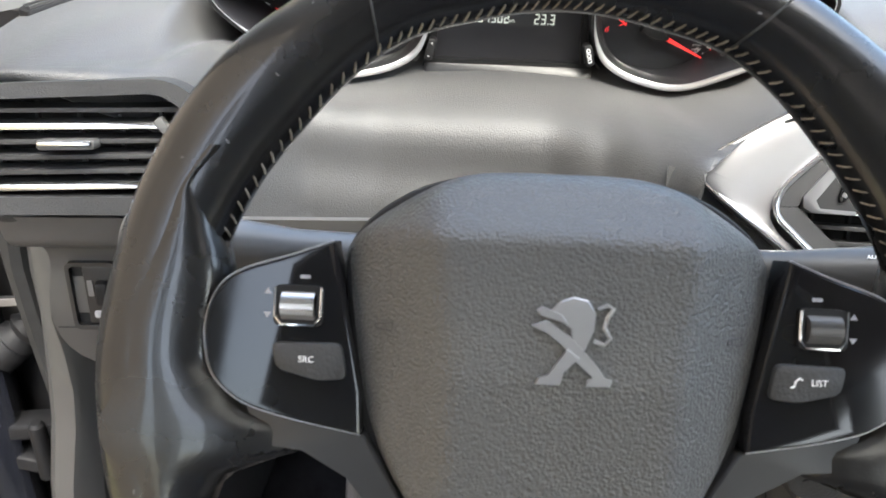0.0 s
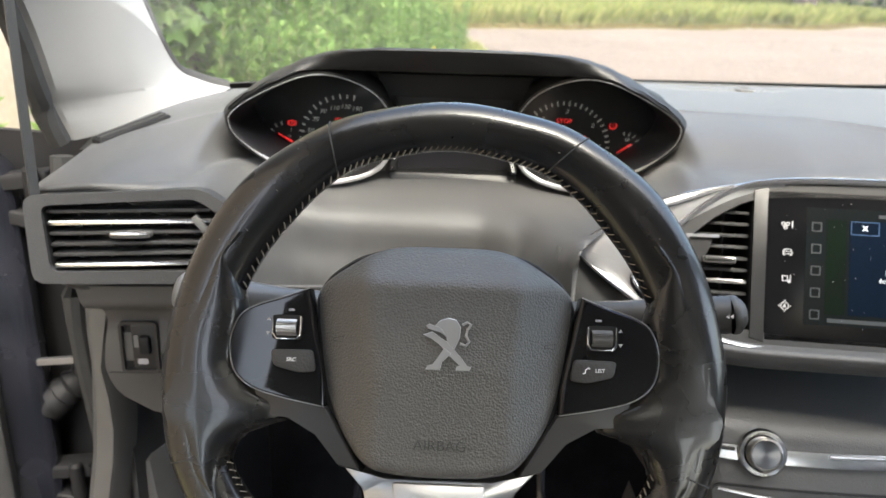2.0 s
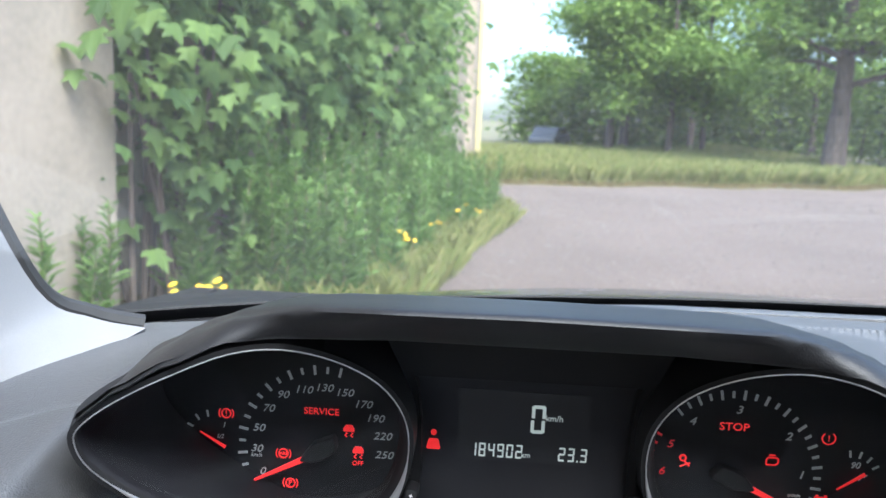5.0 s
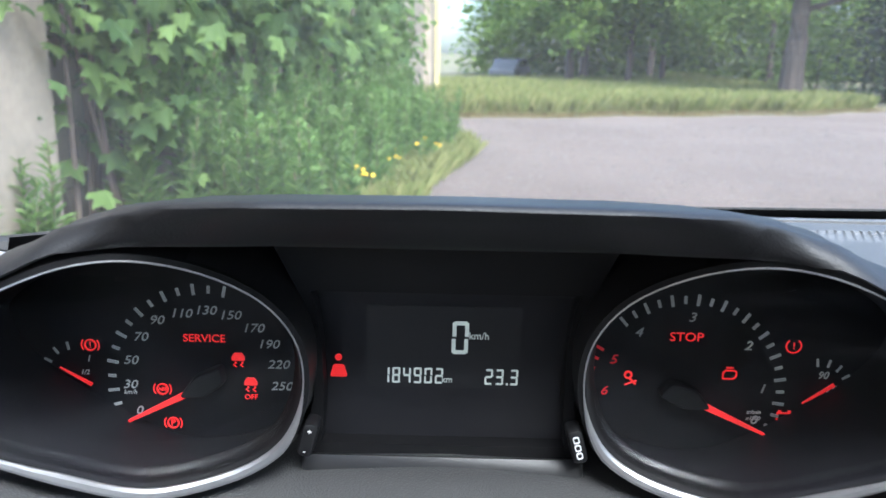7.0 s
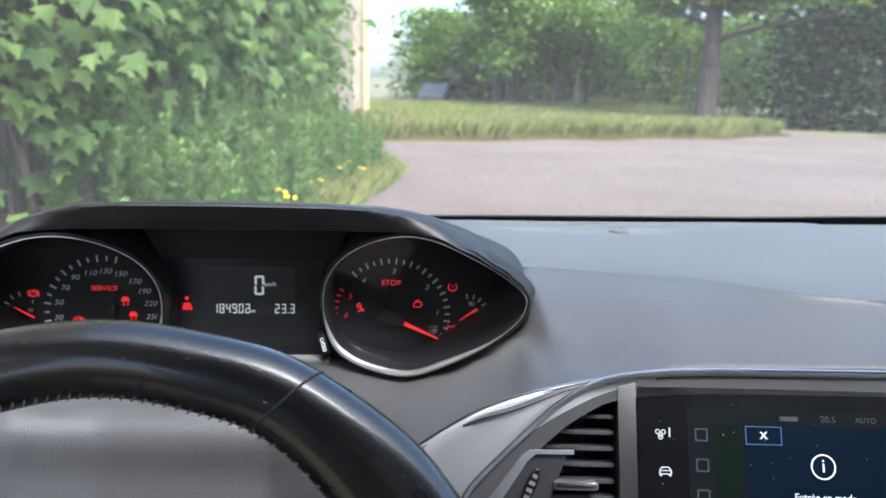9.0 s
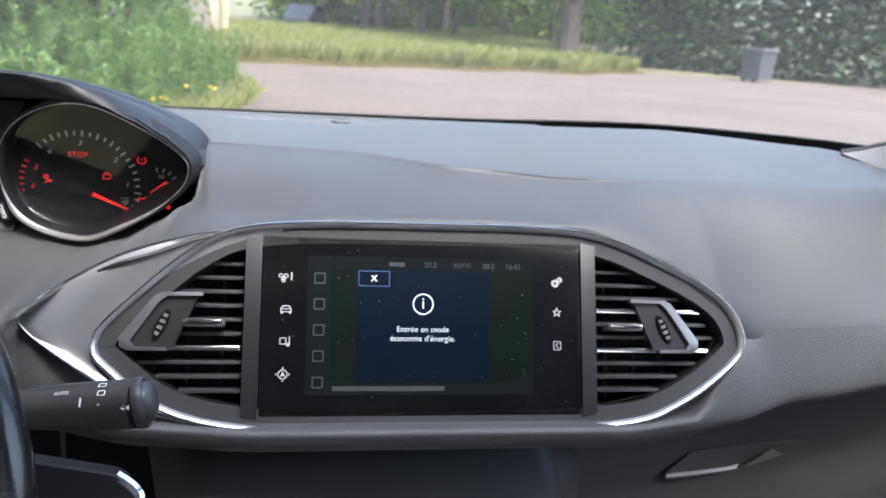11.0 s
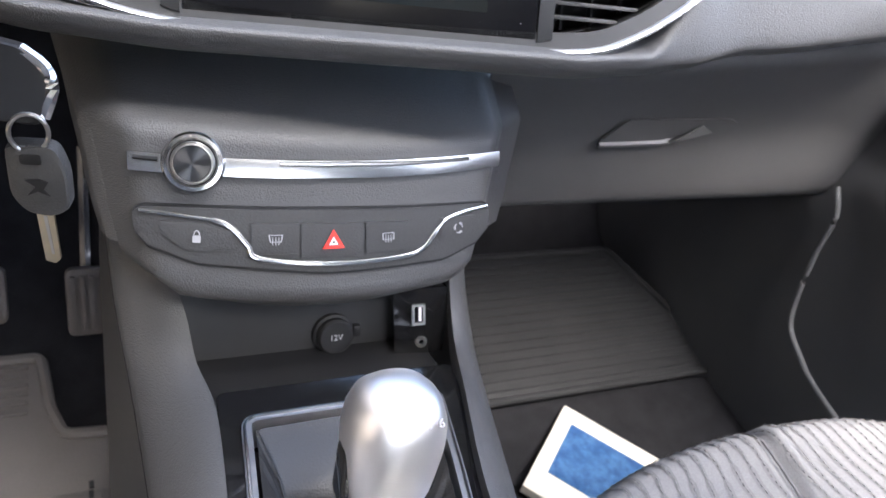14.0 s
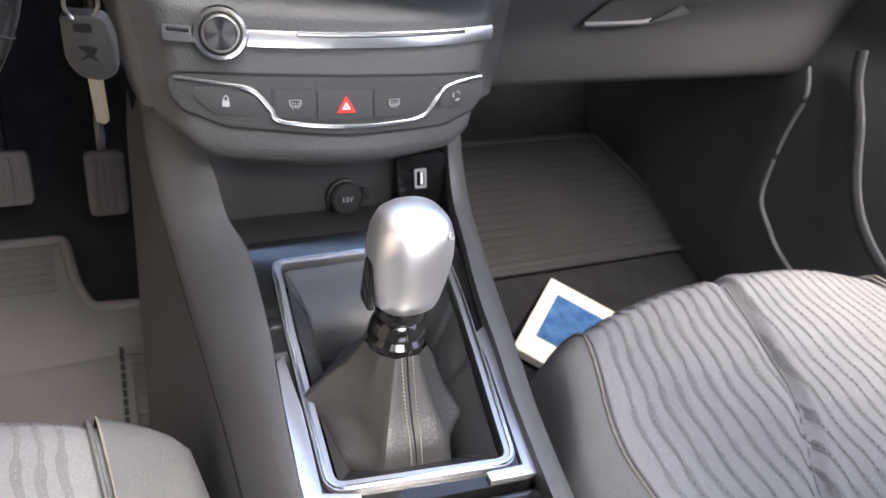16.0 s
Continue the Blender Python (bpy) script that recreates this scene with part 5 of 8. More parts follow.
def build_column():
    t = thing("steering_column", "black steering column shroud with two stalks and ignition", "steering column")
    m = frame_at(W @ Vector((0, -0.012, -0.055)), (1, 0, 0), W.to_3x3() @ Vector((0, 1, 0)))
    part("shroud", prism(rounded([(-0.055, 0.035), (0.055, 0.035), (0.06, -0.02), (0.045, -0.06), (-0.045, -0.06), (-0.06, -0.02)], 0.02), -0.17, 0.012, m, 0.01), BLACK, t)
    for s in (-1, 1):
        a, b, e = ((-0.05, 0.150, 0.575), (-0.118, 0.128, 0.585), (-0.182, 0.109, 0.5965)) if s < 0 else ((0.06, 0.168, 0.565), (0.14, 0.145, 0.577), (0.215, 0.1222, 0.5901))
        line = [Vector(a), Vector(a).lerp(Vector(b), 0.5), Vector(b), Vector(b).lerp(Vector(e), 0.5), Vector(e)]
        k = 1.0 if s < 0 else 1.03
        # left stalk in the paler tone that stands for light from the open door
        st = part("stalk", tube(line, [0.009 * k, 0.0095 * k, 0.0105 * k, 0.0135 * k, 0.0140 * k], 16, up=(0, 1, 0)), STALK_SIDELIT if s < 0 else STALK_MID, t, "dark grey control stalk")
        ax = (Vector(e) - Vector(b)).normalized()
        mm = frame_at(e, ax.cross(Vector((0, -1, 0))), (0, -1, 0))
        z = mm.to_3x3() @ Vector((0, 0, 1))
        mm = mm if z.dot(ax) > 0 else mm @ pose(0, 0, 0, 180, 0, 0)
        if s > 0:
            part("end_rim", lathe([(0.0140 * k, -0.001), (0.0146 * k, 0.001), (0.0144 * k, 0.0035), (0.0134 * k, 0.0050), (0.0124 * k, 0.0050), (0.0120 * k, 0.002)], mm), STALK_MID, st, "grey rim round the end knob")
            part("end_knob", lathe([(0.0121 * k, 0.001), (0.0119 * k, 0.0048), (0.0108 * k, 0.0076), (0.008 * k, 0.0098), (0.004 * k, 0.0108), (0, 0.011)], mm), STALK_MID, st, "domed end knob")
        else:
            part("end_knob", lathe([(0, -0.001), (0.0152 * k, -0.001), (0.0156 * k, 0.002), (0.0156 * k, 0.008), (0.0145 * k, 0.0125), (0.011 * k, 0.0155), (0.005 * k, 0.017), (0, 0.0172)], mm), STALK_SIDELIT, st, "rounded end knob")
        if s > 0:
            up = Vector((0, -0.86, 0.5)).normalized()
            side = up.cross(ax)

            def on(u, v, r=0.0148):
                """A frame on the stalk facing the driver."""
                p = Vector(e) - ax * u
                nrm = (up * math.cos(v) + side * math.sin(v)).normalized()
                return frame_at(p + nrm * r, ax, nrm.cross(ax))
            part("mark", prism(rect(0.0009, 0.005), 0, 0.0005, on(0.032, 0.1, 0.0147)), WHITE_INK, st)
            text("dial_zero", "0", 0.004, on(0.021, -0.1, 0.0145), WHITE_INK, st)
            for du in (0.007, 0.0042):
                part("arrow_mark", prism([(-0.0013, 0), (0.0011, 0.0015), (0.0011, -0.0015)], 0, 0.0005, on(du, -0.2, 0.0146)), WHITE_INK, st)
            for v in (0.45, 0.85):
                part("wiper_mark", ring_prism(rect(0.0046, 0.0032, 0.0008), rect(0.0037, 0.0023, 0.0006), 0, 0.0004, on(0.020, v, 0.0146)), WHITE_INK, st)
            text("auto_word", "AUTO", 0.0032, on(0.044, 0.55, 0.0142), WHITE_INK, st)
            part("groove", tube([Vector(e) - ax * 0.028 + (up * math.cos(a) + side * math.sin(a)) * 0.0142 for a in [i * 0.2618 for i in range(24)]], 0.0006, 5, True), BLACK, st)
        else:
            part("stalk_mark", prism(rect(0.007, 0.006, 0.001), 0, 0.0006, frame_at(Vector(e) + Vector((0.008, -0.0145, 0.004)), (1, 0, 0), (0, 0.3, 0.95))), WHITE_INK, st)
    return t


build_column()

# ---- instrument cluster ----
RED_LAMP = material("lit red lamp", (1.0, 0.03, 0.03), 0.5, emit=0.1)
RED_DIM = material("dim red lamp", (0.75, 0.02, 0.03), 0.5, emit=0.045)
WHITE_LAMP = material("lit white figures", (0.62, 0.66, 0.6), 0.5, emit=0.07)
LCD_GLOW = material("lit display patch", (0.027, 0.027, 0.029), 0.4, color2=(0.024, 0.024, 0.026), scale=20, emit=0.008)
LCD_BACK = material("dark display", (0.02, 0.02, 0.023), 0.3, color2=(0.024, 0.024, 0.027), scale=20)
DIAL_INK = material("dial figures", (0.5, 0.515, 0.5), 0.6, emit=0.014)
DIAL_FACE = material("black dial face", (0.011, 0.011, 0.0135), 0.5, color2=(0.015, 0.015, 0.018), scale=30, bump=0.05, bump_scale=900, spec=0.25)


def pod_frame(s):
    """The splayed plane of a dial rim, nearer the driver outwards and above."""
    return frame_at((s * 0.14, 0.3878, 0.6685), (1, -0.36 * s, 0), (0, -0.15, 1))


def pod_outline():
    """The right pod's rim: round towards the middle, drawn to a point outwards."""
    pts = [(0.13, 0.7285), (0.155, 0.727), (0.183, 0.716), (0.207, 0.7035), (0.2225, 0.6915), (0.2262, 0.682), (0.2205, 0.666), (0.200, 0.645), (0.171, 0.626), (0.138, 0.610), (0.105, 0.612), (0.082, 0.622), (0.071, 0.638), (0.066, 0.662), (0.069, 0.685), (0.082, 0.7055), (0.104, 0.7205)]
    return smooth_line([(x, 0.418 - 0.36 * (x - 0.066) - 0.15 * (z - 0.645), z) for x, z in pts], 4, True)


def cluster_frame(y):
    return frame_at((0, y, 0), (1, 0, 0), (0, 0, 1))


def build_cluster():
    t = thing("instrument_cluster", "instrument cluster with two chrome-rimmed dials and lit red warnings", "instrument cluster")
    C = cluster_frame(0.389)
    F = cluster_frame(0.450)
    base = pod_outline()
    for s in (-1, 1):
        rim3 = [Vector((s * p.x, p.y, p.z - (0.003 * (p.z - 0.61) / 0.12 if s < 0 else 0))) for p in base]
        if s < 0:
            rim3 = rim3[::-1]
        P = pod_frame(s)
        inv = P.inverted()
        out = [(inv @ p).xy for p in rim3]
        flat = [Vector((p.x, p.z)) for p in rim3]
        pod = part("dial_pod", ring_prism(inset(out, -0.0030), inset(out, 0.0010), -0.02, 0.0, P), BLACK, t, "black dial housing")
        # inner wall from the rim back to the dial
        mouth, foot = [P @ Vector((p.x, p.y, -0.004)) for p in inset(out, 0.001)], [Vector((p.x, 0.4515, p.y)) for p in inset(flat, 0.003)]
        part("inner_wall", sheet([mouth + mouth[:1], [a.lerp(b, 0.5) for a, b in zip(mouth + mouth[:1], foot + foot[:1])], foot + foot[:1]]), DIAL_FACE, pod, angle=70)
        outer = [P @ Vector((p.x, p.y, -0.004)) for p in inset(out, -0.003)]
        back = []
        for p, q in zip(inset(flat, -0.004), inset(flat, -0.013)):
            k = max(0, min(1, (abs(p.x) - 0.185) / 0.035)) * max(0, min(1, (p.y - 0.63) / 0.02))
            back.append(Vector((p.x + (q.x - p.x) * k, 0.47 - 0.02 * k, p.y + (q.y - p.y) * k)))
        part("outer_wall", sheet([outer + outer[:1], [a.lerp(b, 0.35) + Vector((0, 0.004, 0)) for a, b in zip(outer + outer[:1], back + back[:1])], back + back[:1]]), HOOD, pod, angle=70)
        # chrome rim: thin above, broad below
        bm = bmesh.new()
        rads = [0.0004 + 0.0024 * max(0, min(1, (0.655 - p.z) / 0.03)) for p in rim3]
        tube([P @ Vector((p.x, p.y, 0.0004)) for p in out], rads, 8, True, bm, up=P.to_3x3() @ Vector((0, 0, 1)))
        part("chrome_rim", bm, DIAL_RIM, pod, "satin chrome dial rim")
        part("dial_face", prism(inset(flat, -0.001), -0.004, 0.0, F), DIAL_FACE, pod)
        lens = part("lens", prism(inset(out, 0.0008), -0.0075, -0.0065, P), CLEAR, pod, "clear dial lens")
        lens.visible_shadow = False
        cx, cz = s * 0.123, 0.6445
        # raised inner ring that fades out below
        arc = [F @ Vector((cx + 0.0545 * math.cos(a), cz + 0.0545 * math.sin(a), 0.0005)) for a in [radians(212 + (328 - 212 + 0) * i / 20) for i in range(21)]]
        part("inner_ring", tube(arc, [0.0006 + 0.0035 * math.sin(math.pi * i / 20) for i in range(21)], 6, flat=0.4, up=(0, 1, 0)), PANEL, pod)

        def ang(a, r, z=0.0006):
            return F @ pose(cx + r * math.cos(radians(a)), cz + r * math.sin(radians(a)), z)
        if s < 0:
            # speed: zero at 207 degrees round over the top to 250
            marks = [("0", 205), ("30", 184), ("50", 165), ("70", 145), ("90", 127), ("110", 108), ("130", 89), ("150", 70), ("170", 50), ("190", 33), ("220", 15), ("250", 357)]
            for w, a in marks:
                a = a if a < 300 else a - 360
                text("figure", w, 0.0066, ang(a, 0.0385 if len(w) == 3 else 0.041), DIAL_INK, pod, shear=0.25, width=1.15)
            ticks = [(a, a0) for a0, a in enumerate([205 - i * 9.1 for i in range(15)])]
            text("unit", "km/h", 0.0034, F @ pose(cx - 0.041, cz - 0.007, 0.0006), DIAL_INK, pod, shear=0.25)
        else:
            marks = [("0", -21), ("1", 4), ("2", 40), ("3", 88), ("4", 128)]
            for w, a in marks:
                text("figure", w, 0.0068, ang(a, 0.0405), DIAL_INK, pod, shear=0.25, width=1.15)
            for w, a in (("5", 155), ("6", 180)):
                text("red_figure", w, 0.0068, ang(a, 0.0405), RED_DIM, pod, shear=0.25, width=1.15)
            ticks = [(-21 + i * 7.6, i) for i in range(21)]
            text("unit", "tr/min", 0.003, F @ pose(cx + 0.0375, cz - 0.010, 0.0006), DIAL_INK, pod, shear=0.25)
            text("unit", "x1000", 0.003, F @ pose(cx + 0.0375, cz - 0.0135, 0.0006), DIAL_INK, pod, shear=0.25)
            for i in range(6):
                a = 152 + i * 6.5
                part("red_tick", box(0.0042, 0.0014, 0.0006, ang(a, 0.0495) @ pose(0, 0, 0, 0, 0, a)), RED_DIM, pod)
        for a, i in ticks:
            l = 0.0058 if i % 2 == 0 else 0.004
            part("tick", box(l, 0.0015, 0.0007, ang(a, 0.0498) @ pose(0, 0, 0, 0, 0, a)), DIAL_INK, pod)
        # needle with its dark cap
        a = 207 if s < 0 else -25
        dx, dy = math.cos(radians(a)), math.sin(radians(a))
        nd = part("needle", prism([(0.006, -0.0018), (0.052, -0.0004), (0.052, 0.0004), (0.006, 0.0018)], 0.0055, 0.0075, F @ pose(cx, cz, 0, 0, 0, a)), RED_LAMP, pod, "lit red needle")
        cap = rounded([(-0.017, 0.0), (-0.004, 0.0065), (0.011, 0.0055), (0.008, -0.004), (-0.006, -0.0055)], 0.003)
        part("needle_cap", prism(cap, 0.001, 0.0085, F @ pose(cx - dx * 0.002, cz + 0.001, 0, 0, 0, a - 180 if s > 0 else a - 180), 0.002), BLACK, nd, "black needle cap")
        # small side gauge
        gx, gz = s * 0.192, 0.647
        for i in range(7):
            b = radians((100 + 26 * i) if s < 0 else (-35 + 22 * i))
            part("tick", box(0.0042, 0.0011, 0.0006, F @ pose(gx + 0.0155 * math.cos(b), gz + 0.0155 * math.sin(b), 0.0005, 0, 0, math.degrees(b))), DIAL_INK if (s > 0 or i < 5) else RED_DIM, pod)
        b = 150 if s < 0 else 215
        part("small_needle", prism([(-0.006, -0.0009), (0.0125, -0.0003), (0.0125, 0.0003), (-0.006, 0.0009)], 0.002, 0.003, F @ pose(gx + (0.004 if s < 0 else 0.002), gz - 0.002 + (0.003 if s > 0 else 0), 0, 0, 0, b)), RED_LAMP, pod, "lit red needle")
        if s > 0:
            text("figure", "90", 0.0055, F @ pose(0.1935, 0.6555, 0.0006), DIAL_INK, pod, shear=0.25)
            text("figure", "70", 0.0055, F @ pose(0.1985, 0.648, 0.0006), DIAL_INK, pod, shear=0.25)
        else:
            text("figure", "1", 0.005, F @ pose(-0.1845, 0.6555, 0.0006), DIAL_INK, pod, shear=0.25)
            text("figure", "1/2", 0.0036, F @ pose(-0.187, 0.648, 0.0006), DIAL_INK, pod, shear=0.25)
        # warning lamps
        if s < 0:
            text("service_lamp", "SERVICE", 0.0058, F @ pose(-0.1235, 0.668, 0.0008), RED_LAMP, pod, width=1.05)
            for x, z in ((-0.183, 0.663), (-0.147, 0.6395), (-0.1425, 0.6205)):
                lamp = part("brake_lamp", ring_prism([(0.0032 * math.cos(i * 0.3927), 0.0032 * math.sin(i * 0.3927)) for i in range(16)], [(0.0025 * math.cos(i * 0.3927), 0.0025 * math.sin(i * 0.3927)) for i in range(16)], 0, 0.0008, F @ pose(x, z, 0)), RED_LAMP, pod, "lit red brake warning")
                text("lamp_word", {-0.183: "!", -0.147: "ABS", -0.1425: "P"}[x], 0.0028 if x == -0.147 else 0.0048, F @ pose(x, z, 0.0006), RED_LAMP, lamp)
                for q in (-1, 1):
                    part("bracket", tube([F @ Vector((x + q * 0.0046 * math.cos(c), z + 0.0046 * math.sin(c), 0.0004)) for c in (-0.65, -0.3, 0, 0.3, 0.65)], 0.0004, 4, up=(0, 1, 0)), RED_LAMP, lamp)
            for x, z, w in ((-0.1065, 0.6575, ""), (-0.1005, 0.644, "OFF")):
                lamp = part("skid_lamp", prism(rounded([(-0.0034, -0.0012), (0.0034, -0.0012), (0.0034, 0.0008), (0.002, 0.003), (-0.002, 0.003), (-0.0034, 0.0008)], 0.0006), 0, 0.0008, F @ pose(x, z, 0)), RED_LAMP, pod, "lit red skid warning")
                for q in (-0.0018, 0.0018):
                    part("skid_line", tube([F @ Vector((x + q + 0.0008 * math.sin(k * 1.6), z - 0.0018 - k * 0.0006, 0.0004)) for k in range(6)], 0.00038, 4, up=(0, 1, 0)), RED_LAMP, lamp)
                if w:
                    text("lamp_word", w, 0.004, F @ pose(x, z - 0.0078, 0.0006), RED_LAMP, lamp)
        else:
            text("stop_lamp", "STOP", 0.0066, F @ pose(0.1225, 0.6745, 0.0008), RED_LAMP, pod, width=1.1)
            eng = ring_prism(rounded([(-0.0035, -0.0028), (0.0025, -0.0028), (0.004, -0.0012), (0.004, 0.0018), (0.002, 0.0024), (-0.0022, 0.0024), (-0.0035, 0.001)], 0.0006), rounded([(-0.0028, -0.0021), (0.0022, -0.0021), (0.0033, -0.0009), (0.0033, 0.0012), (0.0018, 0.0017), (-0.0019, 0.0017), (-0.0028, 0.0005)], 0.0004), 0, 0.0008, F @ pose(0.146, 0.655, 0))
            box(0.0036, 0.0008, 0.0008, F @ pose(0.146, 0.6585, 0.0004), 0, eng)
            part("engine_lamp", eng, RED_LAMP, pod, "lit red engine warning")
            bat = ring_prism(rect(0.0078, 0.0052), rect(0.0064, 0.0038), 0, 0.0008, F @ pose(0.1765, 0.632, 0))
            box(0.0016, 0.001, 0.0008, F @ pose(0.174, 0.6352, 0.0004), 0, bat)
            box(0.0016, 0.001, 0.0008, F @ pose(0.179, 0.6352, 0.0004), 0, bat)
            part("battery_lamp", bat, RED_LAMP, pod, "lit red battery warning")
            tp = part("tyre_lamp", tube([F @ Vector((0.177 + 0.0038 * math.sin(c), 0.671 - 0.0036 * math.cos(c), 0.0004)) for c in [-2.5 + 5 * i / 14 for i in range(15)]], 0.00045, 4, up=(0, 1, 0)), RED_LAMP, pod, "lit red tyre warning")
            text("lamp_word", "!", 0.005, F @ pose(0.177, 0.671, 0.0006), RED_LAMP, tp)
            ab = lathe([(0.0012, 0), (0.0022, 0), (0.0022, 0.0008), (0.0012, 0.0008)], F @ pose(0.0945, 0.6535, 0), 14)
            tube([F @ Vector((0.0955, 0.6515, 0.0004)), F @ Vector((0.0985, 0.6485, 0.0004))], 0.0007, 5, bm=ab)
            tube([F @ Vector((0.093, 0.648, 0.0004)), F @ Vector((0.099, 0.6505, 0.0004))], 0.0005, 5, bm=ab)
            part("airbag_lamp", ab, RED_LAMP, pod, "lit red airbag warning")
        part("lamp_dot", lathe([(0, 0.0008), (0.0021, 0.0008), (0.0021, 0)], F @ pose(s * 0.1995, 0.6265, 0), 14), RED_LAMP, pod)
        # reflections of lamps on the inner cone are left to the lens
        # small key beside the display
        kx = s * 0.0655
        kb = part("cluster_key", prism(rect(0.0075, 0.018, 0.003), 0, 0.012, cluster_frame(0.43) @ pose(kx, 0.628, 0, 0, 0, s * 15), 0.002), BLACK, t, "small black dial key")
        if s > 0:
            for i in range(3):
                part("key_mark", ring_prism(rect(0.003, 0.0034, 0.001), rect(0.002, 0.0024, 0.0007), 0.012, 0.0125, cluster_frame(0.43) @ pose(kx, 0.628, 0, 0, 0, 15) @ pose(0, (i - 1) * 0.0042, 0)), WHITE_INK, kb)
        else:
            for w, dy in (("+", 0.0052), ("-", -0.0052)):
                text("key_mark", w, 0.0042, cluster_frame(0.43) @ pose(kx, 0.628, 0.0125, 0, 0, -15) @ pose(0, dy, 0), WHITE_INK, kb)
    def lcd(name, word, h, x, z):
        """Figures of seven slim bars each."""
        bars = {"0": "abcdef", "1": "bc", "2": "abged", "3": "abgcd", "4": "fgbc", "8": "abcdefg", "9": "abcdfg"}
        w, th, lean = h * 0.48, h * 0.115, 0.04
        step = w + h * 0.17
        x -= (sum(0.35 if c == "." else 1 for c in word) - 1) * step / 2
        for c in word:
            bm = bmesh.new()
            if c == ".":
                box(th, th, 0.0004, F @ pose(x - step * 0.3, z - h * 0.5 + th / 2, 0.0006), 0, bm)
                part(name, bm, WHITE_LAMP, t)
                x += step * 0.35
                continue
            for b in bars[c]:
                if b in "agd":
                    q = {"a": h / 2 - th / 2, "g": 0, "d": -h / 2 + th / 2}[b]
                    box(w - th * 0.9, th, 0.0004, F @ pose(x + q * lean, z + q, 0.0006), 0, bm)
                else:
                    q = h / 4 if b in "bf" else -h / 4
                    sx = (w - th) / 2 * (1 if b in "bc" else -1)
                    box(th, h / 2 - th * 0.7, 0.0004, F @ pose(x + sx + q * lean, z + q, 0.0006), 0, bm)
            part(name, bm, WHITE_LAMP, t)
            x += step
    # middle display in its recess
    part("back_wall", prism(rounded([(-0.235, 0.61), (0.235, 0.61), (0.235, 0.668), (0.17, 0.70), (0.1, 0.722), (-0.1, 0.722), (-0.17, 0.70), (-0.235, 0.668)], 0.01), -0.012, -0.006, cluster_frame(0.458)), BLACK, t)
    fr = part("display_frame", ring_prism([(-0.074, 0.604), (0.074, 0.604), (0.066, 0.64), (0.0645, 0.668), (0.069, 0.69), (0.085, 0.722), (-0.085, 0.722), (-0.069, 0.69), (-0.0645, 0.668), (-0.066, 0.64)], [(-0.0625, 0.6165), (0.0625, 0.6165), (0.0605, 0.64), (0.0615, 0.67), (0.064, 0.69), (0.0665, 0.6975), (-0.0665, 0.6975), (-0.064, 0.69), (-0.0615, 0.67), (-0.0605, 0.64)], -0.006, 0.010, F), BLACK, t, "black display surround")
    part("display", prism(rounded([(-0.0655, 0.614), (0.0655, 0.614), (0.068, 0.699), (-0.068, 0.699)], 0.004), -0.006, 0.0, F), LCD_BACK, t, "dark lit display")
    part("display_patch", prism(rect(0.079, 0.044, 0.001, -0.0005, 0.666), 0, 0.0004, F), LCD_GLOW, t)
    lcd("speed_figure", "0", 0.0175, 0.0079, 0.6715)
    text("speed_unit", "km/h", 0.0052, F @ pose(0.0175, 0.6725, 0.0006), WHITE_LAMP, t)
    lcd("distance", "184902", 0.0085, -0.0165, 0.6505)
    text("distance_unit", "km", 0.0046, F @ pose(0.0015, 0.6485, 0.0006), WHITE_LAMP, t)
    lcd("temperature", "23.3", 0.0085, 0.0295, 0.6505)
    # seat belt lamp
    bl = lathe([(0, 0.0008), (0.0018, 0.0008), (0.0018, 0)], F @ pose(-0.0545, 0.6595, 0), 12)
    prism(rounded([(-0.0045, -0.0045), (0.0045, -0.0045), (0.0028, 0.002), (-0.0028, 0.002)], 0.0012), 0, 0.0008, F @ pose(-0.0545, 0.6535, 0), 0, bl)
    part("belt_lamp", bl, RED_LAMP, t, "lit red belt warning")
    # chrome-edged shelf below
    part("shelf_trim", box(0.142, 0.0085, 0.012, cluster_frame(0.434) @ pose(0, 0.6085, 0, -25), 0.002), STALK, t, "dark grey strip below the display")
    return t


build_cluster()

# ---- centre insert: screen, vents, trim ----
S = frame_at((0.408, 0.2315, 0.5885), (0.997, -0.0787, 0), (0.03, 0.40, 0.912))
SCREEN_DARK = material("screen glass", (0.006, 0.006, 0.007), 0.16, color2=(0.008, 0.008, 0.009), scale=30, rough_var=0.04, spec=0.18)
SCREEN_LIT = material("dim lit screen", (0.007, 0.009, 0.010), 0.16, color2=(0.009, 0.010, 0.010), scale=15, emit=0.008, spec=0.15)
SCREEN_BLUE = material("dark blue message box", (0.004, 0.008, 0.016), 0.16, color2=(0.0035, 0.007, 0.014), scale=15, emit=0.012, spec=0.15)
SCREEN_BLUE2 = material("blue message line", (0.05, 0.1, 0.2), 0.3, emit=0.035)
SCREEN_GREEN = material("dim map green", (0.005, 0.010, 0.006), 0.16, color2=(0.006, 0.008, 0.007), scale=25, emit=0.012, spec=0.15)
SCREEN_TEXT = material("lit message text", (0.7, 0.74, 0.78), 0.4, emit=0.045)
SCREEN_GREY = material("dim screen marks", (0.035, 0.04, 0.044), 0.4, emit=0.03)
ICON = material("white key symbols", (0.5, 0.5, 0.5), 0.5, emit=0.012)


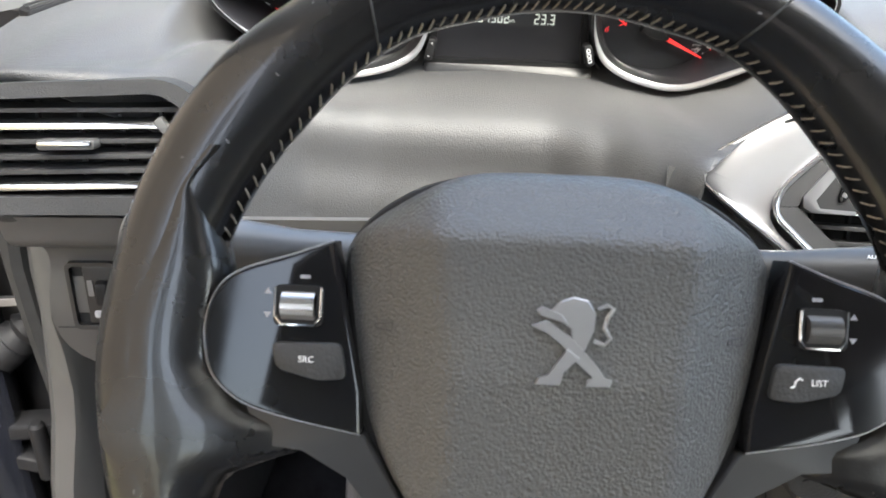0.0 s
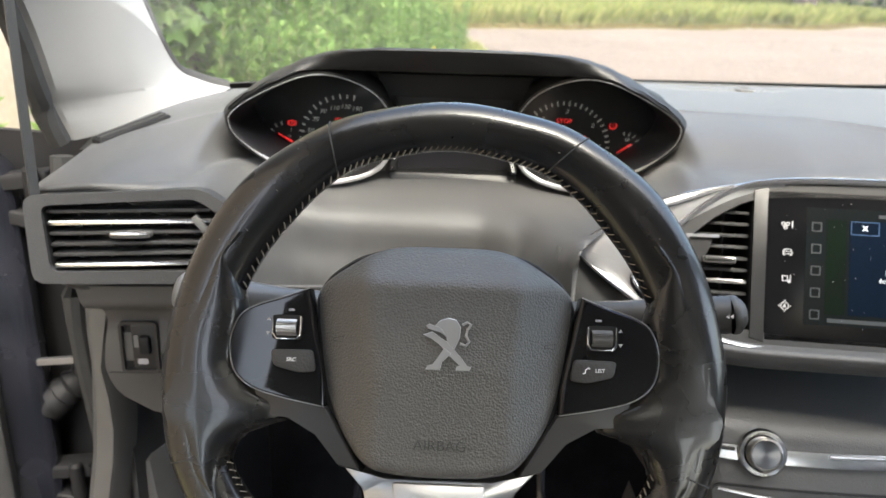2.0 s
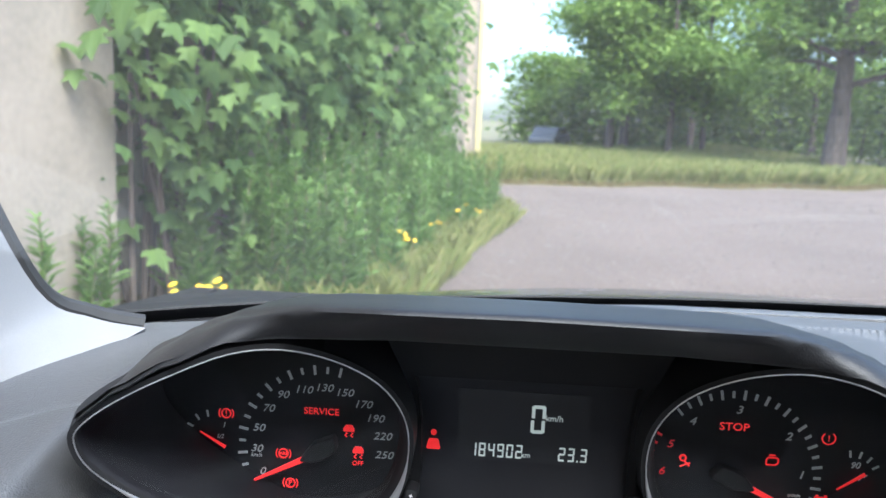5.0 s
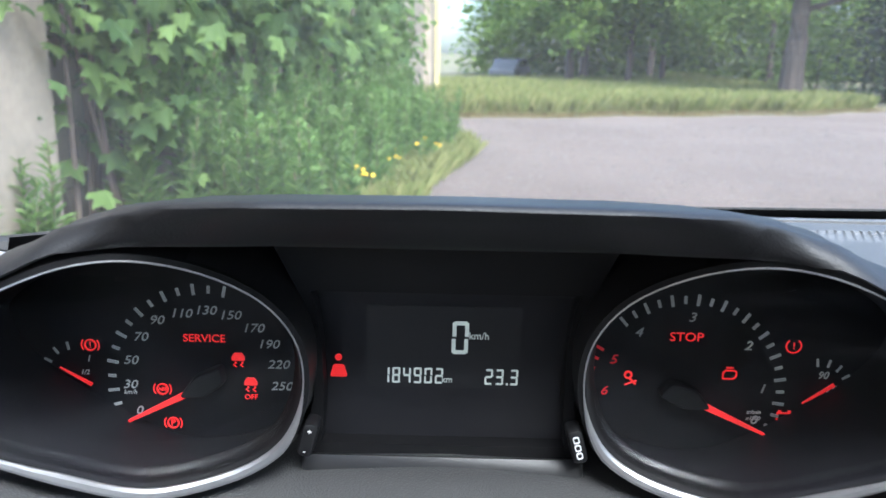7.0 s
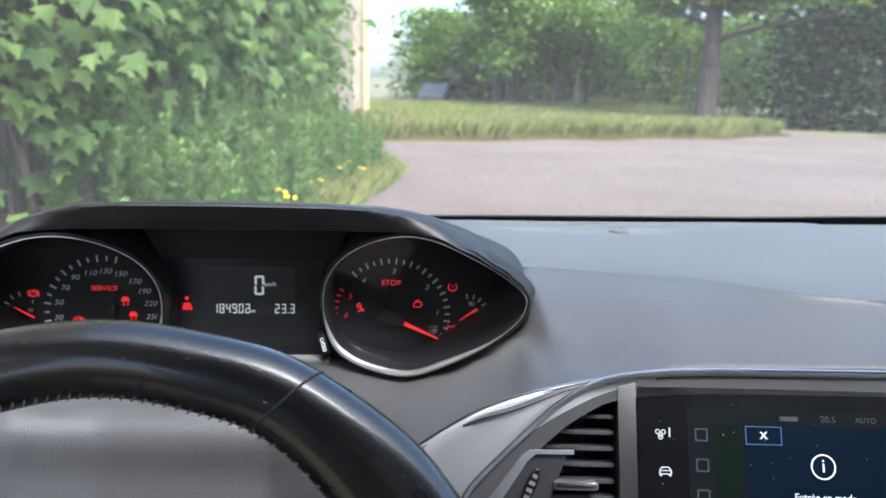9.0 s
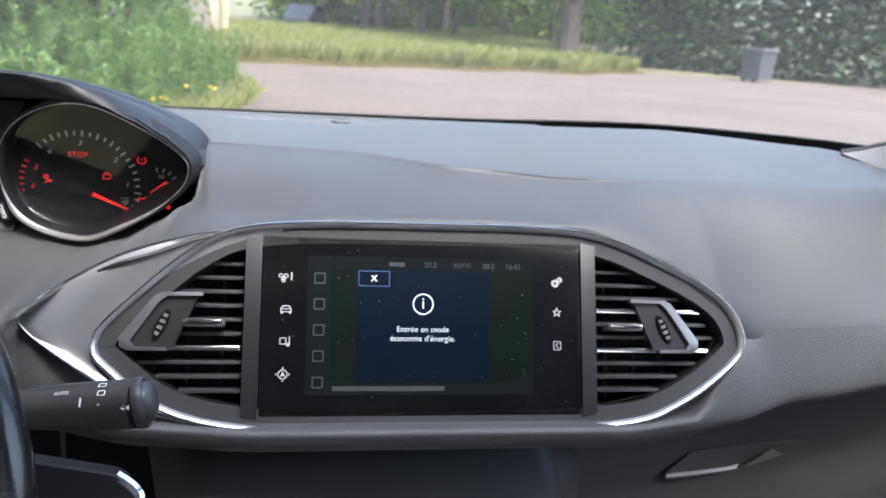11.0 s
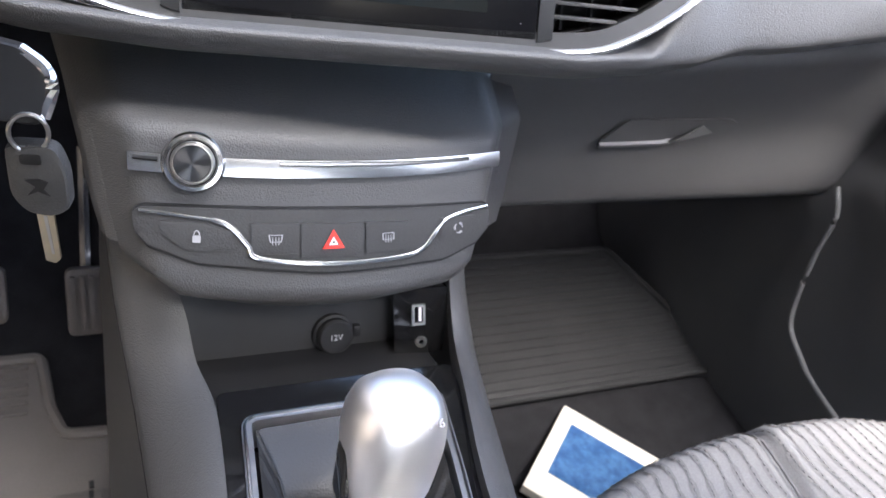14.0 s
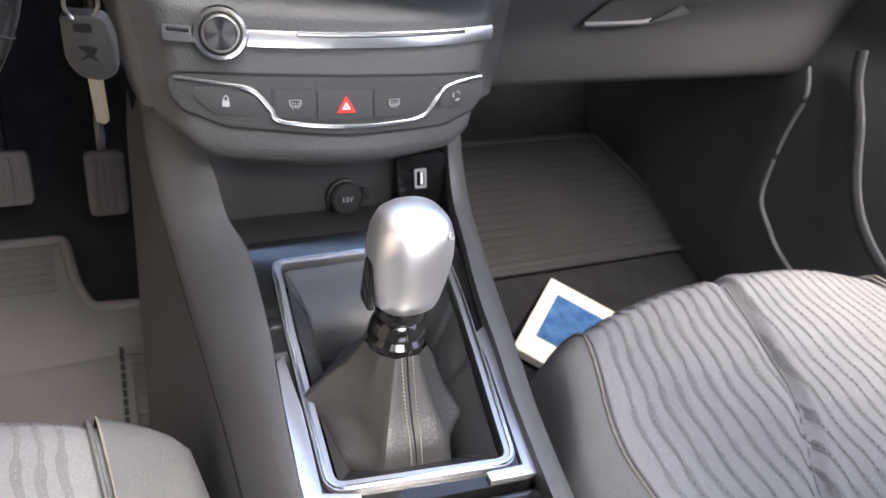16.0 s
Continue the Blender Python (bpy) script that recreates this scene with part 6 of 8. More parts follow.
def insert_outline():
    pts = [(-0.233, -0.013), (-0.212, 0.012), (-0.166, 0.052), (-0.118, 0.068), (0, 0.0715), (0.122, 0.0695), (0.188, 0.048), (0.238, 0.021), (0.2545, -0.006), (0.245, -0.024), (0.2, -0.054), (0.148, -0.068), (0, -0.0715), (-0.122, -0.069), (-0.185, -0.056), (-0.224, -0.028)]
    return [Vector((p.x, p.y)) for p in smooth_line([(x, y, 0) for x, y in pts], 5, True)]


def build_centre_insert():
    t = thing("centre_insert", "satin metal trimmed panel holding screen and vents", "centre panel")
    out = insert_outline()
    part("recess", ring_prism(inset(out, -0.004), inset(out, 0.008), -0.05, 0.0, S), STALK_MID, t, "dark inner surround")
    # funnel-shaped trim: the outer edge stands proud of the inner one
    prof = [(-0.0082, -0.02), (-0.0082, 0.0042), (-0.0074, 0.0052), (-0.0066, 0.0050), (-0.0042, 0.0026), (-0.0034, -0.006)]
    loops = [[S @ Vector((q.x, q.y, z)) for q in inset(out, d)] for d, z in prof]
    ring = [[lp[i % len(out)] for lp in loops] for i in range(len(out) + 1)]
    part("metal_trim", sheet(ring), DIAL_RIM, t, "satin metal trim", angle=50)
    part("trim_highlight", tube([S @ Vector((p.x, p.y, 0.0046)) for p in inset(out, -0.0078)], 0.0011, 6, True, up=S.to_3x3() @ Vector((0, 0, 1))), CHROME, t, "chrome bead")
    # brushed wing running out towards the wheel
    wing = [(-0.292, 0.006), (-0.272, 0.022), (-0.225, 0.050), (-0.17, 0.0665), (-0.11, 0.0755), (-0.118, 0.069), (-0.166, 0.0525), (-0.212, 0.0125), (-0.2345, -0.013), (-0.224, -0.029), (-0.185, -0.058), (-0.15, -0.068), (-0.16, -0.071), (-0.2, -0.062), (-0.245, -0.034), (-0.28, -0.008)]
    upper = smooth_line([(x, y, 0) for x, y in wing[:5]], 5)
    lower = smooth_line([(x, y, 0) for x, y in ((-0.2335, -0.013), (-0.222, 0.003), (-0.195, 0.030), (-0.15, 0.0575), (-0.11, 0.0705))], 5)
    low2 = smooth_line([(x, y, 0) for x, y in ((-0.292, 0.006), (-0.285, -0.006), (-0.25, -0.032), (-0.2, -0.0635), (-0.15, -0.0725))], 5)
    in2 = smooth_line([(x, y, 0) for x, y in ((-0.2335, -0.013), (-0.237, -0.027), (-0.224, -0.043), (-0.19, -0.0630), (-0.145, -0.0712))], 5)
    for edge, inn in ((upper, lower), (low2, in2)):
        rows = []
        for a, b in zip(edge, inn):
            rows.append([S @ Vector((p.x, p.y, z)) for p, z in ((a, -0.014), (a, 0.0025), (a.lerp(b, 0.08), 0.0038), (a.lerp(b, 0.5), 0.001), (a.lerp(b, 0.9), 0.0), (b, -0.012))])
        part("wing", sheet(rows), BRIGHT, t, "brushed aluminium wing", angle=60)
    part("wing_bead", tube([S @ Vector((p.x, p.y, 0.0035)) for p in (low2[::-1] + upper[1:])], 0.0008, 6, up=S.to_3x3() @ Vector((0, 0, 1))), CHROME, t, "chrome bead")
    # vents either side
    for s in (-1, 1):
        if s < 0:
            o = [(-0.1365, 0.058), (-0.1365, -0.060), (-0.18, -0.050), (-0.214, -0.028), (-0.224, -0.013), (-0.205, 0.010), (-0.165, 0.045)]
        else:
            o = [(0.138, 0.060), (0.182, 0.043), (0.230, 0.017), (0.243, -0.006), (0.234, -0.022), (0.19, -0.050), (0.138, -0.062)]
        o = [Vector((x, y)) for x, y in o]
        v = thing("centre_air_vent", "black centre air vent with chrome blade edges", "air vent", "air vents")
        ys = [0.047, 0.0365, 0.026, 0.0155, 0.005, -0.0055, -0.016, -0.0265, -0.037, -0.0475]
        slats_vent(v, o, S @ pose(0, 0, -0.004), ys, (s * 0.163 - 0.002, 0.0015, 0.030), [-0.016] if s < 0 else [0.0155, -0.016], depth=0.045, uprights=(s * 0.155, s * 0.18, s * 0.205))
        part("divider", prism([(s * 0.1245, 0.069), (s * 0.1365, 0.066), (s * 0.1365, -0.066), (s * 0.1245, -0.069)] if s > 0 else [(s * 0.1245, 0.069), (s * 0.1245, -0.069), (s * 0.1365, -0.066), (s * 0.1365, 0.066)], -0.03, 0.0015, S, 0.001), STALK, v, "dark grey divider")
        # flow lever: a bent satin frame with a ribbed thumb strip
        k = s
        lever = [(0.166, 0.0240), (0.195, 0.0236), (0.2005, 0.0205), (0.2235, -0.0095), (0.2225, -0.0165), (0.217, -0.0192), (0.19, -0.0192), (0.19, -0.0168), (0.2125, -0.0165), (0.2155, -0.0115), (0.1965, 0.0165), (0.191, 0.0212), (0.166, 0.0214)]
        lever = [(k * x, y) for x, y in lever]
        lv = part("flow_lever", prism(lever if s < 0 else lever[::-1], -0.004, 0.0022, S, 0.0008), SATIN, v, "satin flow lever")
        plate = [(k * 0.170, 0.0206), (k * 0.191, 0.0212), (k * 0.1965, 0.0165), (k * 0.2155, -0.0115), (k * 0.2125, -0.0165), (k * 0.186, -0.0168)]
        part("lever_plate", prism(plate if s < 0 else plate[::-1], -0.006, -0.0008, S), STALK, lv, "dark grey lever plate")
        roll = S @ pose(k * 0.1945, 0.0, 0, 0, 0, -k * 66)
        part("thumb_wheel", prism([(0.0125 * math.cos(i * 0.3142), 0.0038 * math.sin(i * 0.3142)) for i in range(20)], -0.006, 0.0012, roll, 0.0008), PIANO, lv, "black thumb wheel")
        for i in range(4):
            part("rib", box(0.0026, 0.0042 - 0.0006 * abs(i - 1.5), 0.0008, roll @ pose(-0.0072 + 0.0048 * i, 0, 0.0012)), RIM_PALE, lv, "pale rib")
    return t


build_centre_insert()


def build_screen():
    t = thing("touch_screen", "dim lit touch screen showing a blue message box", "screen")
    part("glass", prism(rect(0.2475, 0.134, 0.002), -0.02, 0.0, S, 0.0003), SCREEN_DARK, t, "gloss black glass")
    part("picture", prism(rect(0.1755, 0.1045, 0, -0.003, 0.001), 0, 0.0004, S), SCREEN_LIT, t)
    part("map_left", prism(rect(0.017, 0.084, 0, -0.0645, 0.001), 0.0004, 0.0006, S), SCREEN_GREEN, t)
    part("map_right", prism(rect(0.032, 0.084, 0, 0.067, 0.001), 0.0004, 0.0006, S), SCREEN_GREEN, t)
    part("message_box", prism(rect(0.103, 0.084, 0, -0.0015, 0.001), 0.0004, 0.0008, S), SCREEN_BLUE, t, "dark blue message box")
    part("close_box", ring_prism(rect(0.024, 0.012, 0, -0.0405, 0.0365), rect(0.0228, 0.0108, 0, -0.0405, 0.0365), 0.0008, 0.001, S), SCREEN_BLUE2, t)
    text("close_mark", "x", 0.0105, S @ pose(-0.0405, 0.0375, 0.001), SCREEN_TEXT, t)
    part("info_ring", ring_prism([(0.0082 * math.cos(i * 0.2618), 0.0082 * math.sin(i * 0.2618)) for i in range(24)], [(0.0072 * math.cos(i * 0.2618), 0.0072 * math.sin(i * 0.2618)) for i in range(24)], 0.0008, 0.001, S @ pose(-0.0025, 0.0175, 0)), SCREEN_TEXT, t)
    text("info_mark", "i", 0.0125, S @ pose(-0.0025, 0.0178, 0.001), SCREEN_TEXT, t)
    text("message", "Entrée en mode", 0.0062, S @ pose(-0.0025, -0.002, 0.001), SCREEN_TEXT, t)
    text("message", "économie d'énergie.", 0.0062, S @ pose(-0.0025, -0.0090, 0.001), SCREEN_TEXT, t)
    text("status", "20.5", 0.006, S @ pose(0.003, 0.0478, 0.0006), SCREEN_GREY, t)
    text("status", "20.5", 0.006, S @ pose(0.049, 0.0478, 0.0006), SCREEN_GREY, t)
    text("status", "AUTO", 0.005, S @ pose(0.028, 0.0478, 0.0006), SCREEN_GREY, t)
    text("status", "16:41", 0.006, S @ pose(0.069, 0.0478, 0.0006), SCREEN_GREY, t)
    part("status_bar", box(0.012, 0.003, 0.0003, S @ pose(-0.023, 0.0478, 0.0006)), SCREEN_GREY, t)
    part("street_bar", box(0.085, 0.0035, 0.0003, S @ pose(-0.028, -0.0465, 0.0006)), SCREEN_GREY, t, "dim bar of lettering")
    for i in range(5):
        part("side_symbol", ring_prism(rect(0.0085, 0.0085, 0.001), rect(0.0065, 0.0065, 0.001), 0.0004, 0.0006, S @ pose(-0.0815, 0.036 - 0.0195 * i, 0)), SCREEN_GREY, t)
    # touch keys printed in the black border: heater, car, music, route; gears, star, phone
    L, R = -0.106, 0.1045

    def loop(cx, cy, r, w=0.0007, z=0.0002, sides=16):
        return ring_prism([(r * math.cos(6.2832 * i / sides), r * math.sin(6.2832 * i / sides)) for i in range(sides)], [((r - w) * math.cos(6.2832 * i / sides), (r - w) * math.sin(6.2832 * i / sides)) for i in range(sides)], 0, 0.0004, S @ pose(cx, cy, z))
    bm = loop(L - 0.0025, 0.0355, 0.0016)
    for a in range(3):
        bm2 = loop(L - 0.0025 + 0.0022 * math.cos(a * 2.1 + 0.5), 0.0362 + 0.0022 * math.sin(a * 2.1 + 0.5), 0.0017)
        me = bpy.data.meshes.new("tmp")
        bm2.to_mesh(me)
        bm.from_mesh(me)
        bm2.free()
    box(0.0009, 0.006, 0.0004, S @ pose(L + 0.0035, 0.037, 0.0002), 0, bm)
    part("heater_symbol", bm, ICON, t)
    bm = ring_prism(rounded([(-0.0042, -0.002), (0.0042, -0.002), (0.0042, 0.0005), (0.0026, 0.003), (-0.0026, 0.003), (-0.0042, 0.0005)], 0.0008), rounded([(-0.0034, -0.0013), (0.0034, -0.0013), (0.0034, 0.0003), (0.0021, 0.0023), (-0.0021, 0.0023), (-0.0034, 0.0003)], 0.0006), 0, 0.0004, S @ pose(L, 0.012, 0.0002))
    box(0.007, 0.0006, 0.0004, S @ pose(L, 0.0125, 0.0002), 0, bm)
    for dx in (-0.003, 0.003):
        box(0.0014, 0.0012, 0.0004, S @ pose(L + dx, 0.0095, 0.0002), 0, bm)
    part("car_symbol", bm, ICON, t)
    bm = ring_prism(rect(0.005, 0.0052, 0.0008), rect(0.0036, 0.0038, 0.0005), 0, 0.0004, S @ pose(L - 0.0015, -0.0115, 0.0002))
    box(0.0007, 0.006, 0.0004, S @ pose(L + 0.0032, -0.011, 0.0002), 0, bm)
    lathe([(0, 0.0004), (0.0014, 0.0004), (0.0014, 0)], S @ pose(L + 0.0022, -0.0142, 0.0002), 12, bm)
    part("music_symbol", bm, ICON, t)
    bm = loop(L - 0.001, -0.036, 0.0037)
    prism([(0, 0.0024), (-0.0019, -0.002), (0, -0.001), (0.0019, -0.002)], 0, 0.0004, S @ pose(L - 0.001, -0.036, 0.0002), 0, bm)
    for a in range(4):
        prism([(0.0044, -0.0009), (0.0056, 0), (0.0044, 0.0009)], 0, 0.0004, S @ pose(L - 0.001, -0.036, 0.0002, 0, 0, 90 * a), 0, bm)
    part("route_symbol", bm, ICON, t)
    for (x, y, r), nm in zip(((R - 0.0012, 0.0355, 0.0026), (R + 0.0026, 0.0385, 0.0018)), ("gear_symbol", "gear_symbol")):
        bm = loop(x, y, r, r * 0.55)
        for a in range(8):
            box(r * 0.35, r * 0.35, 0.0004, S @ pose(x, y, 0.0002, 0, 0, 45 * a) @ pose(r * 1.12, 0, 0), 0, bm)
        part(nm, bm, ICON, t)
    star = [((0.0042 if i % 2 == 0 else 0.0018) * math.cos(math.pi / 2 + i * math.pi / 5), (0.0042 if i % 2 == 0 else 0.0018) * math.sin(math.pi / 2 + i * math.pi / 5)) for i in range(10)]
    part("star_symbol", ring_prism(star, scaled(star, 0.55), 0, 0.0004, S @ pose(R, 0.0125, 0.0002)), ICON, t)
    bm = ring_prism(rect(0.0062, 0.007, 0.001), rect(0.005, 0.0058, 0.0008), 0, 0.0004, S @ pose(R, -0.0135, 0.0002))
    tube([S @ Vector((R + 0.001, -0.0112, 0.0004)), S @ Vector((R - 0.001, -0.0135, 0.0004)), S @ Vector((R + 0.001, -0.0158, 0.0004))], 0.0005, 5, bm=bm)
    part("phone_symbol", bm, ICON, t)
    # settled dust on the glass
    dust = bmesh.new()
    for i in range(70):
        d = rng.uniform(0.0002, 0.0005)
        box(d, d * rng.uniform(0.7, 2.0), 0.0002, S @ pose(rng.uniform(-0.118, 0.118), rng.uniform(-0.062, 0.062), 0.0012, 0, 0, rng.uniform(0, 90)), 0, dust)
    part("dust", dust, GREY_INK, t, "pale dust specks")["kind"] = "stuff"
    return t


build_screen()

# lower soft lip under the insert, running on as the pad's lower roll
rows = []
for i in range(105):
    x = 0.10 + 1.05 * i / 104
    ky, kz, up = ease([(0.10, 0.03, 0.012, 0.0), (0.2, 0.004, 0.004, 0.0), (0.28, 0.0, 0.0, 0.0), (0.56, 0.0, 0.0, 0.0), (0.62, 0.008, 0.003, 0.0), (0.66, 0.018, 0.007, 0.012), (0.73, 0.034, 0.018, 0.03), (0.92, 0.054, 0.039, 0.03), (1.15, 0.078, 0.064, 0.03)], x)
    y0 = 0.2275 - 0.079 * (x - 0.2) + ky
    z0 = 0.521 + kz
    e = min(1, max(0, (x - 0.63) / 0.07))
    q = dash_line(L_EDGE, x)
    p1 = Vector((x, y0 + 0.02, z0 + 0.004)).lerp(q + Vector((0, 0.006, 0.012)), e)
    p2 = Vector((x, y0 - 0.016, z0 + 0.001)).lerp(q + Vector((0, -0.0012, -0.006)), e)
    rows.append(smooth_line([p1, p2, (x, y0 - 0.0205, z0 - 0.006), (x, y0 - 0.0165, z0 - 0.0145), (x, y0 - 0.006, z0 - 0.0225), (x, y0 + 0.03, z0 - 0.031), (x, y0 + 0.10, z0 - 0.036)], 4))
top_line = smooth_line([(0.100, 0.262, 0.592), (0.121, 0.258, 0.584), (0.143, 0.256, 0.564), (0.165, 0.251, 0.553), (0.185, 0.247, 0.546), (0.215, 0.24, 0.538)], 4)
low_line = smooth_line([(0.100, 0.25, 0.520), (0.121, 0.246, 0.516), (0.143, 0.242, 0.512), (0.165, 0.24, 0.510), (0.185, 0.238, 0.508), (0.215, 0.235, 0.506)], 4)
part("pad_return", sheet([[a, a.lerp(b, 0.35) + Vector((0, -0.005, 0)), a.lerp(b, 0.75) + Vector((0, -0.006, 0)), b] for a, b in zip(top_line, low_line)], thick=0.002), PAD, DASH, "soft pad below the metal wing", angle=60)
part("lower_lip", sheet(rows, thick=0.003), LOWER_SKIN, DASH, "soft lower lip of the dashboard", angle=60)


# ---- centre console ----
def build_console():
    t = thing("centre_console", "dark grey centre console with knob, keys and gear surround", "centre console")
    # upper bulging panel, a shallow bow across with rolled edges
    nu, nv = 44, 26
    rows = []
    for i in range(nu + 1):
        u = i / nu * 2 - 1
        row = []
        for j in range(nv + 1):
            v = j / nv
            z = 0.495 - 0.150 * v
            half = ease([(0, 0.158), (0.25, 0.146), (0.6, 0.138), (0.8, 0.132), (0.93, 0.112), (1, 0.085)], v)[0]
            x = 0.3695 + u * half + (0.012 * (1 - v) * max(0, u))
            y = 0.182 - 0.052 * v + 0.022 * abs(u) ** 2.2 + 0.05 * max(0, abs(u) - 0.86) / 0.14 * 0.5
            y += 0.065 * max(0, 0.22 - v) / 0.22
            y += 0.02 * max(0, v - 0.90) / 0.10
            row.append((x, y, z - 0.03 * (x - 0.3695)))
        rows.append(row)
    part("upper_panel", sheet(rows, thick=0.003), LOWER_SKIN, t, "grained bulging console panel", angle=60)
    # flanks folding back behind the panel's side edges
    for s, r, k in ((-1, rows[0], 1.0), (1, rows[-1], 2.6)):
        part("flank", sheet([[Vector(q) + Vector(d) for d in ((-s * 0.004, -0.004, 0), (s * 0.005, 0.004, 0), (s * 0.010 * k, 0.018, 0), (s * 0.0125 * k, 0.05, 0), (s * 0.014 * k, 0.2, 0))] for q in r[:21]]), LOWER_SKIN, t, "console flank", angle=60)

    def face(x, z, lift=0.0):
        """A frame on the upper panel at x, z."""
        v = (0.495 - z) / 0.150
        z -= 0.03 * (x - 0.3695)
        half = ease([(0, 0.158), (0.25, 0.146), (0.6, 0.138), (0.8, 0.132), (0.93, 0.112), (1, 0.085)], v)[0]
        u = (x - 0.3695) / half
        y = 0.182 - 0.052 * v + 0.022 * abs(u) ** 2.2
        slope = 0.022 * 2.2 * abs(u) ** 1.2 * math.copysign(1, u) / half
        m = frame_at((x, y, z), (1, slope, 0), (0, 0.052 / 0.150, 1))
        return m @ pose(0, 0, lift)

    def strip(xs, z0s, z1s, lift, thick=0.003):
        return sheet([[face(x, a) @ Vector((0, 0, l)) for a, l in ((z1 + 0.0005, lift - thick), (z1, lift), ((z0 + z1) / 2, lift + 0.0006), (z0, lift), (z0 - 0.0005, lift - thick))] for x, z0, z1 in zip(xs, z0s, z1s)])
    # chrome strip with the volume knob
    xs = [0.245 + 0.260 * i / 26 for i in range(27)]
    zs = [0.4460 - 0.0045 * (0.505 - x) / 0.26 for x in xs]
    sl = part("chrome_strip", strip(xs, [z - 0.0055 for z in zs], [z + 0.0055 for z in zs], 0.004), STRIP, t, "polished chrome strip")
    part("strip_slot", strip(xs[9:24], [z + 0.002 for z in zs[9:24]], [z + 0.004 for z in zs[9:24]], 0.0052, 0.001), ALU, sl)
    part("slot", strip([0.248 + 0.002 * i for i in range(8)], [0.4430] * 8, [0.4448] * 8, 0.0052, 0.001), BLACK, sl)
    k = face(0.2825, 0.4440) @ Matrix.Scale(0.79, 4)
    kn = part("volume_knob", lathe([(0.0245, -0.004), (0.0245, 0.007), (0.0225, 0.010), (0.0195, 0.0105), (0.0180, 0.0085), (0.0175, 0.008)], k, 48), CHROME, t, "chrome volume knob")
    part("knob_groove", lathe([(0.0182, 0.006), (0.0182, 0.0085), (0.0165, 0.0085), (0.0165, 0.006)], k, 48), BLACK, kn)
    part("knob_body", lathe([(0.0167, 0.004), (0.0167, 0.0185), (0.0155, 0.0205), (0.0145, 0.0208), (0.0142, 0.0196), (0, 0.0196)], k, 48), STEEL, kn, "spun metal knob face")
    spun = bpy.data.materials.new("spun dark metal")
    spun.use_nodes = True
    b = spun.node_tree.nodes["Principled BSDF"]
    b.inputs["Base Color"].default_value, b.inputs["Metallic"].default_value, b.inputs["Roughness"].default_value = (0.12, 0.12, 0.125, 1), 1.0, 0.28
    b.inputs["Anisotropic"].default_value = 0.9
    tg = spun.node_tree.nodes.new("ShaderNodeTangent")
    tg.direction_type, tg.axis = "RADIAL", "Z"
    spun.node_tree.links.new(tg.outputs["Tangent"], b.inputs["Tangent"])
    face_ob = part("knob_face", lathe([(0.0141, 0.0), (0.0136, 0.0006), (0, 0.0006)], ONE, 48), spun, kn, "spun dark face")
    face_ob.matrix_basis = k @ pose(0, 0, 0.0196)
    # key bank in its dark frame
    def dip(x):
        return 0.003 + 0.003 * ((x - 0.372) / 0.126) ** 2
    fx = [0.372 - 0.126 * math.cos(math.pi * i / 44) for i in range(45)]
    top = [ease([(0.246, 0.4165), (0.248, 0.419), (0.252, 0.4205), (0.27, 0.421), (0.37, 0.421), (0.47, 0.421), (0.492, 0.4205), (0.496, 0.419), (0.498, 0.4165)], x)[0] - dip(x) for x in fx]
    bot = [ease([(0.246, 0.411), (0.248, 0.406), (0.255, 0.3985), (0.285, 0.389), (0.37, 0.383), (0.455, 0.386), (0.485, 0.394), (0.498, 0.404)], x)[0] - dip(x) - 0.002 for x in fx]
    part("key_gap", strip(fx, [z - 0.0018 for z in bot], [z + 0.0016 for z in top], 0.0018, 0.002), BLACK, t)
    part("key_bank", strip(fx, bot, top, 0.0026, 0.002), PAD_DARK, t, "grey key bank")
    sw = part("chrome_sweep", tube(smooth_line([face(x, z - dip(x), 0.0042).translation for x, z in ((0.250, 0.4185), (0.275, 0.4165), (0.295, 0.414), (0.305, 0.409), (0.314, 0.399), (0.322, 0.3905), (0.37, 0.3865), (0.42, 0.3885), (0.438, 0.3935), (0.449, 0.405), (0.458, 0.4125), (0.475, 0.4165), (0.495, 0.4185))], 5), [0.0013] * 10 + [0.002] * 36 + [0.0014] * 15, 8, flat=0.5, up=(0, -1, 0.4)), CHROME, t, "swept chrome accent")
    for x0, x1, z0, z1, sk in ((0.262, 0.304, 0.3955, 0.4125, 1), (0.316, 0.3465, 0.3935, 0.4125, 0), (0.348, 0.3915, 0.3915, 0.4125, 0), (0.393, 0.4255, 0.393, 0.4125, 0), (0.452, 0.482, 0.3975, 0.413, -1)):
        xs = [x0 + (x1 - x0) * i / 10 for i in range(11)]
        zt = [z1 - dip(xs[i]) - (0.012 * max(0, (i / 10 - 0.6)) if sk > 0 else 0) for i in range(11)]
        zb = [z0 - dip(xs[i]) + (0.010 * max(0, 0.3 - i / 10) / 0.3 if sk > 0 else 0) + (0.006 * max(0, i / 10 - 0.7) / 0.3 if sk < 0 else 0) for i in range(11)]
        kb = part("key", strip(xs, zb, zt, 0.0042, 0.0025), PAD_DARK, t, "dark grey key")
        cx, cz = (x0 + x1) / 2, (z0 + z1) / 2
        f = face(cx, cz - dip(cx), 0.0053)
        ink = GREY_INK
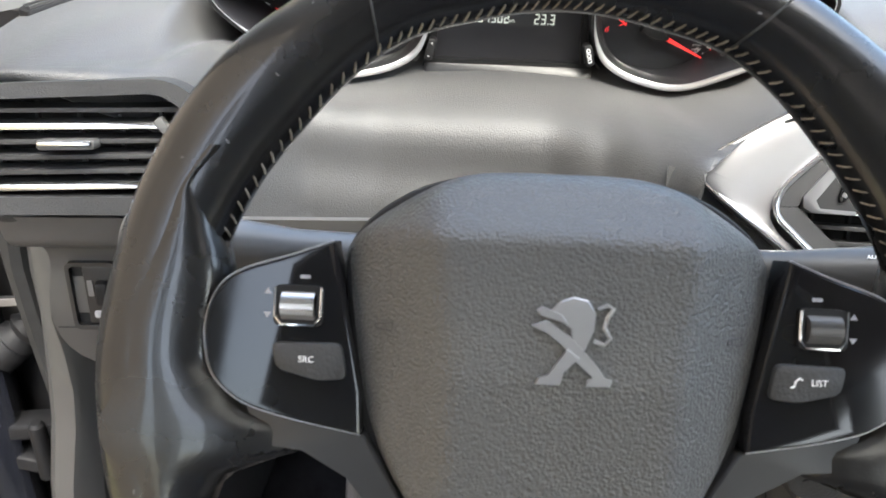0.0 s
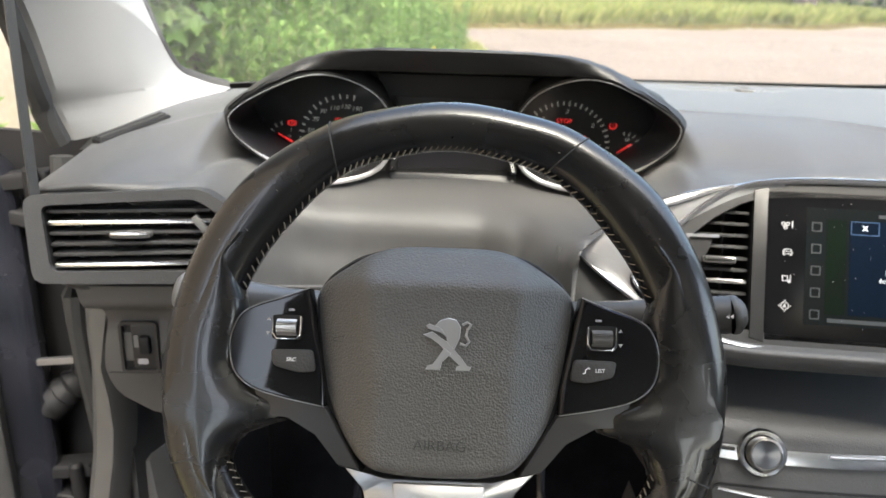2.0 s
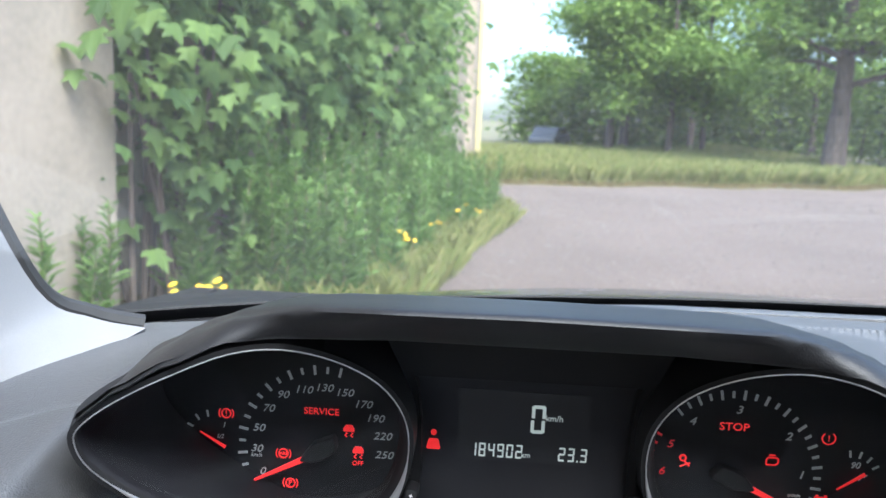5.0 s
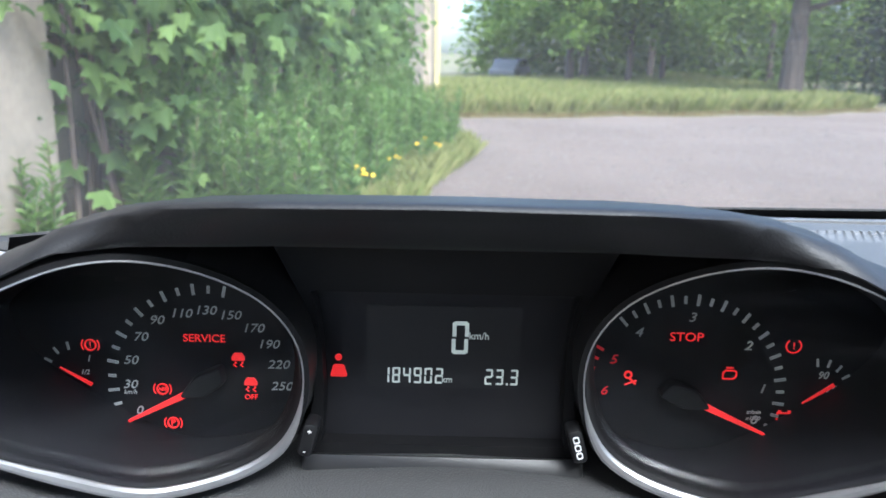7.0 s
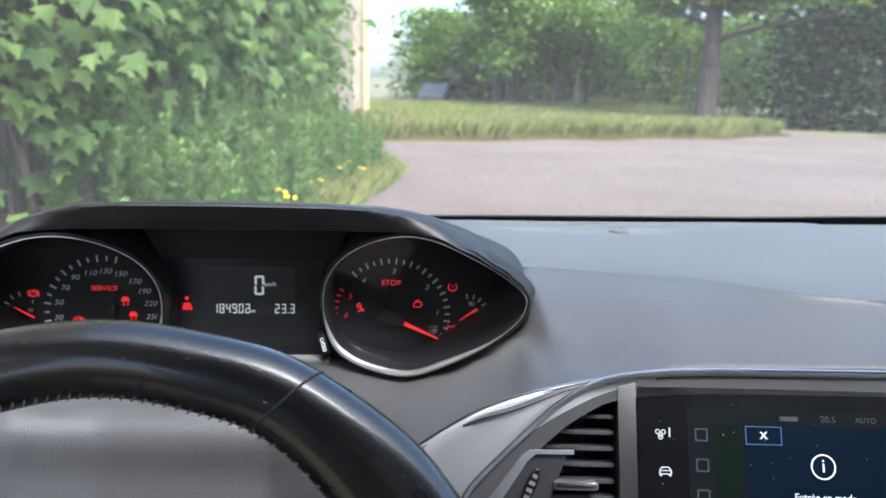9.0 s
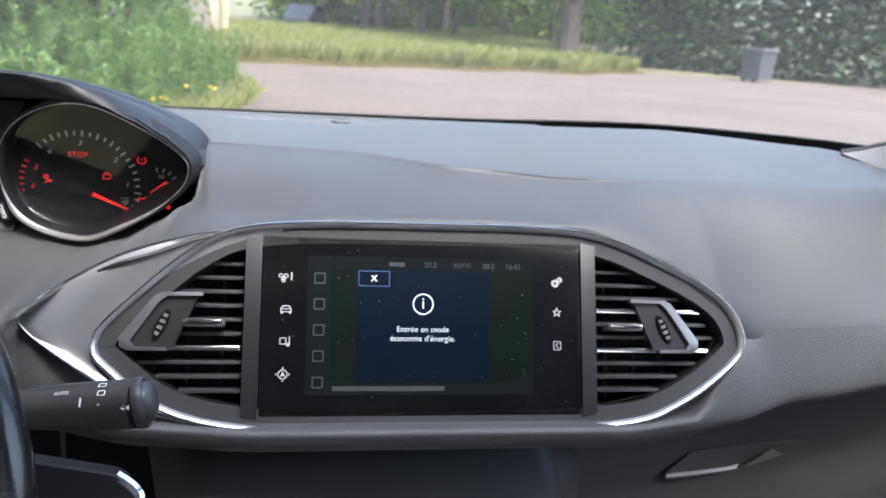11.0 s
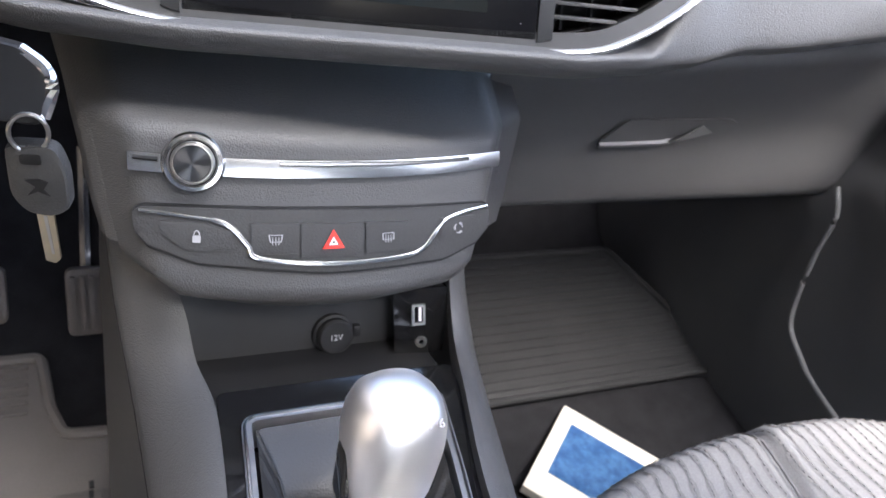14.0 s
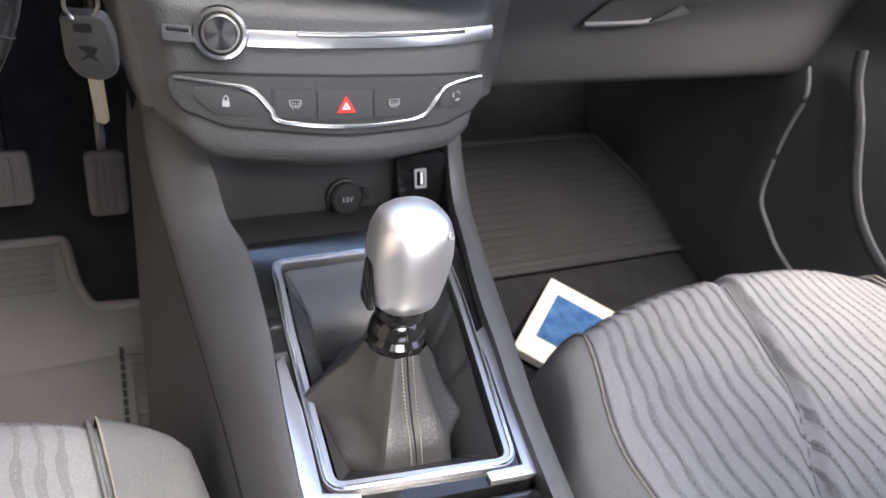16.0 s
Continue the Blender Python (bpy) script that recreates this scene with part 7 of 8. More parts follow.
        if x0 == 0.348:
            tri = [(0, 0.0072), (-0.0078, -0.0058), (0.0078, -0.0058)]
            red = material("red triangle print", (0.6, 0.03, 0.02), 0.4, emit=0.02)
            part("hazard_triangle", ring_prism(tri, scaled(tri, 0.55), 0, 0.0004, f), red, kb, "red warning triangle")
            t2 = scaled(tri, 0.42)
            part("inner_triangle", ring_prism(t2, scaled(t2, 0.45), 0, 0.0004, f), WHITE_INK, kb)
        elif x0 == 0.262:
            part("lock_symbol", prism(rect(0.005, 0.0046, 0.0008), 0, 0.0004, f @ pose(0, -0.0015, 0)), ink, kb)
            part("lock_bow", tube([f @ Vector((0.0017 * math.cos(a), 0.001 + 0.0028 * math.sin(a), 0.0003)) for a in [math.pi * i / 8 for i in range(9)]], 0.0004, 5), ink, kb)
        elif x0 == 0.452:
            for q in range(3):
                part("cycle_arrow", tube([f @ Vector((0.0036 * math.cos(a), 0.0036 * math.sin(a), 0.0003)) for a in [q * 2.094 + 1.4 * i / 5 for i in range(6)]], [0.0004, 0.0004, 0.0005, 0.0008, 0.001, 0.0003], 5), ink, kb)
        else:
            o = [(-0.0048, 0.003), (0.0048, 0.003), (0.0038, -0.002), (-0.0038, -0.002)] if x0 < 0.34 else [(-0.0045, 0.003), (0.0045, 0.003), (0.0045, -0.002), (-0.0045, -0.002)]
            part("demist_symbol", ring_prism(o, scaled(o, 0.82), 0, 0.0004, f), ink, kb)
            for dx in (-0.002, 0, 0.002):
                part("demist_line", box(0.0005, 0.0052, 0.0004, f @ pose(dx, -0.0012, 0.0002)), ink, kb)
    # side cheeks: padded shoulders running back beside the gear plate
    for s in (-1, 1):
        if s < 0:
            a = [(0.268, 0.205, 0.362), (0.279, 0.185, 0.325), (0.283, 0.155, 0.303), (0.289, 0.107, 0.300), (0.283, 0.022, 0.300), (0.276, -0.036, 0.300), (0.269, -0.105, 0.300), (0.258, -0.30, 0.300)]
            b = [(0.232, 0.240, 0.372), (0.236, 0.215, 0.325), (0.243, 0.170, 0.285), (0.247, 0.107, 0.270), (0.249, 0.022, 0.266), (0.249, -0.036, 0.266), (0.248, -0.105, 0.266), (0.244, -0.30, 0.266)]
            c = [(0.226, 0.33, 0.30), (0.226, 0.30, 0.18), (0.226, 0.25, 0.08), (0.226, 0.16, 0.02), (0.226, 0.03, 0.0), (0.226, -0.03, 0.0), (0.226, -0.1, 0.0), (0.224, -0.30, 0.0)]
        else:
            a = [(0.482, 0.190, 0.362), (0.482, 0.172, 0.325), (0.476, 0.140, 0.303), (0.464, 0.095, 0.300), (0.442, 0.022, 0.300), (0.428, -0.036, 0.300), (0.411, -0.105, 0.300), (0.372, -0.30, 0.300)]
            b = [(0.516, 0.235, 0.372), (0.512, 0.210, 0.325), (0.507, 0.165, 0.285), (0.496, 0.107, 0.270), (0.475, 0.022, 0.266), (0.459, -0.036, 0.266), (0.441, -0.105, 0.266), (0.402, -0.30, 0.266)]
            c = [(0.520, 0.33, 0.30), (0.520, 0.30, 0.18), (0.520, 0.25, 0.08), (0.510, 0.16, 0.02), (0.492, 0.03, 0.0), (0.478, -0.03, 0.0), (0.462, -0.1, 0.0), (0.422, -0.30, 0.0)]
        a, b, c = smooth_line(a, 5), smooth_line(b, 5), smooth_line(c, 5)
        rows = []
        for p, q, r in zip(a, b, c):
            m1 = p.lerp(q, 0.45) + Vector((s * 0.002, 0, 0.007))
            rows.append(smooth_line([p + Vector((s * 0.001, 0, -0.022)), p, m1, q, q.lerp(r, 0.12) + Vector((s * 0.001, 0, 0)), q.lerp(r, 0.5), r, (r.x + s * 0.004, r.y, FLOOR - 0.01)], 2))
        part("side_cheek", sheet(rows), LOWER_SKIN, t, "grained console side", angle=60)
        part("cheek_seam", tube([q.lerp(r, 0.06) + Vector((s * 0.0015, 0, 0)) for q, r in zip(b, c)], 0.0007, 5), BLACK, t)
    # storage bay under the panel with its socket
    # darker than the panel's own plastic: the bay's shade put into the colour
    bay = part("bay_back", box(0.21, 0.006, 0.1, pose(0.37, 0.206, 0.305, -12, 0, 0)), STALK, t, "storage bay back darkened for its shade")
    part("bay_floor", box(0.20, 0.075, 0.006, pose(0.37, 0.166, 0.272, -4)), BLACK, t)
    m = frame_at((0.3945, 0.197, 0.285), (1, 0, 0), (0, 0.22, 0.97))
    so = part("power_socket", lathe([(0, 0.010), (0.013, 0.010), (0.0148, 0.0085), (0.015, 0.004), (0.0172, 0.003), (0.0172, -0.006)], m, 28), BLACK, t, "black power socket cap")
    part("socket_tab", box(0.006, 0.010, 0.006, m @ pose(0.019, 0.002, 0.003), 0.0015), BLACK, so)
    text("socket_word", "12V", 0.0068, m @ pose(0, 0, 0.0104), GREY_INK, so)
    m2 = frame_at((0.459, 0.178, 0.3085), (0.98, -0.15, 0.1), (0, 0.2, 0.97))
    part("port_plate", prism(rounded([(-0.02, 0.022), (0.026, 0.022), (0.020, -0.035), (-0.02, -0.035)], 0.004), -0.012, -0.001, m2), PIANO, t)
    us = part("usb_port", ring_prism(rect(0.011, 0.0185, 0.0015), rect(0.0072, 0.0142, 0.001), -0.002, 0.001, m2), STEEL, t, "metal usb port")
    part("usb_tongue", box(0.0022, 0.0115, 0.003, m2 @ pose(0.0012, 0, -0.001)), WHITE_INK, us)
    part("jack_port", lathe([(0.0021, -0.001), (0.0024, 0.0012), (0.0046, 0.0012), (0.005, -0.001)], m2 @ pose(0.002, -0.0245, 0), 20), STEEL, t, "metal jack port")
    # gear plate: gloss black with a silver frame
    G = pose(0, 0, 0.290)
    o = rounded([(0.292, 0.135), (0.472, 0.135), (0.466, 0.09), (0.445, 0.022), (0.430, -0.036), (0.405, -0.138), (0.266, -0.126), (0.277, -0.036), (0.284, 0.022), (0.290, 0.107)], 0.008)
    inn = rounded([(0.305, 0.103), (0.449, 0.103), (0.441, 0.065), (0.432, 0.022), (0.418, -0.036), (0.396, -0.126), (0.283, -0.112), (0.290, -0.036), (0.2955, 0.022), (0.302, 0.075)], 0.012)
    part("gear_plate", ring_prism(inset(o, 0.001), inn, -0.03, 0.0, G), PIANO, t, "gloss black gear surround")
    fr2 = inset(inn, 0.0055)
    part("gear_frame", ring_prism(inset(inn, -0.001), fr2, -0.02, 0.0035, G), BRIGHT, t, "satin metal frame")
    part("gear_bead", tube([G @ Vector((p.x, p.y, 0.0035)) for p in inset(inn, 0.001)], 0.0014, 6, True, up=(0, 0, 1)), CHROME, t, "chrome bead")
    left = [(0.2875, 0.0), (0.2865, -0.05), (0.280, -0.112), (0.300, -0.1185), (0.300, -0.130), (0.268, -0.126), (0.277, -0.040), (0.282, -0.004)]
    right = [(0.424, -0.012), (0.434, -0.006), (0.430, -0.036), (0.406, -0.136), (0.375, -0.133), (0.375, -0.1265), (0.399, -0.128), (0.421, -0.036)]
    for e in (left, right[::-1]):
        part("plate_side", prism(e, 0.0, 0.0028, G, 0.0006), BRIGHT, t, "satin metal side strip")
    part("rear_plate", prism(rounded([(0.262, -0.132), (0.402, -0.144), (0.368, -0.34), (0.256, -0.34)], 0.006), -0.03, 0.002, G, 0.003), PIANO, t)
    return t


lower(build_console())


def build_gear_lever():
    t = thing("gear_lever", "polished metal gear lever on a stitched leather gaiter", "gear lever")
    # liner sinking from the frame towards the bag
    ring = rounded([(0.305, 0.103), (0.449, 0.103), (0.441, 0.065), (0.432, 0.022), (0.418, -0.036), (0.396, -0.126), (0.283, -0.112), (0.290, -0.036), (0.2955, 0.022), (0.302, 0.075)], 0.012)
    base = [Vector((p[0], p[1], 0.286)) for p in inset(ring, 0.0085)]
    c0 = Vector((0.345, -0.045, 0))
    rows = []
    for k, z in ((1.0, 0.2885), (0.96, 0.286), (0.86, 0.281), (0.74, 0.274), (0.66, 0.262), (0.62, 0.24)):
        row = [Vector((c0.x + (p.x - c0.x) * k, c0.y + (p.y - c0.y) * k, z + 0.0012 * math.sin(9 * i / 6 + 5 * k))) for i, p in enumerate(base)]
        rows.append(row + row[:1])
    part("liner", sheet(rows), GAITER, t, "grey leather liner", angle=70)
    # bag: soft leather drawn into folds, eight panels round, up to the collar
    folds = (
        (0.338, 0.0195, 0.0195, 0.0195, 0.0195, 0.0195, 0.0195, 0.0195, 0.0195),
        (0.322, 0.028, 0.028, 0.027, 0.026, 0.026, 0.026, 0.030, 0.026),
        (0.305, 0.039, 0.039, 0.037, 0.036, 0.036, 0.038, 0.046, 0.032),
        (0.292, 0.050, 0.050, 0.048, 0.032, 0.042, 0.043, 0.054, 0.037),
        (0.280, 0.057, 0.057, 0.044, 0.026, 0.038, 0.039, 0.047, 0.053),
        (0.268, 0.063, 0.064, 0.043, 0.024, 0.033, 0.035, 0.037, 0.052),
        (0.250, 0.064, 0.066, 0.041, 0.022, 0.029, 0.031, 0.031, 0.048),
    )
    turns = [math.radians(q) for q in (-112, -68, -36, 18, 68, 118, 172, 218)]
    axis = Vector((0.343, -0.048, 0))
    lines = []
    for j, q in enumerate(turns):
        lines.append(smooth_line([axis + Vector((f[j + 1] * math.cos(q), f[j + 1] * math.sin(q), f[0])) for f in folds], 4))
    rows = []
    for level in zip(*lines):
        pts = []
        for p, q in zip(level, level[1:] + level[:1]):
            pts += [p, p.lerp(q, 0.3), p.lerp(q, 0.7)]
        row = smooth_line(pts, 3, True)
        rows.append(row + row[:1])
    g = part("gaiter", sheet(rows), GAITER, t, "folded grey leather gaiter", angle=70)
    front = [p.lerp(q, 0.5) + Vector((0, -0.0003, 0.0003)) for p, q in zip(lines[0], lines[1])][:21]
    part("centre_seam", tube(front, 0.0005, 5), BLACK, g)
    for dx in (-0.0035, 0.0035):
        bm = bmesh.new()
        for a, b in zip(front, front[1:]):
            for k in (0, 0.5):
                tube([a.lerp(b, k) + Vector((dx, -0.0001, 0.0001)), a.lerp(b, k + 0.3) + Vector((dx, -0.0001, 0.0001))], 0.0004, 4, bm=bm)
        part("stitching", bm, THREAD, g)["kind"] = "stuff"
    # ribbed collar and knob leaning slightly back
    K = pose(0.3425, -0.048, 0.341, 1, 0, 0)
    part("collar", lathe([(0.0150, -0.010), (0.0182, -0.004), (0.0175, 0.001), (0.0145, 0.004), (0.0172, 0.007), (0.0155, 0.012), (0.0122, 0.015), (0.0148, 0.018), (0.0152, 0.023), (0.013, 0.03)], K, 28), PIANO, t, "ribbed gloss black collar")
    bm = bmesh.new()
    loops = []
    sides = 32
    prof = [(0.0, 0.0), (0.0135, 0.0), (0.0172, 0.0012), (0.0198, 0.0045), (0.0212, 0.010), (0.0224, 0.019), (0.0235, 0.030), (0.0238, 0.040), (0.0229, 0.049), (0.0202, 0.0565), (0.0152, 0.0615), (0.008, 0.0638), (0.0, 0.0643)]
    for r, z in prof:
        if r == 0:
            loops.append([bm.verts.new(K @ Vector((0, 0, z + 0.0275)))])
            continue
        ring = []
        for j in range(sides):
            a = 2 * math.pi * j / sides
            c, s = math.cos(a), math.sin(a)
            ring.append(bm.verts.new(K @ Vector((r * 1.0 * math.copysign(abs(c) ** 0.8, c), r * 0.98 * math.copysign(abs(s) ** 0.85, s), z + 0.0275))))
        loops.append(ring)
    for a, b in zip(loops, loops[1:]):
        for j in range(sides):
            k = (j + 1) % sides
            if len(a) == 1:
                bm.faces.new((a[0], b[k], b[j]))
            elif len(b) == 1:
                bm.faces.new((a[j], a[k], b[0]))
            else:
                bm.faces.new((a[j], a[k], b[k], b[j]))
    kn = part("knob", bm, material("polished gear knob", (0.8, 0.79, 0.795), 0.4, 1.0, color2=(0.74, 0.73, 0.735), scale=20, rough_var=0.05), t, "polished metal knob", angle=70)
    for s in (-1, 1):
        part("knob_inlay", prism(rounded([(-0.008, 0.027), (0.008, 0.027), (0.006, 0.062), (-0.006, 0.062)], 0.005), 0.0205, 0.0236, K @ pose(0, 0, 0, 90, 0, 90 * s), 0.002), PIANO, kn, "gloss black side inlay")
    for i, w in enumerate(("2", "4", "6")):
        text("gear_figure", w, 0.0058, K @ pose(0.0012 + i * 0.0062, -0.0182, 0.0826, 52, 0, 0), GREY_INK, kn, 0.0016)
    return t


lower(build_gear_lever())

# ---- glovebox side, floor, seats, loose things ----
def build_glovebox():
    t = thing("glovebox", "dark grey glovebox lid with a recessed handle", "glovebox")
    nu = 40
    rows = []
    for i in range(nu + 1):
        x = 0.535 + 0.63 * i / nu
        k = 0.045 * max(0, (x - 0.62)) / 0.5
        rows.append(smooth_line([(x, 0.285, 0.51 + k), (x, 0.268, 0.488 + k), (x, 0.286, 0.455 + k * 0.8), (x, 0.324, 0.40 + k * 0.5), (x, 0.336, 0.345 + k * 0.2), (x, 0.352, 0.320), (x, 0.40, 0.310), (x, 0.6, 0.315)], 4))
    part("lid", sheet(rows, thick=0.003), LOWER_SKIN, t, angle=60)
    m = frame_at((0.752, 0.3125, 0.4105), (1, 0.0, 0.02), (0, -0.45, 0.9))
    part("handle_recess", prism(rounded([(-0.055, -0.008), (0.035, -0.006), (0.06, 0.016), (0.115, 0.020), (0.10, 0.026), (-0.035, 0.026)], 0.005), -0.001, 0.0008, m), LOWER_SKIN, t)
    hd = part("handle", sheet([[m @ Vector((x, y + d, z)) for d, z in ((-0.004, 0.001), (-0.002, 0.005), (0.0, 0.005), (0.001, 0.002))] for x, y in ((-0.055, -0.006), (-0.02, -0.006), (0.02, -0.005), (0.035, -0.002))], thick=0.001), SATIN, t, "bright handle edge")
    part("handle_ramp", sheet([[m @ Vector(p) for p in r] for r in (((0.025, -0.007, 0.002), (0.03, -0.001, 0.008)), ((0.055, -0.003, 0.002), (0.05, 0.014, 0.007)), ((0.085, 0.008, 0.002), (0.062, 0.022, 0.004)))], thick=0.001), RIM_PALE, t)
    return t


lower(build_glovebox())


def ribbed_mat(t, m, w, l, n, mat, margin=0.02):
    """A rubber tray section with raised cross ribs."""
    part("tray", prism(rect(w, l, 0.02), -0.004, 0.003, m, 0.002), mat, t)
    for i in range(n):
        y = -l / 2 + margin + (l - 2 * margin) * i / (n - 1)
        part("rib", prism(rect(w - 2 * margin, (l - 2 * margin) / n * 0.5, 0.002, 0, y), 0.003, 0.006, m, 0.001), mat, t)


def build_mats():
    # driver's mat: deep rubber tray, stepped round the pedals
    t = thing("driver_floor_mat", "dusty grey rubber mat with a raised edge", "floor mat", "floor mats")
    m = frame_at((0.0, 0.45, -0.101), (1, 0, 0), (0, 0.94, 0.32))
    out = [(-0.28, -0.30), (0.245, -0.30), (0.252, -0.10), (0.258, 0.08), (0.175, 0.085), (0.160, 0.125), (0.150, 0.205), (-0.27, 0.205)]
    part("mat", prism(rounded(out, 0.012), -0.006, 0.004, m, 0.003), RUBBER, t)
    edge = [m @ Vector((x, y, 0.007)) for x, y in rounded(out, 0.012)]
    part("rim", tube(edge, 0.0075, 8, True), RUBBER, t, "raised mat edge")
    part("heel_pad", prism(rounded([(-0.16, -0.26), (0.206, -0.26), (0.214, -0.04), (0.216, 0.005), (-0.16, 0.0)], 0.01), 0.004, 0.010, m, 0.003), RUBBER, t, "raised heel pad")
    for i in range(13):
        part("dot", box(0.0055, 0.009, 0.003, m @ pose(0.2035 - 0.0006 * i, 0.020 - 0.0125 * i - 0.01, 0.011)), RUBBER_DARK, t)
        part("dash", box(0.022, 0.002, 0.002, m @ pose(0.225 - 0.0008 * i, 0.012 - 0.0145 * i - 0.01, 0.010, 0, 0, -8)), RUBBER, t)
    for i in range(6):
        part("rib", box(0.12, 0.006, 0.004, m @ pose(0.075, 0.125 + 0.0135 * i, 0.006), 0.002), RUBBER, t)
    lower(t)
    # passenger's mats: ribbed front slope and smooth heel part
    t = thing("passenger_floor_mat", "black ribbed rubber mat in the footwell", "floor mat", "floor mats")
    m = frame_at((0.88, 0.55, 0.01), (1, 0, 0), (0, 0.93, 0.36))
    out = [(-0.27, -0.13), (0.24, -0.13), (0.25, -0.05), (0.17, 0.13), (-0.27, 0.13)]
    part("mat", prism(rounded(out, 0.012), -0.006, 0.003, m, 0.002), RUBBER_DARK, t)
    part("rim", tube([m @ Vector((x, y, 0.005)) for x, y in rounded(out, 0.012)], 0.006, 8, True), RUBBER_DARK, t)
    for i in range(15):
        y = -0.11 + 0.222 * i / 14
        x1 = 0.228 if y < -0.05 else 0.228 - (y + 0.05) * 0.43
        part("rib", prism(rect(0.245 + x1, 0.0075, 0.002, (x1 - 0.245) / 2, y), 0.003, 0.0065, m, 0.001), RUBBER_DARK, t)
    m2 = frame_at((0.87, 0.26, -0.082), (1, 0, 0), (0, 0.975, 0.22))
    part("heel_mat", prism(rect(0.50, 0.34, 0.02), -0.006, 0.003, m2, 0.002), CARPET, t)
    for i in range(5):
        part("rib", prism(rect(0.42, 0.009, 0.002, -0.03, -0.03 - 0.02 * i), 0.003, 0.006, m2, 0.001), RUBBER_DARK, t)

    lower(t)


build_mats()


def build_pedal(x, y, z, w, h, label, tilt=35, arm=True):
    t = thing("pedal", label, "pedal", "pedals")
    m = pose(x, y, z, 90 - tilt, 0, 0)
    part("pad", prism(rect(w, h, 0.01), -0.006, 0.006, m, 0.004), RUBBER, t, "ribbed rubber pad")
    for i in range(4):
        part("ridge", box(0.006, h * 0.8, 0.004, m @ pose(-w * 0.33 + w * 0.22 * i, 0, 0.007), 0.002), RUBBER, t)
    part("arm", tube(smooth_line([m @ Vector((0, 0.01, -0.008)), m @ Vector((0.0, 0.05, -0.03)), (x + 0.004, y + 0.10, z + 0.16), (x + 0.004, y + 0.08, z + 0.32)], 5), 0.008, 8), PAINT, t, "dark steel arm")
    return t


lower(build_pedal(0.212, 0.572, 0.098, 0.047, 0.085, "grey ribbed accelerator pedal", 14))
lower(build_pedal(0.098, 0.56, 0.122, 0.062, 0.066, "grey ribbed brake pedal", 20))
lower(build_pedal(-0.05, 0.56, 0.11, 0.062, 0.062, "grey ribbed clutch pedal", 38))


def seat_top(u, v):
    """Height of the cushion: bolstered behind, crowned towards the front edge."""
    z = 0.185 + 0.075 * v + 0.028 * math.exp(-((abs(u) - 0.86) / 0.12) ** 2) * (1 - v) - 0.045 * v * u * u
    return z - 0.10 * max(0, (v - 0.90) / 0.10) ** 2


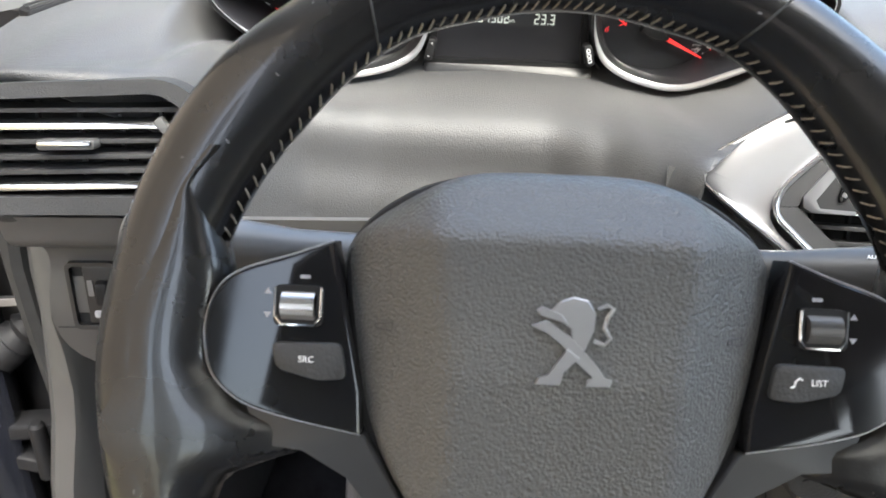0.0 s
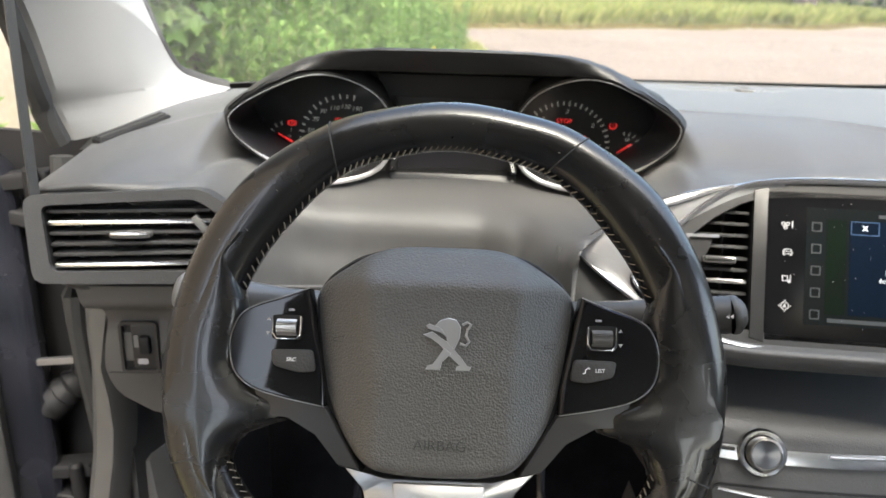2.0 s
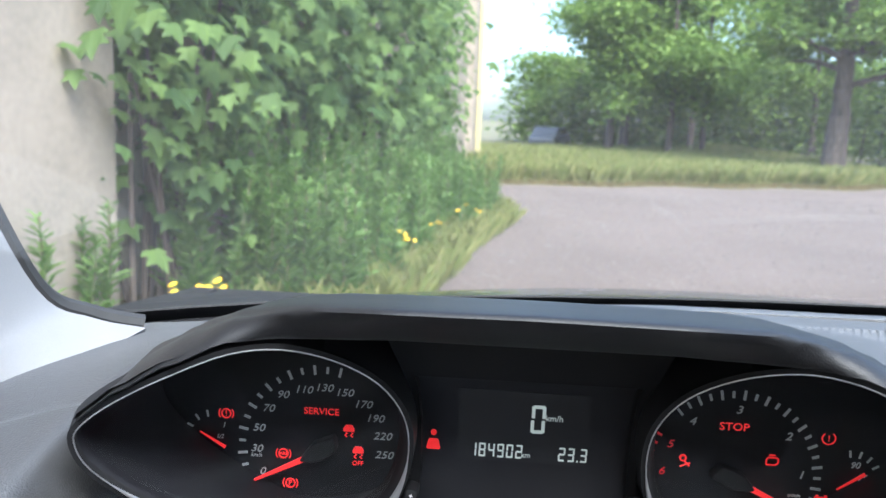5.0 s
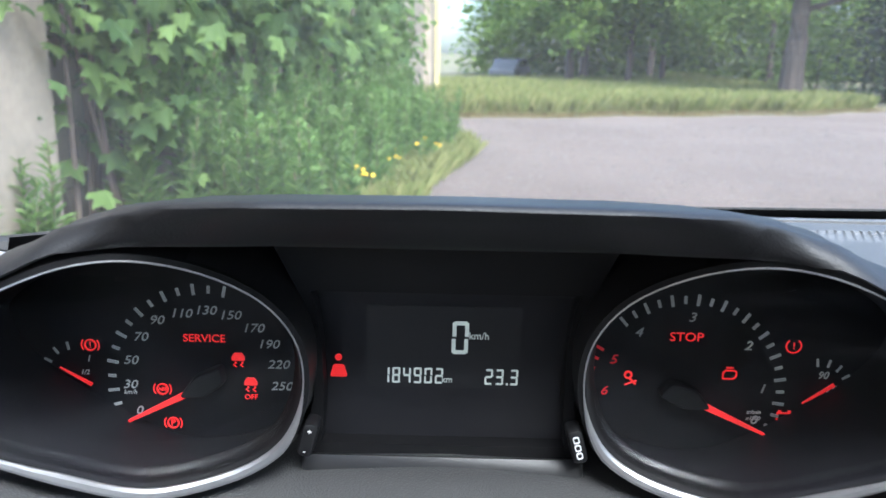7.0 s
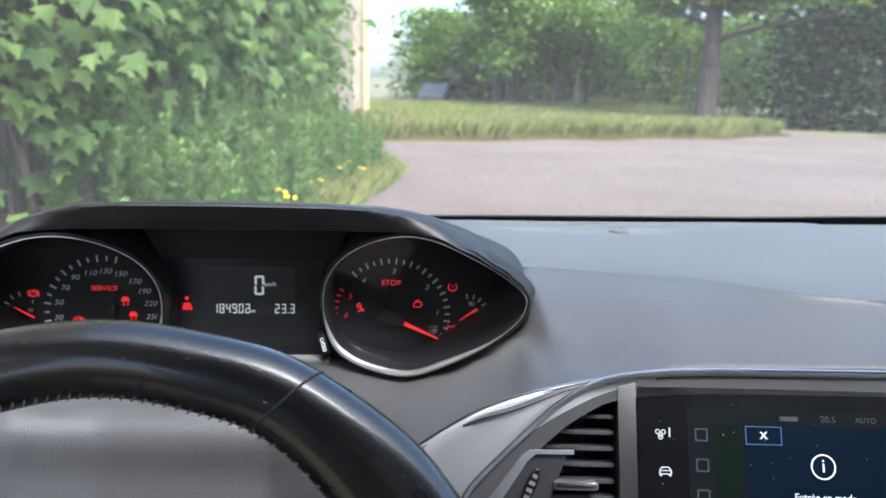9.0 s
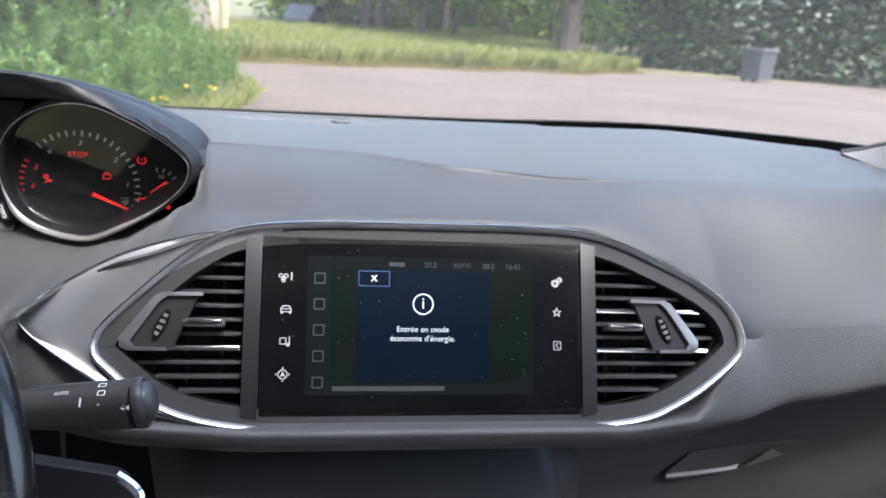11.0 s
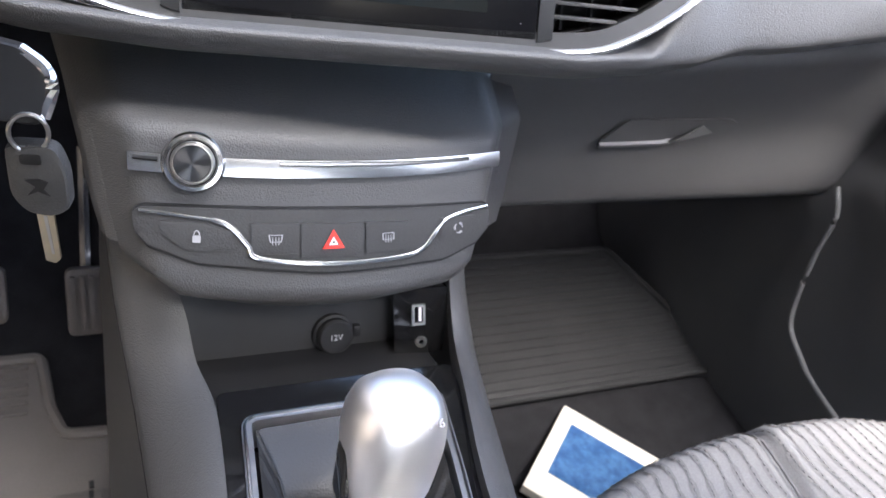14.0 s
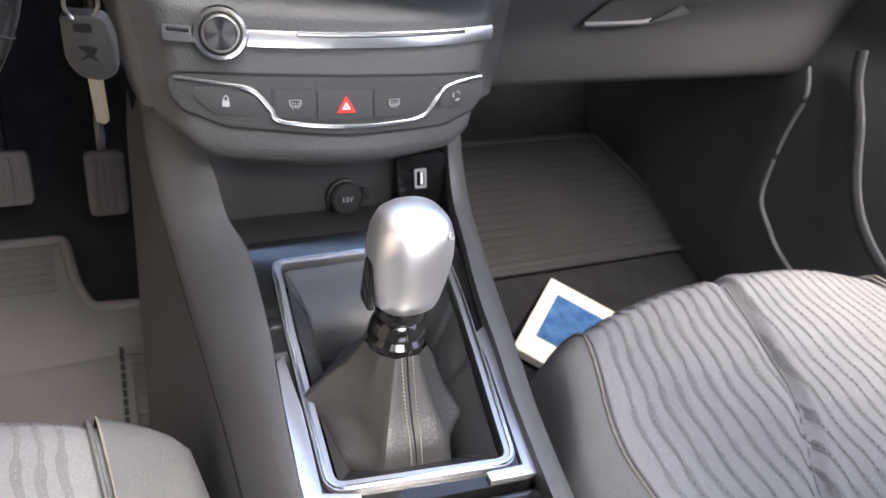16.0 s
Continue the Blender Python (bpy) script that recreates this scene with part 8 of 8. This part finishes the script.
def build_seat(cx, label, wide=False):
    t = thing("front_seat", label, "seat", "front seats")
    seam_u = 0.81 if wide else 0.72
    reach = seam_u - 0.05

    def half(v):
        if not wide:
            return 0.262 - 0.03 * v ** 3
        k = min(1.0, max(0.0, (v - 0.65) / 0.3))
        return 0.285 - 0.055 * k * k * (3 - 2 * k)

    def crease(v):
        """Offset of the sewn crease from the middle of the seat."""
        return ease([(0.0, -0.16), (0.5, -0.10), (0.7, -0.042), (0.87, -0.024), (1.0, -0.012)], v)[0]

    def surface(u, v):
        """A point of the padded middle, with its shallow quilting."""
        x = u * half(v)
        z = seat_top(u, v) - 0.09 * max(0, (abs(u) - 0.93) / 0.07) ** 2
        if abs(u) < reach:
            z += 0.0003 * abs(math.sin((u / reach + 1) * 13 * math.pi))
        if wide:
            z += 0.003 * math.exp(-((x - crease(v) - 0.014) / 0.014) ** 2) - 0.008 * math.exp(-((x - crease(v)) / 0.007) ** 2)
        return Vector((cx + x, -0.46 + 0.545 * v - 0.05 * v * u ** 4, z))

    nu, nv = 190, 44
    rows = [[surface(i / nu * 2 - 1, j / nv) for j in range(nv + 1)] for i in range(nu + 1)]
    part("cushion", sheet(rows), FABRIC, t, "striped grey cloth cushion", angle=60)
    # darker bolsters
    for s in (-1, 1):
        rows = []
        for j in range(nv + 1):
            v = j / nv
            row = []
            for k in range(9):
                u = s * (seam_u + (1.02 - seam_u) * k / 8)
                uu = min(abs(u), 1.0)
                z = seat_top(uu, v) + 0.0065
                z -= 0.09 * max(0, (uu - 0.93) / 0.07) ** 2 + (0.05 if k == 8 else 0)
                row.append((cx + u * half(v), -0.46 + 0.545 * v - 0.05 * v * u ** 4 + 0.003, z))
            rows.append(row)
        bolster = part("bolster", sheet(rows), FABRIC_DARK, t, "dark cloth bolster", angle=60)
        for k, off in ((0, 0.0), (1, -0.0055)):
            line = [Vector(r[0]) + Vector((s * off, 0, 0.0008 - 0.4 * abs(off))) for r in rows]
            part("piping", tube(line, 0.0016 if k else 0.0009, 6), FABRIC_DARK if k else THREAD, bolster, "" if k else "pale seam thread")
    # woven stripes: zigzag bands that swell and thin, each with a dotted thread
    rng = random.Random(8)
    bands, dots = bmesh.new(), bmesh.new()
    for i in range(1, 26):
        u0 = (i / 13 - 1) * reach
        swing = rng.uniform(-0.08, 0.08)
        edges, mid = [], []
        for j in range(100):
            v = 0.985 * j / 99
            w = v * 9 + swing
            tri = abs((w % 1.0) * 2 - 1)
            du = (tri - 0.5) * 0.0035 / half(v)
            wide_by = (0.0015 + 0.0022 * ((w + 0.25) % 1.0)) / half(v)
            edges.append([surface(u0 + du + q, v) + Vector((0, 0, 0.0005)) for q in (-wide_by, 0, wide_by)])
            mid.append(surface(u0 + du, v) + Vector((0, 0, 0.0008)))
        sheet(edges, bands)
        for p, q in zip(mid, mid[1:]):
            tube([p, p.lerp(q, 0.5)], 0.0004, 3, bm=dots)
    st = part("stripes", bands, FABRIC_BAND, t, "dark woven zigzag stripes")
    st["kind"] = "stuff"
    part("stripe_threads", dots, FABRIC, t, "pale dotted threads")["kind"] = "stuff"
    if wide:
        line = [surface(crease(j / 40) / half(j / 40), j / 40) + Vector((0.002, 0, 0.001)) for j in range(39)]
        part("crease_seam", tube(line, 0.0012, 5), FABRIC_BAND, t)
    # body of the cushion down to the runners
    part("seat_base", prism(rect(0.50, 0.50, 0.05, 0, 0), -0.14, 0.155, pose(cx, -0.215, 0.0), 0.02), FABRIC_DARK, t)
    back = smooth_line([(0, -0.40, 0.2), (0, -0.47, 0.3), (0, -0.56, 0.6), (0, -0.60, 0.78)], 5)
    rows = []
    for p in back:
        rows.append([(cx + u * 0.25, p.y + 0.05 * abs(u) ** 3, p.z) for u in (-1, -0.8, -0.5, 0, 0.5, 0.8, 1)])
    part("backrest", sheet(rows, thick=0.09), FABRIC, t)
    part("headrest", prism(rect(0.25, 0.15, 0.05), -0.04, 0.04, pose(cx, -0.63, 0.89, 80, 0, 0), 0.02), FABRIC, t)
    return t


lower(build_seat(0.0, "grey striped cloth driver's seat with dark bolsters"))
lower(build_seat(0.745, "grey striped cloth passenger seat with dark bolsters", True))


def build_key():
    t = thing("ignition_key", "black remote key in the ignition with a spare key", "key")
    m = frame_at((0.165, 0.150, 0.507), (0.97, -0.05, -0.15), (0.15, 0.15, 0.95))
    part("fob", prism(rounded([(-0.055, 0.025), (0.030, 0.019), (0.043, 0.004), (0.041, -0.021), (-0.05, -0.024)], 0.007), -0.008, 0.008, m, 0.004), BLACK, t, "black fob")
    part("fob_end", tube(smooth_line([m @ Vector(p) for p in ((0.026, 0.017, 0.004), (0.038, 0.010, 0.005), (0.0425, 0.0, 0.005), (0.040, -0.016, 0.004))], 4), 0.004, 8), CHROME, t, "chrome fob end")
    ring = [m @ Vector((0.034 + 0.0095 * math.cos(a), -0.026 + 0.0115 * math.sin(a), 0.006 * math.sin(a * 1) + 0.004)) for a in [i * 0.2618 for i in range(24)]]
    part("ring", tube(ring, 0.0013, 8, True), STEEL, t, "steel split ring")
    h = frame_at((0.197, 0.149, 0.446), (0.96, -0.25, 0.03), (-0.03, -0.12, 0.99))
    part("head", prism(rounded([(-0.014, 0.024), (0.012, 0.024), (0.0165, 0.008), (0.0155, -0.016), (0.006, -0.022), (-0.008, -0.020), (-0.0155, -0.008)], 0.006), -0.005, 0.005, h, 0.003), PAD_DARK, t, "dark plastic key head")
    part("hole", prism(rect(0.011, 0.006, 0.002, -0.001, 0.016), 0.0048, 0.0056, h), BLACK, t)
    part("head_mark", prism([(-0.006, -0.007), (-0.001, -0.001), (-0.006, 0.003), (0.001, 0.004), (0.006, 0.002), (0.003, -0.003), (0.006, -0.007), (0.0, -0.004)], 0.0048, 0.0056, h), BLACK, t)
    bl = prism(rounded([(-0.0045, -0.021), (0.0045, -0.021), (0.0042, -0.054), (0.001, -0.057), (-0.0042, -0.055)], 0.001), -0.0012, 0.0012, h)
    part("blade", bl, material("brass coloured blade", (0.55, 0.47, 0.33), 0.35, 1.0, color2=(0.45, 0.4, 0.3), scale=80), t, "worn brass blade")
    part("blade_groove", prism([(-0.001, -0.023), (0.001, -0.023), (0.0015, -0.05), (0.0, -0.05)], 0.0012, 0.0016, h), STEEL, t)
    return t


lower(build_key())


def build_book():
    t = thing("booklet", "white-edged booklet with a blue picture lying on the mat", "booklet")
    a, b = Vector((0.829, 0.408, -0.050)), Vector((0.699, 0.292, -0.062))
    x = (b - a)
    w, h = x.length, 0.155
    m = frame_at(a, x, Vector((0.062, -0.085, -0.02)))
    paper = material("white paper", (0.62, 0.6, 0.54), 0.6, color2=(0.55, 0.53, 0.47), scale=20)
    blue = material("blue printed picture", (0.014, 0.05, 0.145), 0.35, color2=(0.05, 0.115, 0.24), scale=60, fine=0.4, fine_scale=200)
    flip = (m.to_3x3() @ Vector((0, 0, 1))).z
    s = 1 if flip > 0 else -1
    part("pages", prism(rect(w, h, 0.002, w / 2, h / 2), 0, s * 0.011, m), paper, t, "white page block")
    part("cover", prism(rect(w, h, 0.002, w / 2, h / 2), s * 0.011, s * 0.0125, m, 0.0004), paper, t, "white cover")
    part("picture", prism(rect(w * 0.6, h * 0.82, 0, w * 0.46, h * 0.54), s * 0.0125, s * 0.0129, m), blue, t, "blue cover picture")
    return t


lower(build_book())


def build_doors():
    # passenger's door lining and the pillar foot beside the footwell
    t = thing("passenger_door", "dark grey passenger door lining", "door")
    x0 = side_x(True)
    rows = []
    for i in range(13):
        y = 0.62 - 1.15 * i / 12
        rows.append(smooth_line([(x0 + 0.03, y, 0.66), (x0 - 0.01, y, 0.63), (x0 - 0.02, y, 0.50), (x0 + 0.012, y, 0.42), (x0 - 0.012, y, 0.33), (x0 - 0.012, y, 0.1), (x0 - 0.005, y, -0.1)], 4))
    part("lining", sheet(rows, thick=0.02), DOOR_GREY, t, angle=60)
    part("lining_edge", tube(smooth_line([(1.096, 0.325, 0.339), (1.095, 0.309, 0.302), (1.096, 0.316, 0.246), (1.096, 0.316, 0.179), (1.094, 0.306, 0.135), (1.096, 0.275, 0.105), (1.094, 0.243, 0.086), (1.093, 0.164, 0.057)], 6), 0.004, 8), DOOR_GREY, t, "grey pocket edge")
    part("pocket_edge", tube(smooth_line([(1.101, 0.264, 0.386), (1.101, 0.252, 0.349), (1.099, 0.222, 0.305), (1.097, 0.179, 0.222), (1.095, 0.121, 0.172), (1.087, 0.018, 0.137)], 6), 0.009, 10, flat=0.5, up=(1, 0, 0)), DOOR_GREY, t, "pale rounded pocket edge")
    lower(t)
    # open driver's side: dark door jamb with check strap and wiring boot
    t = thing("driver_door_jamb", "dark painted door jamb with check strap and wiring boot", "door jamb")
    rows = []
    for i in range(11):
        z = 0.645 - 0.85 * i / 10
        rows.append([(-0.385, 0.36, z), (-0.40, 0.42, z), (-0.47, 0.44, z), (-0.56, 0.46, z), (-0.62, 0.52, z)])
    part("jamb", sheet(rows, thick=0.01), BLACK, t, "black painted jamb")
    part("seal", tube(smooth_line([(-0.388, 0.33, 0.645), (-0.392, 0.32, 0.5), (-0.39, 0.34, 0.3), (-0.385, 0.36, 0.1), (-0.38, 0.3, -0.05)], 5), 0.011, 8), SEAL, t, "rubber door seal")
    part("check_strap", box(0.15, 0.006, 0.008, pose(-0.50, 0.395, 0.376, 0, -5, 3), 0.002), SATIN, t, "bare steel check strap")
    part("strap_bracket", box(0.026, 0.03, 0.04, pose(-0.430, 0.405, 0.381), 0.005), BLACK, t)
    bm = bmesh.new()
    line = smooth_line([(-0.44, 0.43, 0.35), (-0.461, 0.41, 0.335), (-0.486, 0.41, 0.312), (-0.52, 0.43, 0.278)], 8)
    tube(line, [0.019 + 0.003 * math.sin(i * 2.1) for i in range(len(line))], 12, bm=bm)
    part("wiring_boot", bm, BLACK, t, "ribbed rubber boot")
    for z, name in ((0.225, "lower_hinge"), (0.60, "upper_hinge")):
        hg = box(0.07, 0.03, 0.016, pose(-0.475, 0.405, z, 0, -8, 0), 0.005)
        box(0.06, 0.03, 0.015, pose(-0.48, 0.405, z - 0.043, 0, 12, 0), 0.005, hg)
        box(0.018, 0.03, 0.06, pose(-0.512, 0.402, z - 0.03), 0.006, hg)
        lathe([(0, -0.036), (0.008, -0.036), (0.008, 0.03), (0.005, 0.034), (0, 0.034)], pose(-0.455, 0.385, z - 0.015), 12, hg)
        part(name, hg, BLACK, t, "dark painted hinge")
    # the open door itself, swung out forward of the seat
    t = thing("driver_door", "black driver's door standing open", "door")
    m = pose(-0.50, 0.44, 0, 0, 0, 25)
    part("shell", prism(rounded([(-1.05, -0.18), (0.0, -0.18), (0.0, 0.62), (-1.05, 0.66)], 0.04), -0.05, 0.05, m @ pose(0, 0, 0, 90, 0, 0), 0.015), PAINT, t, "black painted door shell")
    part("lining", prism(rounded([(-1.0, -0.14), (-0.05, -0.14), (-0.05, 0.58), (-1.0, 0.62)], 0.04), 0.05, 0.075, m @ pose(0, 0, 0, 90, 0, 0) , 0.01), PAD_DARK, t)


build_doors()

# speaker cover on the dash top by the glass, sunk behind a thin lip
gr = thing("dash_speaker_cover", "perforated black speaker cover on the dash top", "speaker cover")
m = frame_at((0.40, 0.655, 0.6885), (1, 0, 0), (0, 1, -0.01))
outl = rounded([(-0.20, -0.05), (0.315, -0.05), (0.31, -0.03), (0.20, 0.05), (-0.24, 0.05), (-0.275, 0.02)], 0.012)
part("rim", ring_prism(outl, inset(outl, 0.006), -0.004, 0.0015, m), RIM_PALE, gr, "pale grey rim")
band = rounded([(-0.19, -0.044), (0.305, -0.044), (0.30, -0.03), (0.27, -0.008), (-0.20, 0.004)], 0.006)
part("mesh", prism(band, -0.003, 0.001, m), BLACK, gr)
holes = bmesh.new()
for i in range(76):
    for j in range(6):
        x, y = -0.18 + i * 0.0064 + (0.0032 if j % 2 else 0), -0.040 + j * 0.0075
        if x < 0.285 - max(0, j - 3) * 0.01:
            box(0.0042, 0.005, 0.0012, m @ pose(x, y, 0.0016), 0, holes)
part("perforation", holes, DOTS, gr, "perforated cover")["kind"] = "stuff"
part("sensor", lathe([(0.012, 0.001), (0.012, 0.004), (0.009, 0.006), (0.006, 0.006), (0.005, 0.003), (0, 0.003)], m @ pose(-0.02, -0.025, 0), 24), PANEL, gr, "round light sensor")
# bonnet ahead of the glass
bn = thing("bonnet", "black car bonnet ahead of the windscreen", "bonnet")
rows = []
for i in range(15):
    u = i / 14 * 2 - 1
    rows.append([(MID + 0.72 * u, 0.88 + 0.95 * j / 8 - 0.16 * u * u, 0.635 - 0.02 * u * u - 0.16 * (j / 8) ** 1.6) for j in range(9)])
part("panel", sheet(rows, thick=0.01), PAINT, bn)
